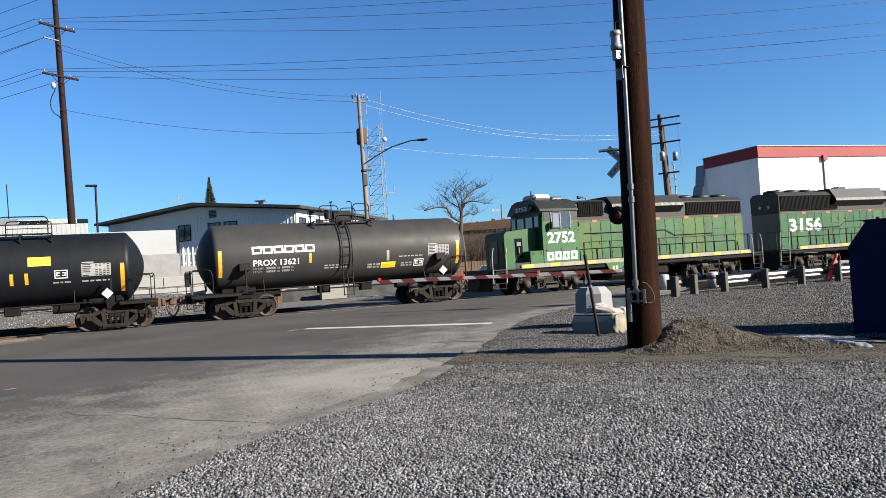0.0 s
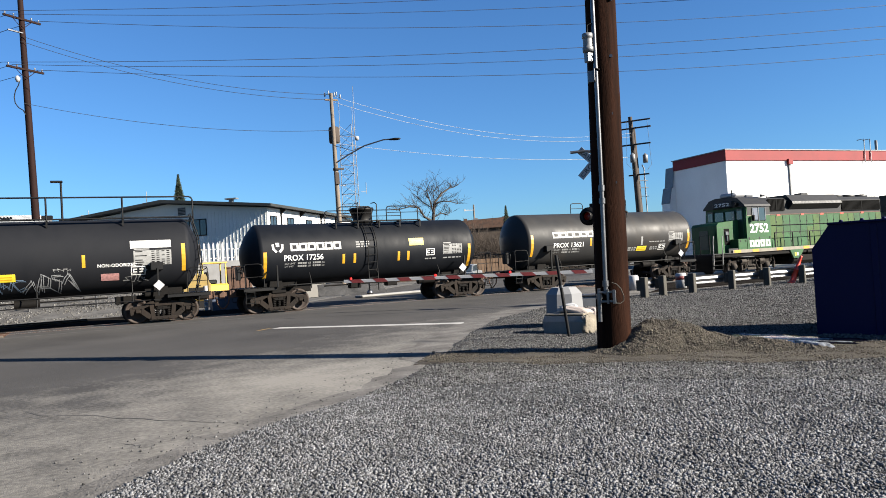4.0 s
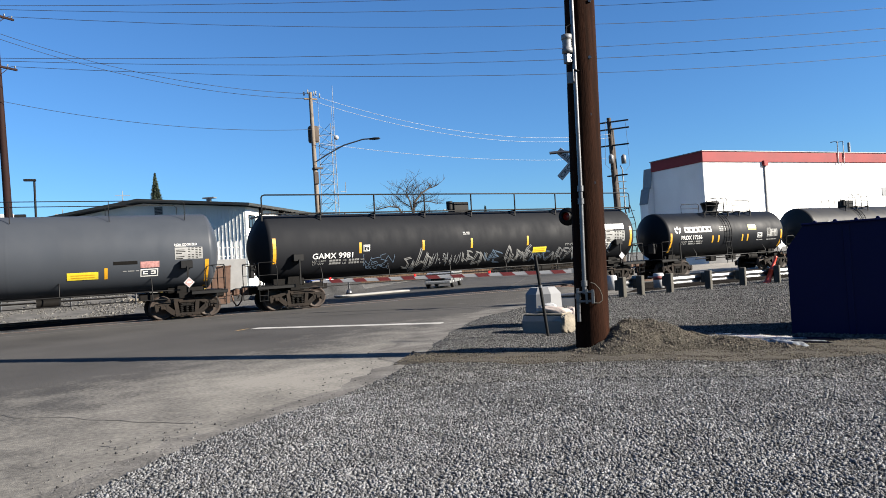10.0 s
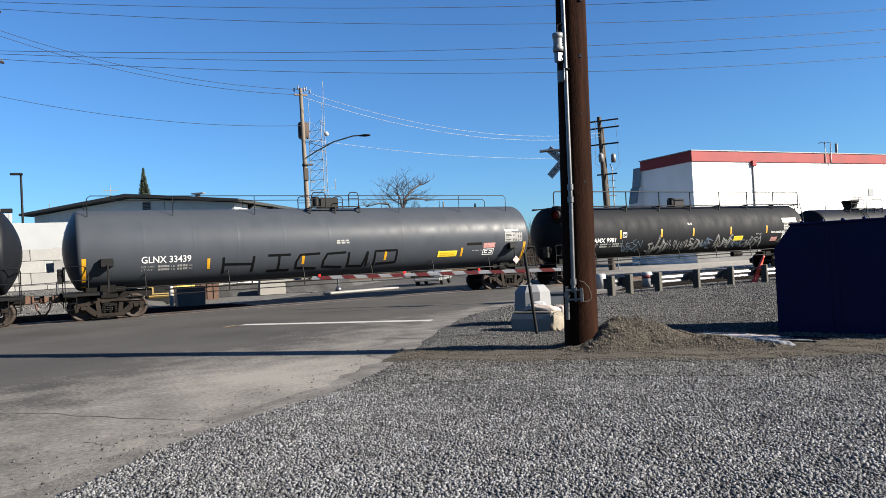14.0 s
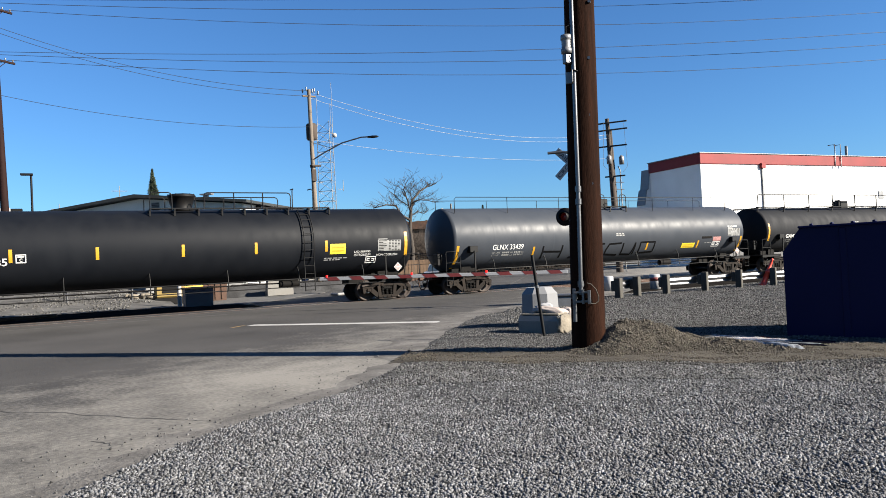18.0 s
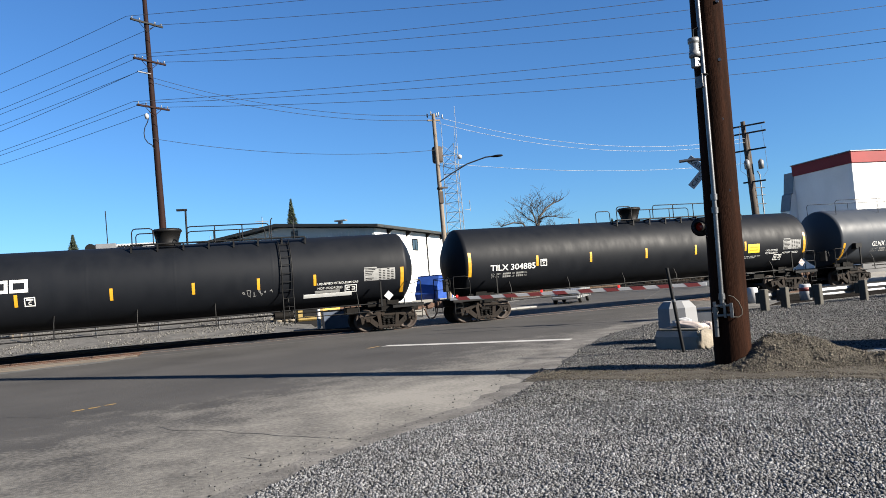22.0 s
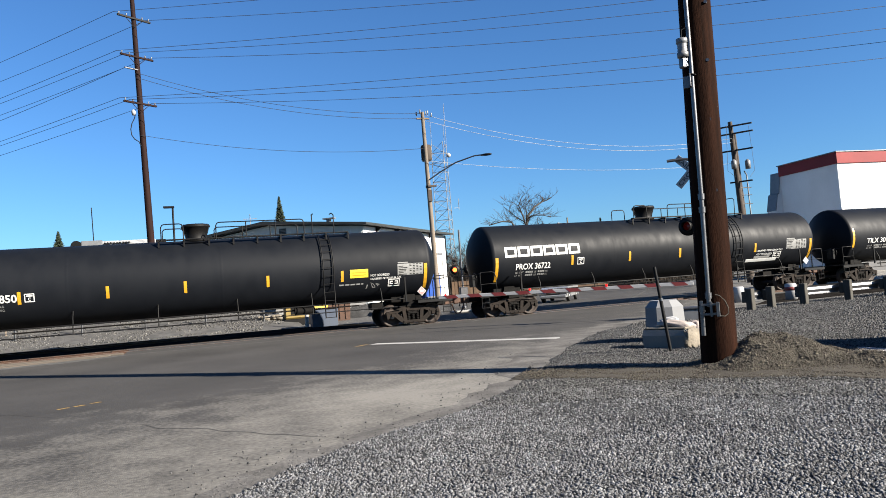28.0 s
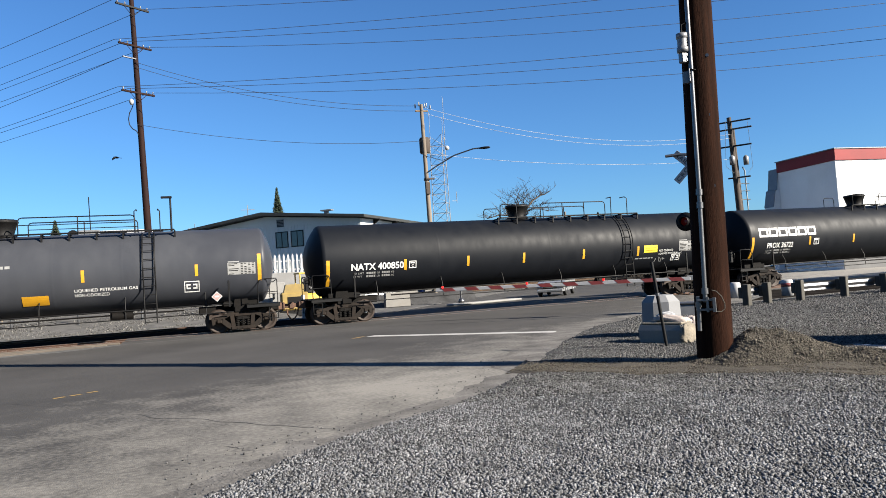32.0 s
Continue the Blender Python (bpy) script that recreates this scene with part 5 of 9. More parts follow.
def tags(seed, x0, x1, z, h, count, double=False):
    """Angular sprayed shapes like lettering that spells nothing."""
    rng = random.Random(seed)
    out, w = [], (x1 - x0) / count
    for i in range(count):
        glyph, lean = rng.choice(GLYPHS), rng.uniform(-0.1, 0.25)
        s, lift, ww = rng.uniform(0.75, 1.15), rng.uniform(-0.12, 0.12), w * rng.uniform(0.8, 1.15)
        pts = [(x0 + w * i + ww * (a + lean * b), z - h / 2 + h * (b * s + lift)) for a, b in [(a + rng.uniform(-0.3, 0.3), b + rng.uniform(-0.28, 0.28)) for a, b in glyph]]
        cur = []
        for a, b, c in zip(pts, pts[1:], pts[2:] + pts[-1:]):
            cur += [a, ((a[0] + b[0]) / 2, (a[1] + b[1]) / 2), (0.85 * b[0] + 0.075 * (a[0] + c[0]), 0.85 * b[1] + 0.075 * (a[1] + c[1]))]
        out.append(cur[::1])
        if double:
            out.append([(p + 0.07, q - 0.05) for p, q in cur])
    return out


def hiccup():
    """The big hand-sprayed word, letter by letter."""
    z0, h = 1.5, 0.62
    let = {
        "H": [[(0, 0), (0, 1)], [(0.05, 0.55), (1, 0.5)], [(0.95, 0), (1.0, 1)]],
        "I": [[(0, 1), (1, 1)], [(0.5, 1), (0.5, 0)], [(0, 0), (1, 0)]],
        "C": [[(1, 1), (0.15, 0.95), (0, 0.5), (0, 0.1), (0.9, 0)]],
        "U": [[(0, 1), (0, 0.05), (0.8, 0), (1, 1)], [(1, 1), (1, 0)]],
        "P": [[(0, -0.1), (0, 1), (1, 1), (1, 0.15), (0.1, 0.1)]],
    }
    xs = [(-4.84, -3.63), (-3.06, -2.12), (-1.85, -0.84), (-0.66, 0.34), (0.48, 1.35), (1.72, 2.78)]
    out = []
    for ch, (a, b) in zip("HICCUP", xs):
        out.append([[(a + (b - a) * u, z0 + h * w) for u, w in run] for run in let[ch]])
    return out


def five(xs, z, h=0.42):
    return [(x, z, h) for x in xs]


CAR_SPECS = [
    dict(u=8.08, long=1.02, front=6.1, half=6.77, radius=1.37, zc=2.45, stripes=(-5.04, 5.08), end_z=2.2, paint=TANKBLACK2, label="dusty black short tank car of a passing freight train", tank_label="black riveted-look tank with brown dust on its top",
         dome=0.2, dome_kind="box", platform=(-1.2, 1.3), rails=[(-0.95, -0.15, 0.62), (0.5, 1.2, 0.68)], ladder=0.0, brake_wheel=-1, pads=True, pad_in=0.9, truck_in=2.62,
         reflectors=[(-1.53, 2.27, 0.4)], brand=(-3.83, -1.3, 2.68, 0.3), words=[("PROX 13621", -3.8, -2.0, 2.17, 0.24, 0.015)],
         load=[(-3.8, -2.2, 1.95, 1.82, 0.075)], print=[(-0.95, 0.0, 1.92, 0.05), (-0.95, 0.0, 1.82, 0.05), (0.9, 1.5, 1.85, 0.07), (0.9, 1.5, 1.74, 0.07), (2.3, 3.4, 2.13, 0.045), (2.4, 2.9, 1.84, 0.06), (2.4, 2.9, 1.74, 0.06)],
         panels=[(3.65, 4.65, 2.1, 2.55)], boxes=[(3.0, 1.68, 0.45, 0.3)], labels=[(1.5, 2.15, 1.68, 1.92, DECALLEMON), (1.74, 1.86, 1.98, 2.42, DECALGREY)], placards=[(4.2, 1.42, False)]),
    dict(u=-5.17, long=1.02, half=6.27, radius=1.31, zc=2.37, stripes=(-4.74, 4.53), end_z=1.95, paint=TANKBLACK, label="black short tank car with a white emblem on a freight train", tank_label="black tank with white markings",
         dome=-0.1, platform=(-1.6, 2.3), rails=[(-1.5, 0.0, 0.62), (0.7, 2.2, 0.62)], ladder=-0.2, brake_wheel=-1, pad_in=0.4, truck_in=2.05, pads=False,
         reflectors=five((-1.47, -0.98, 1.04, 1.49), 2.06, 0.4), brand=(-3.7, -1.53, 2.64, 0.32), words=[("PROX 17256", -3.98, -2.35, 2.2, 0.24, 0.015)],
         load=[(-3.95, -2.3, 1.97, 1.85, 0.07)], print=[(-0.9, -0.3, 2.75, 0.06), (-0.9, -0.3, 2.65, 0.06), (-0.9, -0.3, 2.55, 0.06), (3.2, 4.1, 1.88, 0.05), (2.3, 2.9, 1.88, 0.05)],
         panels=[(3.2, 4.15, 2.05, 2.5)], boxes=[(2.35, 2.02, 0.42, 0.3)], labels=[(1.55, 2.25, 2.5, 2.82, DECALLEMON), ], placards=[(4.0, 1.38, False)], emblem=(-4.3, 2.66, 0.2)),
    dict(u=-22.745, long=1.019, half=10.95, radius=1.43, zc=2.6, stripes=(-9.59, 9.43), end_z=2.45, paint=TANKCOAL, label="long black tank car with graffiti and a full-length top railing", tank_label="long black tank with sprayed scrawls",
         dome=-0.17, platform=(-9.9, 9.9), rails=[(-9.9, 9.9, 0.78)], mid_rail=False, rail_r=0.03, rail_sides=1, dome_kind="box", post_gap=2.4, brake_wheel=-1, end_ladder=True, pad_in=0.95, truck_in=2.3,
         reflectors=five((-5.89, -2.87, -0.36, 2.8, 6.06), 2.44, 0.46), words=[("GAMX 9981", -8.0, -6.22, 2.16, 0.24, 0.012), ("NON-ODORIZED", 6.5, 7.8, 2.25, 0.12, 0.02)],
         load=[(-8.0, -5.7, 1.95, 1.83, 0.075)], print=[(-0.8, -0.4, 2.95, 0.05), (-0.8, -0.4, 2.87, 0.05)],
         panels=[(7.7, 9.0, 2.2, 2.75)], boxes=[(-5.75, 2.28, 0.3, 0.28), (7.6, 1.85, 0.5, 0.32)], labels=[(7.6, 9.0, 2.84, 3.12, DECALWHITE), (3.15, 3.95, 1.84, 2.1, DECALLEMON), (6.6, 7.2, 1.7, 1.95, DECALRED)], placards=[(8.5, 1.42, False)],
         spray=[(tags(1, -3.9, -2.5, 1.72, 0.6, 4, True), 0.035, SPRAYWHITE), (strokes(2, -2.5, -0.9, 1.75, 0.62, 13), 0.022, SPRAYGREY), (tags(3, -0.9, 0.5, 1.82, 0.5, 4, True), 0.03, SPRAYWHITE), (tags(4, 0.45, 1.3, 1.75, 0.4, 3, True), 0.025, SPRAYBLUE),
                (tags(5, 1.6, 3.1, 1.8, 0.5, 6, True), 0.032, SPRAYWHITE), (strokes(45, 2.6, 3.4, 1.8, 0.5, 4), 0.03, SPRAYGREY), (tags(6, 3.2, 4.2, 1.75, 0.6, 3, True), 0.022, SPRAYBLUE), (tags(7, 4.3, 5.9, 1.78, 0.62, 4, True), 0.026, SPRAYGREY),
                (tags(8, -5.8, -4.4, 1.93, 0.45, 4), 0.02, SPRAYBLUE), (tags(48, -5.7, -4.5, 1.6, 0.2, 6), 0.02, SPRAYBLUE), (tags(10, 5.2, 5.8, 2.16, 0.12, 4), 0.016, SPRAYWHITE), (tags(9, 8.1, 9.0, 2.35, 0.45, 3), 0.045, SPRAYWHITE), (tags(50, 7.5, 8.3, 1.72, 0.25, 4), 0.02, SPRAYWHITE)]),
    dict(u=-44.96, long=1.022, half=10.9, radius=1.52, zc=2.62, stripes=(-9.6, 9.55), end_z=1.75, head=0.5, paint=TANKGREY, label="long blue-grey tank car with a large black sprayed word", tank_label="blue-grey tank with raised weld seams",
         dome=0.1, dome_kind="box", platform=(-1.0, 1.25), rails=[(-0.9, -0.3, 0.62), (0.75, 1.2, 0.62)], long_rail=(-9.4, 8.9, 0.47), brake_wheel=-1, pad_in=0.75, truck_in=2.1, seam=0.0012, seams=(-7.6, -5.81, -4.12, -2.32, -0.4, 3.0),
         reflectors=five((-5.3, -1.53, 2.18, 6.05), 1.9, 0.4), words=[("GLNX 33439", -7.7, -5.95, 2.14, 0.25, 0.005), ("NON ODORIZED", 8.4, 9.2, 2.86, 0.09, 0.005)],
         load=[(-7.7, -5.9, 1.88, 1.76, 0.07)], print=[(-0.1, 0.5, 2.62, 0.07), (-0.1, 0.5, 2.53, 0.07), (6.6, 7.3, 1.95, 0.03)],
         panels=[(8.4, 9.4, 2.3, 2.75)], boxes=[(7.2, 1.72, 0.62, 0.28)], labels=[(7.2, 7.85, 2.05, 2.28, DECALRED), (4.8, 5.8, 1.72, 1.98, DECALLEMON), (6.3, 7.1, 2.2, 2.32, UNDER)], placards=[(8.82, 1.4, True)],
         spray=[(hiccup(), 0.095, SPRAYBLACK)]),
    dict(u=-66.73, long=1.006, half=10.57, radius=1.52, zc=2.63, stripes=(-9.1, 9.2), end_z=2.48, paint=TANKBLACK, label="long clean black pressure tank car with white numbers", tank_label="smooth black tank with raised top ridge",
         dome=0.0, platform=(-1.3, 5.9), rails=[(-1.3, -0.5, 0.62), (0.7, 4.2, 0.62)], mid_rail=False, post_gap=1.2, ladder=4.72, brake_wheel=-1, pad_in=1.1, pads=False, truck_in=2.2, caps=CAPSTEEL, cap_key="_bright",
         reflectors=five((-5.9, -3.2, -0.24, 2.54, 5.49), 2.47, 0.46), words=[("TILX 304885", -8.15, -6.0, 2.27, 0.26, 0.01), ("LIQUEFIED", 6.75, 7.5, 2.18, 0.09, 0.0), ("PETROLEUM", 6.75, 7.5, 2.05, 0.09, 0.0), ("NON ODORIZED", 7.8, 8.8, 2.02, 0.09, 0.0)],
         load=[(-8.1, -6.4, 2.0, 1.88, 0.075)], print=[(5.4, 6.5, 1.95, 0.04), (5.4, 6.2, 1.88, 0.04)],
         panels=[(7.85, 8.95, 2.18, 2.65)], boxes=[(-5.75, 2.22, 0.32, 0.3), (7.3, 1.68, 0.5, 0.28)], labels=[(5.65, 6.35, 2.12, 2.55, DECALLEMON)], placards=[(8.65, 1.45, True)]),
    dict(u=-87.8, long=1.01, rear=10.5, half=10.27, radius=1.5, zc=2.63, stripes=(-9.0, 8.8), end_z=2.08, paint=TANKBLACK, label="long black pressure tank car with a bold white emblem", tank_label="satin black tank with faint ring seams",
         dome=-0.23, platform=(-1.5, 5.0), rails=[(-1.45, -0.7, 0.6), (0.5, 3.6, 0.6)], mid_rail=False, post_gap=1.2, ladder=4.12, brake_wheel=-1, pad_in=1.0, pads=False, truck_in=2.1, seams=(-3.0, 0.0, 3.6),
         reflectors=five((-5.26, -2.2, 0.63, 3.02, 5.2), 2.3, 0.44), brand=(-8.6, -4.8, 2.82, 0.46), words=[("PROX 36722", -8.08, -6.38, 2.15, 0.27, 0.015), ("LIQUEFIED PETROLEUM GAS", 5.3, 6.95, 2.12, 0.1, 0.003), ("NOT ODORIZED", 5.3, 6.3, 1.95, 0.09, 0.003)],
         load=[(-8.1, -6.5, 1.9, 1.77, 0.075)], print=[],
         panels=[(7.2, 8.5, 2.12, 2.6)], boxes=[(-5.0, 2.08, 0.35, 0.32), (6.4, 1.72, 0.5, 0.3)], labels=[(4.75, 6.7, 1.6, 1.74, DECALWHITE), (5.2, 6.2, 1.76, 1.86, DECALGREY)], placards=[(8.1, 1.46, False)],
         spray=[(strokes(21, 2.4, 3.6, 1.95, 0.3, 6), 0.02, DECALGREY)]),
    dict(u=-109.38, long=1.012, front=10.8, half=10.5, radius=1.5, zc=2.63, stripes=(-9.15, 9.07), end_z=2.07, paint=TANKBLACK, label="long black pressure tank car with orange reflectors", tank_label="satin black tank",
         dome=0.07, platform=(-1.3, 6.0), rails=[(-1.2, -0.4, 0.6), (0.8, 4.2, 0.6)], mid_rail=False, post_gap=1.2, ladder=4.97, brake_wheel=-1, pad_in=1.0, pads=False, truck_in=2.0, caps=CAPSTEEL, cap_key="_bright", seams=(-4.4, 0.9),
         reflectors=five((-5.91, -3.09, -0.43, 2.6, 5.53), 2.26, 0.44), words=[("NATX 400850", -8.2, -5.98, 2.26, 0.28, 0.02), ("NOT ODORIZED", 6.7, 7.5, 2.22, 0.1, 0.003), ("LIQUEFIED PETROLEUM GAS", 6.7, 8.0, 2.07, 0.09, 0.003)],
         load=[(-8.12, -6.4, 2.0, 1.87, 0.075)], print=[(5.4, 6.4, 1.9, 0.05)],
         panels=[(7.85, 8.95, 2.15, 2.62)], boxes=[(-5.75, 2.1, 0.32, 0.3), (7.45, 1.72, 0.5, 0.3)], labels=[(5.85, 6.6, 2.16, 2.5, DECALLEMON)], placards=[(8.75, 1.42, True)],
         spray=[(strokes(31, 6.6, 7.2, 1.8, 0.3, 3), 0.02, DECALGREY)]),
    dict(u=-130.49, half=10.5, radius=1.52, zc=2.63, stripes=(-9.2, 9.15), end_z=2.5, head=0.5, paint=TANKSLATE, label="long slate-grey pressure tank car with a side ladder", tank_label="slate tank with pale streaks",
         dome=0.1, platform=(-1.2, 6.1), rails=[(-1.2, -0.4, 0.6), (0.8, 4.7, 0.6)], mid_rail=True, post_gap=1.9, ladder=5.14, brake_wheel=-1, pad_in=1.2, pads=False, truck_in=2.05, seams=(-2.0, 1.9, 4.2, 6.6),
         reflectors=five((-5.9, -3.0, 0.0, 2.9, 6.81), 2.5, 0.44), words=[("LIQUEFIED PETROLEUM GAS", 2.6, 4.72, 1.98, 0.13, 0.005), ("NON-ODORIZED", 2.6, 3.75, 1.82, 0.11, 0.005)],
         print=[(0.0, 0.6, 2.95, 0.1)], panels=[(7.95, 9.0, 2.25, 2.7)], boxes=[(6.35, 1.68, 0.55, 0.42)], labels=[(0.9, 1.75, 1.55, 1.88, DECALYELLOW)], placards=[(7.5, 1.45, True)]),
]


# ---- locomotives ----
def g_loco_frame():
    g = Geo()
    g.prism([(-1.9, 0.62), (-1.75, 0.78), (-0.6, 0.82), (-0.4, 0.95), (0.4, 0.95), (0.6, 0.82), (1.75, 0.78), (1.9, 0.62), (1.6, 0.5), (0.5, 0.48), (0.4, 0.3), (-0.4, 0.3), (-0.5, 0.48), (-1.6, 0.5)], -0.09, 0.09)
    for x in (-1.37, 1.37):
        g.box(x - 0.22, x + 0.22, -0.14, 0.1, 0.3, 0.68, 0.03)
        for k in (-0.36, 0.36):
            g.cyl((x + k, -0.05, 0.66), (x + k, -0.05, 0.98), 0.085, n=10)
    for x in (-0.8, 0.8):
        g.cyl((x - 0.2, -0.2, 0.62), (x + 0.2, -0.2, 0.62), 0.1, n=10).box(x - 0.05, x + 0.05, -0.18, -0.1, 0.2, 0.6, 0.01)
    return g


def g_loco_rigging():
    """Brake cylinders, levers, hangers and pipes on a locomotive truck's side."""
    g = Geo()
    for q in (-1, 1):
        g.cyl((q * 0.55, -0.24, 0.72), (q * 0.95, -0.24, 0.72), 0.12, n=14)
        g.cyl((q * 0.3, -0.24, 0.72), (q * 0.55, -0.24, 0.72), 0.035, n=8)
        g.tube([(q * 0.3, -0.22, 0.85), (q * 0.34, -0.22, 0.55), (q * 0.52, -0.2, 0.28), (q * 0.72, -0.18, 0.24)], 0.034, 6)
        g.tube([(q * 1.85, -0.2, 0.85), (q * 1.95, -0.2, 0.55), (q * 1.86, -0.18, 0.3)], 0.034, 6)
        g.box(q * 0.72, q * 0.86, -0.2, -0.06, 0.2, 0.55, 0.02).box(q * 1.88, q * 2.0, -0.2, -0.06, 0.22, 0.6, 0.02)
        g.lathe([(-0.1, 0.2), (-0.16, 0.2), (-0.2, 0.15), (-0.24, 0.13), (-0.24, 0.0)], 16, "y", m=Matrix.Translation((q * 1.37, 0, WR)))
        for k in (-0.34, 0.34):
            pts = [(q * 1.37 + k + 0.075 * math.cos(j * 1.05), -0.1 + 0.075 * math.sin(j * 1.05), 0.66 + 0.3 * j / 24) for j in range(25)]
            g.tube(pts, 0.02, 5)
    g.tube([(-1.7, -0.26, 0.98), (-0.9, -0.26, 0.94), (0.9, -0.26, 0.94), (1.7, -0.26, 0.98)], 0.025, 6)
    g.box(-0.36, 0.36, -0.2, -0.1, 0.2, 0.34, 0.02).box(-0.3, 0.3, -0.22, -0.12, 0.44, 0.5, 0.01)
    return g


RIGGING = mat("dusty_grey_rigging", (0.038, 0.032, 0.027), 0.85, var=0.4, scale=5, fine=30, dirt=(0.012, 0.0095, 0.008), dirt_amount=0.8, dirt_scale=4, spec=0.15)


def loco_truck(parent, x):
    t = part("truck", Geo().box(-0.45, 0.45, -0.9, 0.9, 0.5, 0.95, 0.04).box(-1.6, 1.6, -0.5, 0.5, 0.55, 0.8, 0.05), UNDER, parent, at=pose(x, 0, 0))
    for s in (-1, 1):
        side = pose(0, s * 1.05, 0, 0, 0, 0 if s < 0 else 180)
        part("side_frame", cached("loco_frame", g_loco_frame, TRUCKIRON), None, t, "grimy cast locomotive side frame", side)
        part("brake_rigging", cached("loco_rigging", g_loco_rigging, RIGGING), None, t, "dusty brake cylinders and levers", side)
        w = part("wheelset", cached("wheelset", g_wheelset, WHEELIRON), None, t, "steel wheelset", pose(s * 1.37, 0, WR))
        WHEELSETS.append((w, s * 1.37))
    return t


def locomotive(u, d, number, number_x, label, paint, doors, grilles, top):
    """A four-axle hood locomotive; d = -1: the cab is at the rear end."""
    loco = thing("diesel_locomotive", label, "locomotive", on_track(u), "locomotives of the train")
    H = 8.75
    X = lambda x: d * x

    def bx(name, x0, x1, y, z0, z1, m, b=0.03, label="", y1=None):
        return part(name, Geo().box(X(x0), X(x1), -y, y if y1 is None else y1, z0, z1, b), m, loco, label)

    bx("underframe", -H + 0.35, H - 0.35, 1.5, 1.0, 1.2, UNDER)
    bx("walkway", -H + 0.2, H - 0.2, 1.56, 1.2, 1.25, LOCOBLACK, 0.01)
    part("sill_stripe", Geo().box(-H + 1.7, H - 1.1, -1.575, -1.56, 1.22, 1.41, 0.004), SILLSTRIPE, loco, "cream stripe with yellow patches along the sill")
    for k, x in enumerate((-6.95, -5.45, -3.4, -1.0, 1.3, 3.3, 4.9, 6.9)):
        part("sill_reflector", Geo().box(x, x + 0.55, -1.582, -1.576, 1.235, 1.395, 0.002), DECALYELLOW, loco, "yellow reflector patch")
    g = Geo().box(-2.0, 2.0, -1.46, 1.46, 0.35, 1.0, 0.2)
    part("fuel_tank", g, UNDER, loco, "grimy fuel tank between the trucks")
    for s in (-1, 1):
        loco_truck(loco, s * 5.2)
        part("coupler", cached(f"coupler{s}", lambda: g_coupler(s), RUST), None, loco, at=pose(s * (H + 0.1), 0, 0))
        part("pilot", Geo().box(s * (H - 0.35), s * (H - 0.15), -1.45, 1.45, 0.25, 1.2, 0.03), BLACKSTEEL, loco)
        g = Geo()
        for k in range(4):
            g.box(s * (H - 0.85), s * (H - 0.2), -1.55, -1.2, 0.35 + 0.24 * k, 0.38 + 0.24 * k, 0.008)
        g.box(s * (H - 0.87), s * (H - 0.83), -1.55, -1.1, 0.3, 1.2, 0.006)
        part("step_well", g, BLACKSTEEL, loco)
        for x in (H - 0.9, H - 0.18):
            part("grab_rail", handrail(Geo(), [(s * x, -1.55, 0.6), (s * x, -1.55, 1.9), (s * (x - 0.1), -1.52, 2.25)], 0.026), DECALGREY, loco, "pale grab rail by the steps")
        for q in (-1, 1):
            part("end_railing", handrail(Geo(), [(s * (H - 0.2), q * 1.3, 1.25), (s * (H - 0.2), q * 1.3, 2.3), (s * (H - 0.2), q * 0.6, 2.3), (s * (H - 0.2), q * 0.6, 1.25)], 0.02), BLACKSTEEL, loco)
    # cab end: low nose, then the cab
    F = -5.73
    g = Geo().prism([(X(-7.53), 1.25), (X(-7.53), 2.86), (X(-7.4), 3.0), (X(F), 3.16), (X(F), 1.25)], -0.95, 0.95)
    nose = part("nose", g, paint, loco, "low green nose in front of the cab")
    part("nose_door", Geo().box(X(-7.565), X(-7.53), -0.3, 0.35, 1.5, 2.6, 0.01), SHADESEAMGREEN, nose)
    part("nose_seam", Geo().box(X(-7.5), X(F), -0.955, -0.95, 2.74, 2.76).box(X(-7.02), X(-7.0), -0.955, -0.95, 1.9, 2.74).box(X(-6.3), X(-6.28), -0.955, -0.95, 1.3, 2.74), SHADESEAMGREEN, nose)
    # Proud black plate paints the recess's shade; no hollow is cut.
    recess = part("nose_recess", Geo().box(X(-6.98), X(-6.55), -0.965, -0.94, 1.72, 2.66, 0.01), GRILLE, nose, "dark plate painting the shaded recess in the nose side")
    part("recess_fitting", Geo().box(X(-6.92), X(-6.66), -1.02, -0.96, 2.28, 2.5, 0.02).cyl((X(-6.8), -0.99, 1.95), (X(-6.8), -0.99, 2.26), 0.06, n=8), GALV, recess, "grey fitting in the recess")
    part("nose_decal", Geo().box(X(-7.567), X(-7.562), -0.82, -0.42, 2.05, 2.55), OLDGREEN, nose, "faded round patch on the nose front")
    # battery box on the walkway before the cab, with its lids
    boxg = part("battery_box", Geo().box(X(-6.5), X(F - 0.02), -1.5, -0.96, 1.25, 2.02, 0.02), paint, loco, "green battery box on the walkway")
    part("box_lid", Geo().box(X(-6.46), X(F - 0.05), -1.51, -1.5, 1.5, 1.97, 0.004), doors[0], boxg)
    for x in (-6.35, -5.9):
        part("lid_latch", Geo().box(X(x), X(x + 0.05), -1.53, -1.51, 1.85, 1.95, 0.004), LOCOBLACK, boxg)
    part("kick_panel", Geo().box(X(-7.3), X(-6.52), -1.5, -1.45, 1.25, 1.5, 0.01), LOCOBLACK, loco)
    cab = [(X(F), 1.25), (X(F), 3.05), (X(F + 0.08), 3.95), (X(-3.69), 3.95), (X(-3.69), 1.25)]
    part("cab", Geo().prism(cab, -1.5, 1.5), paint, loco, "green cab side with the number painted on it")
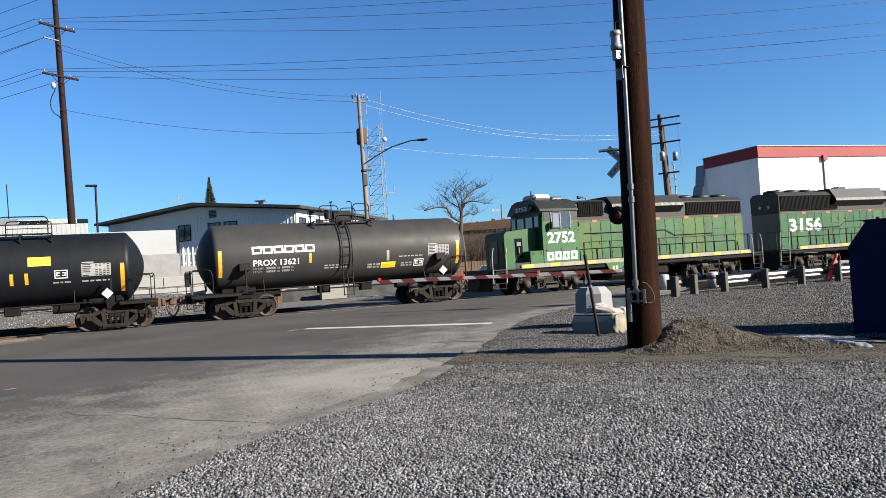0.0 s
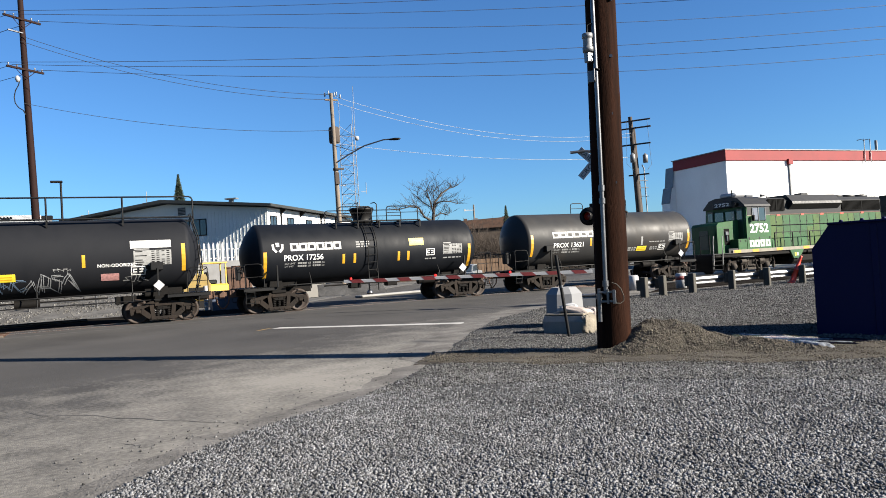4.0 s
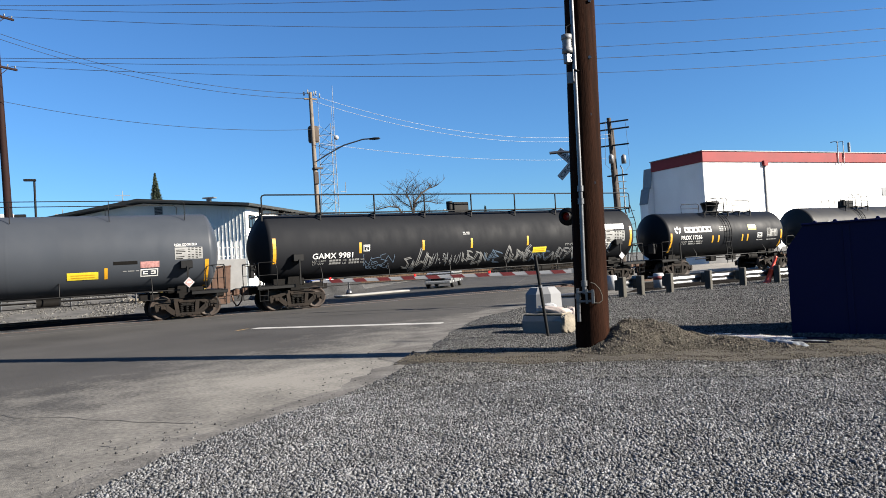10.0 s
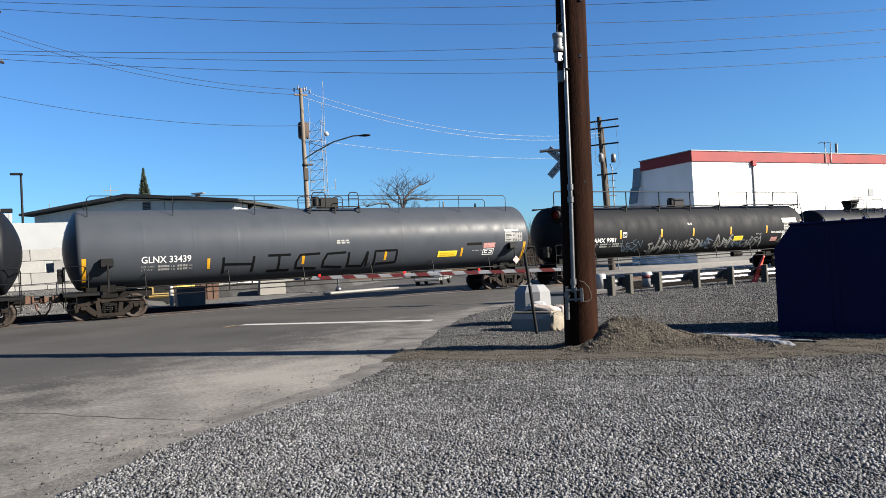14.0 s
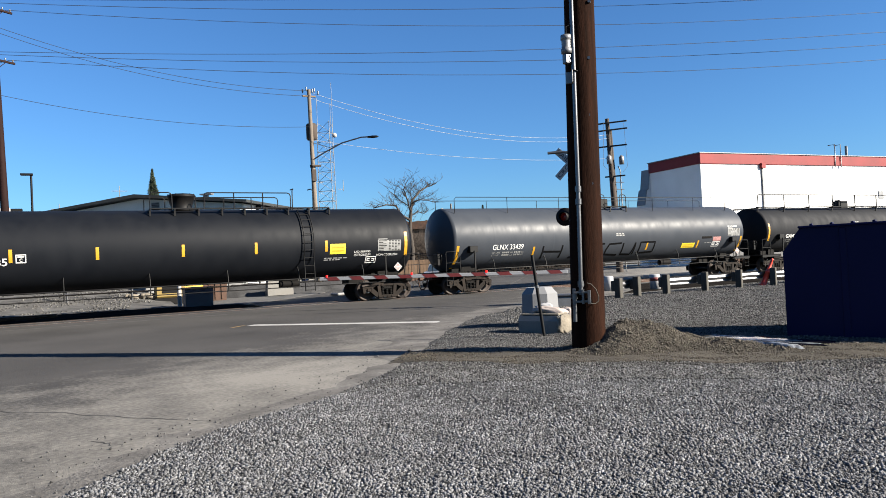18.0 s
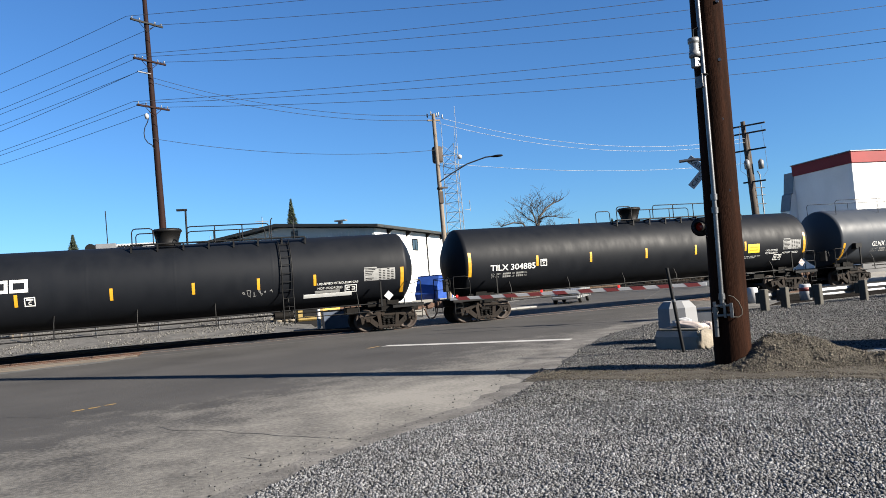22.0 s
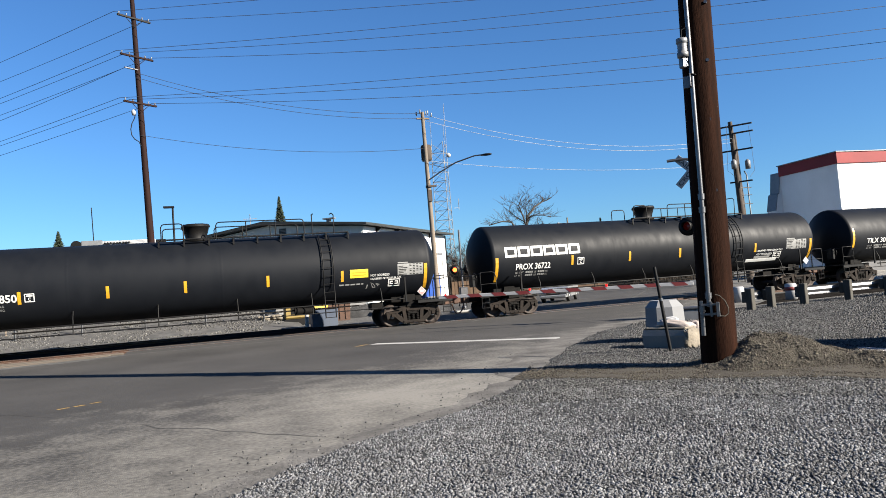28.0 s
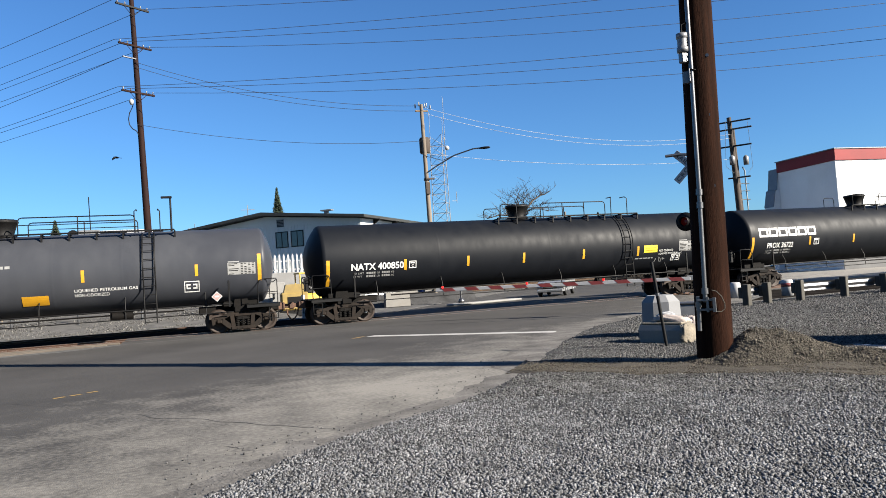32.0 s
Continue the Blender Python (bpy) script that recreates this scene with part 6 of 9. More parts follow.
    part("cab_upper_side", Geo().box(X(F + 0.1), X(-3.71), -1.515, -1.5, 3.38, 3.93, 0.004), LOCOBLACK, loco, "faded black band round the cab windows")
    part("band_line", Geo().box(X(F + 0.06), X(-3.7), -1.517, -1.5, 3.34, 3.375, 0.003), SILLSTRIPE, loco, "thin cream line under the band")
    part("cab_seam", Geo().box(X(F + 0.02), X(-3.7), -1.504, -1.5, 2.03, 2.05), SHADESEAMGREEN, loco)
    for x in (-5.6, -4.75, -3.85):
        part("cab_latch", Geo().box(X(x), X(x + 0.07), -1.52, -1.5, 1.96, 2.1, 0.004), LOCOBLACK, loco)
    g = Geo()
    arch = [(-1.57, 3.88), (-1.5, 4.0), (-1.05, 4.42), (-0.6, 4.53), (0.6, 4.53), (1.05, 4.42), (1.5, 4.0), (1.57, 3.88)]
    v = [(X(x), y, z) for x in (F - 0.1, -3.64) for y, z in arch]
    g.add(v, [(i, i + 1, 9 + i, 8 + i) for i in range(7)] + [tuple(range(8)), tuple(range(8, 16))])
    part("cab_roof", g, LOCOBLACK, loco, "faded black bevelled cab roof")
    # Doors on the shaded cab front: shade painted as darker green.
    for y0, y1, z0 in ((-1.3, -0.85, 1.5), (0.85, 1.3, 1.5)):
        part("cab_door", Geo().box(X(F - 0.03), X(F), y0, y1, z0, 3.8, 0.01), SHADESEAMGREEN, loco, "cab door beside the nose, its green darkened for shade")
    for y0, y1 in ((-1.25, -0.9), (-0.72, -0.08), (0.08, 0.72), (0.9, 1.25)):
        part("windscreen", Geo().box(X(F - 0.045), X(F + 0.02), y0, y1, 3.15, 3.68, 0.01), GLASS, loco)
    win = part("cab_window", Geo().box(X(-5.2), X(-4.15), -1.53, -1.5, 3.04, 3.8, 0.01), GLASS, loco)
    for x in (-5.22, -4.7, -4.13):
        part("window_post", Geo().box(X(x) - 0.03, X(x) + 0.03, -1.55, -1.53, 3.01, 3.83, 0.006), GALV, win, "bright window post")
    part("curtain", Geo().box(X(-5.12), X(-4.78), -1.536, -1.531, 3.1, 3.76), BINGREY, win, "grey blind behind the pane")
    board = part("number_board", Geo().box(X(F - 0.2), X(F + 0.1), -0.75, 0.75, 3.9, 4.3, 0.05), LOCOBLACK, loco)
    verts, faces = word(number, 0.02)
    part("board_number", Geo().add([(X(F - 0.203), (0.55 - 1.1 * a) * d, 4.0 + 0.2 * b) for a, b in verts], faces), DECALWHITE, board, "small pale running number")
    part("cab_air_conditioner", Geo().box(X(-5.5), X(-4.5), -0.6, 0.6, 4.5, 4.8, 0.12), SIGNWHITE, loco, "pale rounded unit on the cab roof")
    part("roof_hatch", Geo().box(X(-4.42), X(-3.75), -0.5, 0.5, 4.5, 4.68, 0.06), GALV, loco, "pale roof hatch")
    part("cab_aerial", Geo().cyl((X(-5.6), -0.5, 4.5), (X(-5.6), -0.5, 4.95), 0.03, n=6), BLACKSTEEL, loco)
    part("headlight", Geo().cyl((X(F - 0.3), -0.95, 4.05), (X(F), -0.95, 4.05), 0.13, n=12), BLACKSTEEL, loco)
    part("side_mirror", Geo().box(X(-5.3) - 0.06, X(-5.3) + 0.06, -1.74, -1.56, 3.02, 3.36, 0.02), BLACKSTEEL, loco)
    part("side_skirt", Geo().prism([(X(-2.2), 1.22), (X(-1.9), 0.7), (X(-1.4), 0.7), (X(-0.95), 1.22)], -1.57, -1.45), paint, loco, "green skirt dipping over the fuel tank")
    for x in (-1.75, -1.55):
        part("skirt_label", Geo().box(X(x) - 0.07, X(x) + 0.07, -1.576, -1.57, 0.85, 1.05), DECALLEMON if x < -1.6 else SIGNWHITE, loco, "small label on the skirt")
    part("air_reservoir", Geo().cyl((X(-0.6), -1.48, 1.06), (X(2.6), -1.48, 1.06), 0.1, n=14), UNDER, loco, "long grimy air reservoir")
    # hood
    part("hood", Geo().box(X(-3.69), X(7.81), -1.0, 1.0, 1.25, 3.42, 0.03), paint, loco, "long green engine hood with door panels")
    part("hood_top", Geo().prism([(-1.0, 3.42), (-1.02, top - 0.2), (-0.8, top), (0.8, top), (1.02, top - 0.2), (1.0, 3.42)], -3.68, 7.8, m=Matrix.Rotation(radians(-90 if d > 0 else 90), 4, "Z")), LOCOBLACK, loco, "faded black hood top")
    # Hood end, with its shade put into a darker green.
    part("hood_end", Geo().box(X(7.81), X(7.83), -0.98, 0.98, 1.3, 3.4, 0.01), SHADESEAMGREEN, loco)
    for x in (-0.3, 0.3):
        part("end_light", Geo().cyl((X(7.76), x, 3.8), (X(7.86), x, 3.8), 0.09, n=10), SIGNWHITE, loco)
    span = [0.78, 0.62, 0.62, 0.95, 0.62, 0.62, 0.62, 0.74, 0.62, 0.62, 0.86, 0.62, 0.62, 0.95, 0.7, 0.62]
    x = -3.35
    latch = Geo()
    for i, w in enumerate(span):
        z1 = 2.62 if i % 4 == 1 else 3.32
        part("hood_door", Geo().box(X(x), X(x + w - 0.05), -1.018, -1.0, 1.45, z1, 0.006), doors[(i * 7 + 2) % 5], loco)
        if z1 < 3:
            part("hood_panel", Geo().box(X(x), X(x + w - 0.05), -1.016, -1.0, 2.68, 3.32, 0.006), doors[(i * 3 + 1) % 5], loco)
        if i % 3 == 1:
            part("orange_mark", Geo().box(X(x + 0.1), X(x + 0.4), -1.024, -1.0, 3.3, 3.4, 0.003), ORANGE, loco)
        latch.box(X(x + w - 0.16), X(x + w - 0.12), -1.03, -1.018, 2.2, 2.36, 0.004)
        latch.box(X(x + 0.02), X(x + 0.05), -1.03, -1.018, 2.9, 3.0, 0.003).box(X(x + 0.02), X(x + 0.05), -1.03, -1.018, 1.7, 1.8, 0.003)
        latch.box(X(x + w - 0.046), X(x + w - 0.008), -1.006, -1.0, 1.45, z1)
        x += w
    part("door_latches", latch, LOCOBLACK, loco, kind="stuff")
    part("rust_line", Geo().box(X(-3.6), X(7.7), -1.012, -1.0, 3.36, 3.42, 0.003), RUST, loco, "rusty seam below the black hood top")
    part("side_duct", Geo().box(X(-3.66), X(-3.4), -1.12, -1.0, 2.2, 3.55, 0.03).cyl((X(-3.5), -1.2, 3.2), (X(-3.5), -1.05, 3.2), 0.14, n=12), GRILLE, loco, "black air duct behind the cab")
    for x0, x1, z0, z1 in grilles:
        gr = part("radiator_grille", Geo().box(X(x0), X(x1), -1.05, -1.0, z0, z1, 0.01), GRILLE, loco, "dark radiator intake grille")
        g = Geo()
        n = int(abs(x1 - x0) / 0.11)
        for i in range(n):
            x = x0 + (x1 - x0) * (i + 0.5) / n
            g.box(X(x - 0.012), X(x + 0.012), -1.07, -1.05, z0, z1)
        g.box(X(x0), X(x1), -1.075, -1.05, z0 - 0.04, z0).box(X(x0), X(x1), -1.075, -1.05, z1, z1 + 0.04).box(X((x0 + x1) / 2 - 0.05), X((x0 + x1) / 2 + 0.05), -1.078, -1.05, z0, z1)
        part("grille_bars", g, GRILLE, gr, kind="stuff")
    g = Geo().prism([(-1.05, 3.7), (-1.36, 4.0), (-1.3, 4.16), (-0.9, top + 0.16), (0.9, top + 0.16), (1.3, 4.16), (1.36, 4.0), (1.05, 3.7)], -1.4, 3.3, m=Matrix.Rotation(radians(-90 if d > 0 else 90), 4, "Z"))
    part("brake_grid_blister", g, LOCOBLACK, loco, "flared brake-grid housing")
    for x in (4.4, 5.7, 7.0):
        fan = part("roof_fan", Geo().lathe([(top - 0.02, 0.58), (top + 0.14, 0.58), (top + 0.16, 0.5), (top + 0.16, 0.0)], 24, "z"), LOCOBLACK, loco, at=pose(X(x), 0, 0))
        part("fan_guard", Geo().tube([(0.4 * math.cos(k * 0.5236), 0.4 * math.sin(k * 0.5236), top + 0.18) for k in range(13)], 0.015, 5).box(-0.42, 0.42, -0.01, 0.01, top + 0.16, top + 0.18), BLACKSTEEL, fan)
    part("exhaust_stack", Geo().box(X(0.9), X(1.6), -0.25, 0.25, top - 0.02, top + 0.34, 0.03), LOCOBLACK, loco)
    part("horn", Geo().tube([(X(-2.0), 0, top - 0.02), (X(-2.0), 0, 4.6), (X(-2.3), 0, 4.65)], 0.03, 6).cyl((X(-2.2), 0, 4.65), (X(-2.5), 0, 4.65), 0.04, 0.09, 10), LOCOBLACK, loco)
    # side railing with stanchions
    g = Geo()
    line = [(X(x), -1.52, 2.3) for x in (-3.4, -1, 1, 3, 5, 7.6)]
    handrail(g, line, 0.02)
    for k in range(8):
        x = -3.4 + k * 1.57
        g.box(X(x - 0.03), X(x + 0.03), -1.54, -1.48, 1.25, 2.3, 0.008)
    handrail(g, [(X(-3.0), -1.06, 2.75), (X(2.2), -1.06, 2.75), (X(2.8), -1.06, 2.45), (X(5.5), -1.06, 2.45)], 0.018)
    part("side_railing", g, BLACKSTEEL, loco, "black walkway railing along the hood")
    part("sand_box", Geo().box(X(-3.66), X(-3.3), -1.5, -1.05, 1.25, 1.9, 0.04), paint, loco)
    # painted number
    n0, n1, z, h, y = number_x
    verts, faces = word(number, 0.03)
    part("number", Geo().add([(n0 + (n1 - n0) * a, y, z - h / 2 + h * b) for a, b in verts], faces), DECALWHITE, loco, "white painted running number")
    return loco


LOCOS = [
    (locomotive(23.45, 1, "2752", (-5.47, -3.9, 2.6, 0.54, -1.506), "green and black diesel locomotive with its cab trailing", OLDGREEN, (OLDGREEN, OLDGREEN, YELLOWGREEN, OLDGREEN, YELLOWGREEN), ((3.71, 7.72, 3.56, 4.12), (-3.29, -1.75, 3.66, 4.3)), 4.42), 23.45),
    (locomotive(42.02, -1, "3156", (-7.06, -4.35, 2.65, 0.78, -1.024), "green and black diesel locomotive leading with its hood end showing", GREEN, (GREEN, GREEN, GREEN, OLDGREEN, GREEN), ((2.85, 7.72, 3.56, 4.34), (-3.29, -1.75, 3.66, 4.3)), 4.6), 42.02),
]
# pale company mark on the cab side, as four plain blocks
g = Geo()
for k in range(4):
    x = -5.55 + 0.45 * k
    g.box(x, x + 0.38, -1.507, -1.502, 1.81, 1.92).box(x, x + 0.38, -1.507, -1.502, 1.52, 1.63).box(x, x + 0.13, -1.507, -1.502, 1.63, 1.81).box(x + 0.25, x + 0.38, -1.507, -1.502, 1.63, 1.81)
part("company_mark", g, DECALWHITE, LOCOS[0][0], "white blocky company mark")
CARS = [(tank_car(s), s["u"]) for s in CAR_SPECS]


# ---- poles, wires and signals ----
def pole(name, x, y, z0, z1, r0, r1, material, label, cat="utility pole", lean=(0, 0)):
    p = thing(name, label, cat, pose(x, y, 0))
    n = 14
    pts = [(lean[0] * k / n, lean[1] * k / n, z0 + (z1 - z0) * k / n) for k in range(n + 1)]
    g = Geo().tube(pts, r0, 20, taper=r1 / r0)
    part("shaft", g, material, p)
    return p


near = pole("utility_pole", 7.326, 9.304, -0.2, 12.5, 0.274, 0.205, POLEWOOD, "stout dark brown wooden utility pole beside a gravel heap", lean=(0.21, -0.165))
lx, ly = -0.785, 0.62  # to the viewer's left at the pole
fx, fy = -0.62, -0.785  # towards the viewer


def off(a, b, z):
    """A place on the leaning pole: a to the left, b towards the viewer."""
    k = (z + 0.2) / 12.7
    return (lx * a + fx * b + 0.21 * k, ly * a + fy * b - 0.165 * k, z)


g = Geo().tube([off(0.098, 0.265, 0.95), off(0.096, 0.262, 2.7), off(0.11, 0.255, 4.6), off(0.135, 0.24, 7), off(0.13, 0.22, 12)], 0.034, 12)
for z in (1.12, 2.42, 2.62):
    g.cyl(off(0.097, 0.263, z - 0.045), off(0.097, 0.263, z + 0.045), 0.05, n=12)
part("conduit", g, GALV, near, "galvanised conduit with couplings")
tail = part("conduit_tail", Geo().tube([off(0.2, 0.235, 0.52), off(0.2, 0.235, 0.95)], 0.034, 12), GALV, near, "pale lower end of the conduit")
part("coupling", Geo().cyl(off(0.2, 0.235, 0.88), off(0.2, 0.235, 0.96), 0.048, n=12), GALV, tail)
joint = Geo()
m = Matrix.Translation(off(0.112, 0.255, 0))
joint.lathe([(4.78, 0.034), (4.79, 0.085), (4.86, 0.088), (4.87, 0.07), (4.9, 0.078), (4.92, 0.07), (4.94, 0.078), (4.96, 0.07), (4.98, 0.078), (5.0, 0.07), (5.01, 0.088), (5.08, 0.085), (5.09, 0.034)], 18, "z", m=m)
part("expansion_joint", joint, GREYSTEEL, near, "ribbed grey expansion joint of the conduit")
part("joint_clamp", Geo().box(-0.06, 0.07, -0.05, 0.05, 4.62, 4.78, 0.015, m=m).cyl(m @ Vector((0.03, -0.06, 4.66)), m @ Vector((0.03, 0.06, 4.66)), 0.02, n=8).cyl(m @ Vector((0.03, -0.06, 4.74)), m @ Vector((0.03, 0.06, 4.74)), 0.02, n=8), GALV, near)
part("joint_hook", Geo().tube([m @ Vector(q) for q in ((-0.03, -0.04, 5.09), (-0.03, -0.05, 5.2), (0.05, -0.05, 5.24), (0.08, -0.04, 5.12), (0.07, -0.03, 5.08))], 0.011, 6), BLACKSTEEL, near)
turn = Matrix.Rotation(radians(-38), 4, "Z")
part("conduit_clamp", Geo().box(-0.03, 0.075, -0.02, 0.02, 4.3, 4.49, 0.008, m=m @ turn).box(0.06, 0.078, -0.12, 0.02, 4.3, 4.5, 0.004, m=m @ turn), GALV, near, "bent galvanised clamp plate")
part("clamp_strap", Geo().tube([off(0.17, 0.24, 4.49), off(0.11, 0.31, 4.5), off(0.05, 0.27, 4.49)], 0.012, 6), BLACKSTEEL, near)
m = Matrix.Translation(off(0.05, 0.31, 0)) @ turn
for z in (0.84, 0.985):
    part("bracket_arm", Geo().box(-0.15, 0.1, -0.02, 0.02, z - 0.018, z + 0.018, 0.006, m=m), GALV, near, "galvanised stand-off arm")
part("bracket_post", Geo().box(0.07, 0.12, -0.06, -0.02, 0.8, 1.02, 0.006, m=m).box(-0.02, 0.02, -0.03, 0.01, 0.8, 1.03, 0.006, m=m), GALV, near)
part("bracket_plate", Geo().box(-0.16, -0.11, -0.012, 0.012, 0.78, 1.05, 0.006, m=m), GALV, near)
g = Geo().tube([off(0.0, 0.35, 1.13), off(-0.06, 0.34, 1.11), off(-0.13, 0.31, 1.03), off(-0.17, 0.28, 0.92), off(-0.17, 0.27, 0.84), off(-0.12, 0.29, 0.8), off(-0.04, 0.33, 0.81)], 0.007, 6)
part("loose_cable", g, POSTWOOD, near, "pale loose loop of cable")
g = Geo()
for z, a in ((5.6, -0.16), (3.79, -0.1), (4.7, -0.13), (1.75, -0.08), (2.7, -0.12)):
    g.cyl(off(a, 0.16, z), off(a, 0.225, z), 0.026, n=8)
part("bolt_heads", g, GALV, near, kind="stuff")


def crossarm(g, x, y, z, half, direction, r=0.05):
    d = Vector((*direction, 0)).normalized() * half
    g.box(-half, half, -0.055, 0.055, -0.06, 0.06, 0.01, m=Matrix.Translation((x, y, z)) @ Matrix.Rotation(math.atan2(d.y, d.x), 4, "Z"))


left = pole("tall_utility_pole", -3.39, 48.97, -0.2, 21.74, 0.25, 0.138, REDPOLE, "tall red-brown wooden utility pole with several crossarms", lean=(-0.48, 0))
for z, h, m in ((20.15, 1.14, BLACKSTEEL), (17.63, 1.14, REDPOLE), (14.61, 1.14, REDPOLE)):
    g = Geo()
    crossarm(g, -0.4 * z / 20, -0.16, z, h, (0.8, 0.6))
    part("crossarm", g, m, left)
    for s in (-0.9, -0.45, 0.5, 0.9):
        part("insulator", Geo().lathe([(z + 0.06, 0.02), (z + 0.1, 0.045), (z + 0.16, 0.035), (z + 0.2, 0.05), (z + 0.24, 0.0)], 8, "z", m=Matrix.Translation((-0.4 * z / 20 + 0.8 * s * h, -0.16 + 0.6 * s * h, 0))), GREYSTEEL, left)
    g = Geo()
    for s in (-0.5, 0.5):
        handrail(g, [(-0.4 * z / 20 + 0.8 * s * h, -0.16 + 0.6 * s * h, z - 0.05), (-0.4 * z / 20, -0.22, z - 0.6)], 0.02)
    part("arm_brace", g, m, left)
part("cutout_arm", Geo().box(-0.85, 0.1, -0.05, 0.05, -0.04, 0.04, 0.01, m=Matrix.Translation((-0.4, -0.15, 16.81)) @ Matrix.Rotation(radians(37), 4, "Z")), GALV, left)
part("riser_cable", Geo().tube([(-0.62, -0.2, 13.90), (-0.7, -0.2, 13.63), (-0.86, -0.2, 13.32), (-0.94, -0.2, 12.94), (-0.9, -0.2, 12.57), (-0.74, -0.2, 12.31), (-0.5, -0.22, 12.15), (-0.38, -0.24, 11.88)], 0.03, 6), BLACKSTEEL, left)
part("cable_terminator", Geo().lathe([(13.84, 0.08), (14.0, 0.14), (14.1, 0.14), (14.21, 0.06)], 10, "z", m=Matrix.Translation((-0.72, -0.2, 0))), SIGNWHITE, left)
part("pole_cap", Geo().cyl((-0.47, 0, 21.7), (-0.47, 0, 22.05), 0.05, n=8), GREYSTEEL, left)

lamp = pole("street_lamp", 14.41, 46.26, -0.2, 13.45, 0.19, 0.12, GREYWOOD, "weathered wooden street lamp pole with a curved steel arm", "street lamp", lean=(-0.15, 0))
part("lamp_arm", Geo().tube([(-0.1, -0.1, 8.75), (0.6, -0.5, 9.2), (1.6, -1.1, 9.75), (2.7, -1.8, 10.05), (3.3, -2.2, 10.05)], 0.045, 8), GALV, lamp, "curved galvanised lamp arm")
part("arm_stay", Geo().tube([(-0.12, -0.1, 9.9), (0.9, -0.65, 9.5), (1.6, -1.1, 9.75)], 0.02, 6), GALV, lamp)
part("lamp_head", Geo().lathe([(-0.4, 0.02), (-0.35, 0.09), (0, 0.15), (0.3, 0.12), (0.4, 0.03)], 12, "x", m=Matrix.Translation((3.35, -2.25, 10.03)) @ Matrix.Rotation(radians(-33), 4, "Z") @ Matrix.Diagonal((1, 1, 0.6, 1))), BLACKSTEEL, lamp)
part("transformer", Geo().lathe([(10.15, 0.0), (10.15, 0.3), (10.25, 0.36), (11.15, 0.36), (11.25, 0.3), (11.32, 0.0)], 18, "z", m=Matrix.Translation((0.05, 0.42, 0))), DARKPOLE, lamp, "dark transformer can behind the pole")
part("pole_band", Geo().cyl((-0.09, 0, 8.25), (-0.09, 0, 8.4), 0.2, n=14).box(-0.2, 0.4, -0.25, -0.12, 8.28, 8.4, 0.01).box(-0.25, 0.05, -0.25, -0.1, 7.3, 8.1, 0.02), DARKPOLE, lamp)
for k in range(6):
    part("pole_top_insulator", Geo().lathe([(13.2, 0.02), (13.3, 0.06), (13.38, 0.04), (13.46, 0.055), (13.52, 0.0)], 8, "z", m=Matrix.Translation((-0.55 + 0.2 * k, 0.1 * (-1) ** k, 0.12 * math.sin(k * 2.1)))), GREYSTEEL, lamp)
part("top_bracket", Geo().box(-0.6, 0.3, -0.06, 0.06, 12.95, 13.05, 0.01), ARMWOOD, lamp)

up = pole("utility_pole", 41.05, 47.4, -0.2, 13.00, 0.3, 0.17, DARKPOLE, "dark weathered utility pole with a stub pole, crossarms and transformers", lean=(-0.56, 0))
part("second_shaft", Geo().tube([(0.32, 0.2, -0.2), (-0.09, 0.2, 12.11)], 0.2, 14, taper=0.65), DARKPOLE, up, "stub pole strapped alongside")
for z, h in ((12.62, 1.35), (12.01, 1.35), (10.64, 1.2), (8.09, 0.85)):
    g = Geo()
    crossarm(g, -0.0434 * z + 0.1, -0.3, z, h, (0.6, -0.8))
    part("crossarm", g, DARKPOLE if z > 11 else BLACKSTEEL, up)
for x in (-0.85, 0.50):
    part("transformer", Geo().lathe([(0.0, 0.0), (0.0, 0.21), (0.62, 0.21), (0.68, 0.15), (0.78, 0.05)], 14, "z", m=Matrix.Translation((x, -0.35, 9.11))), GREYSTEEL, up)
for x in (-1.40, 0.98):
    part("jumper_wire", handrail(Geo(), [(x * 0.9, -0.4, 12.62), (x * 1.02, -0.4, 10.64), (x * 1.1, -0.4, 8.96), (x * 0.6, -0.4, 8.46)], 0.014), WIRE, up)
part("riser_pipe", Geo().tube([(0.62, -0.1, 0), (0.5, -0.1, 8.66), (0.3, -0.1, 8.96)], 0.05, 8), GREYSTEEL, up)
for z in (6.3, 7.0, 7.6):
    part("pole_step", handrail(Geo(), [(-0.3, -0.2, z), (0.75, -0.2, z)], 0.03), WIRE, up)


def wire(a, b, sag, r=0.013, material=WIRE, label="thin dark overhead wire", group="overhead wires"):
    a, b = Vector(a), Vector(b)
    n = 20
    pts = [a + (b - a) * (k / n) - Vector((0, 0, 4 * sag * (k / n) * (1 - k / n))) for k in range(n + 1)]
    return solo("overhead_wire", Geo().tube(pts, r, 5), material, label, "wire", group=group)


far_r = Vector((75.0, 18.6, 0))
far_l = Vector((-60.0, 105.0, 0))
for z, ends in ((20.3, ((-1.03, 20.4, 22.6), (1.03, 20.1, 21.6))), (17.8, ((-1.03, 17.8, 20.6), (-0.42, 17.3, 20.35), (1.03, 16.9, 19.6))), (14.8, ((-1.03, 14.5, 17.4), (-0.42, 14.2, 16.8), (1.03, 13.85, 16.3)))):
    for o, za, zb in ends:
        p = Vector((-3.63 - 0.4 * z / 20 + 0.86 * o, 48.8 + 0.65 * o, z))
        wire(p, far_r + Vector((0.35 * o, 0.93 * o, zb)), 1.2 + (z - za), 0.015)
        wire(p, far_l + Vector((0.6 * o, 0.6 * o, z - 1.2)), 1.1, 0.015)
wire((-4.45, 48.35, 16.8), far_l + Vector((0, 0, 14.3)), 1.2, 0.016)
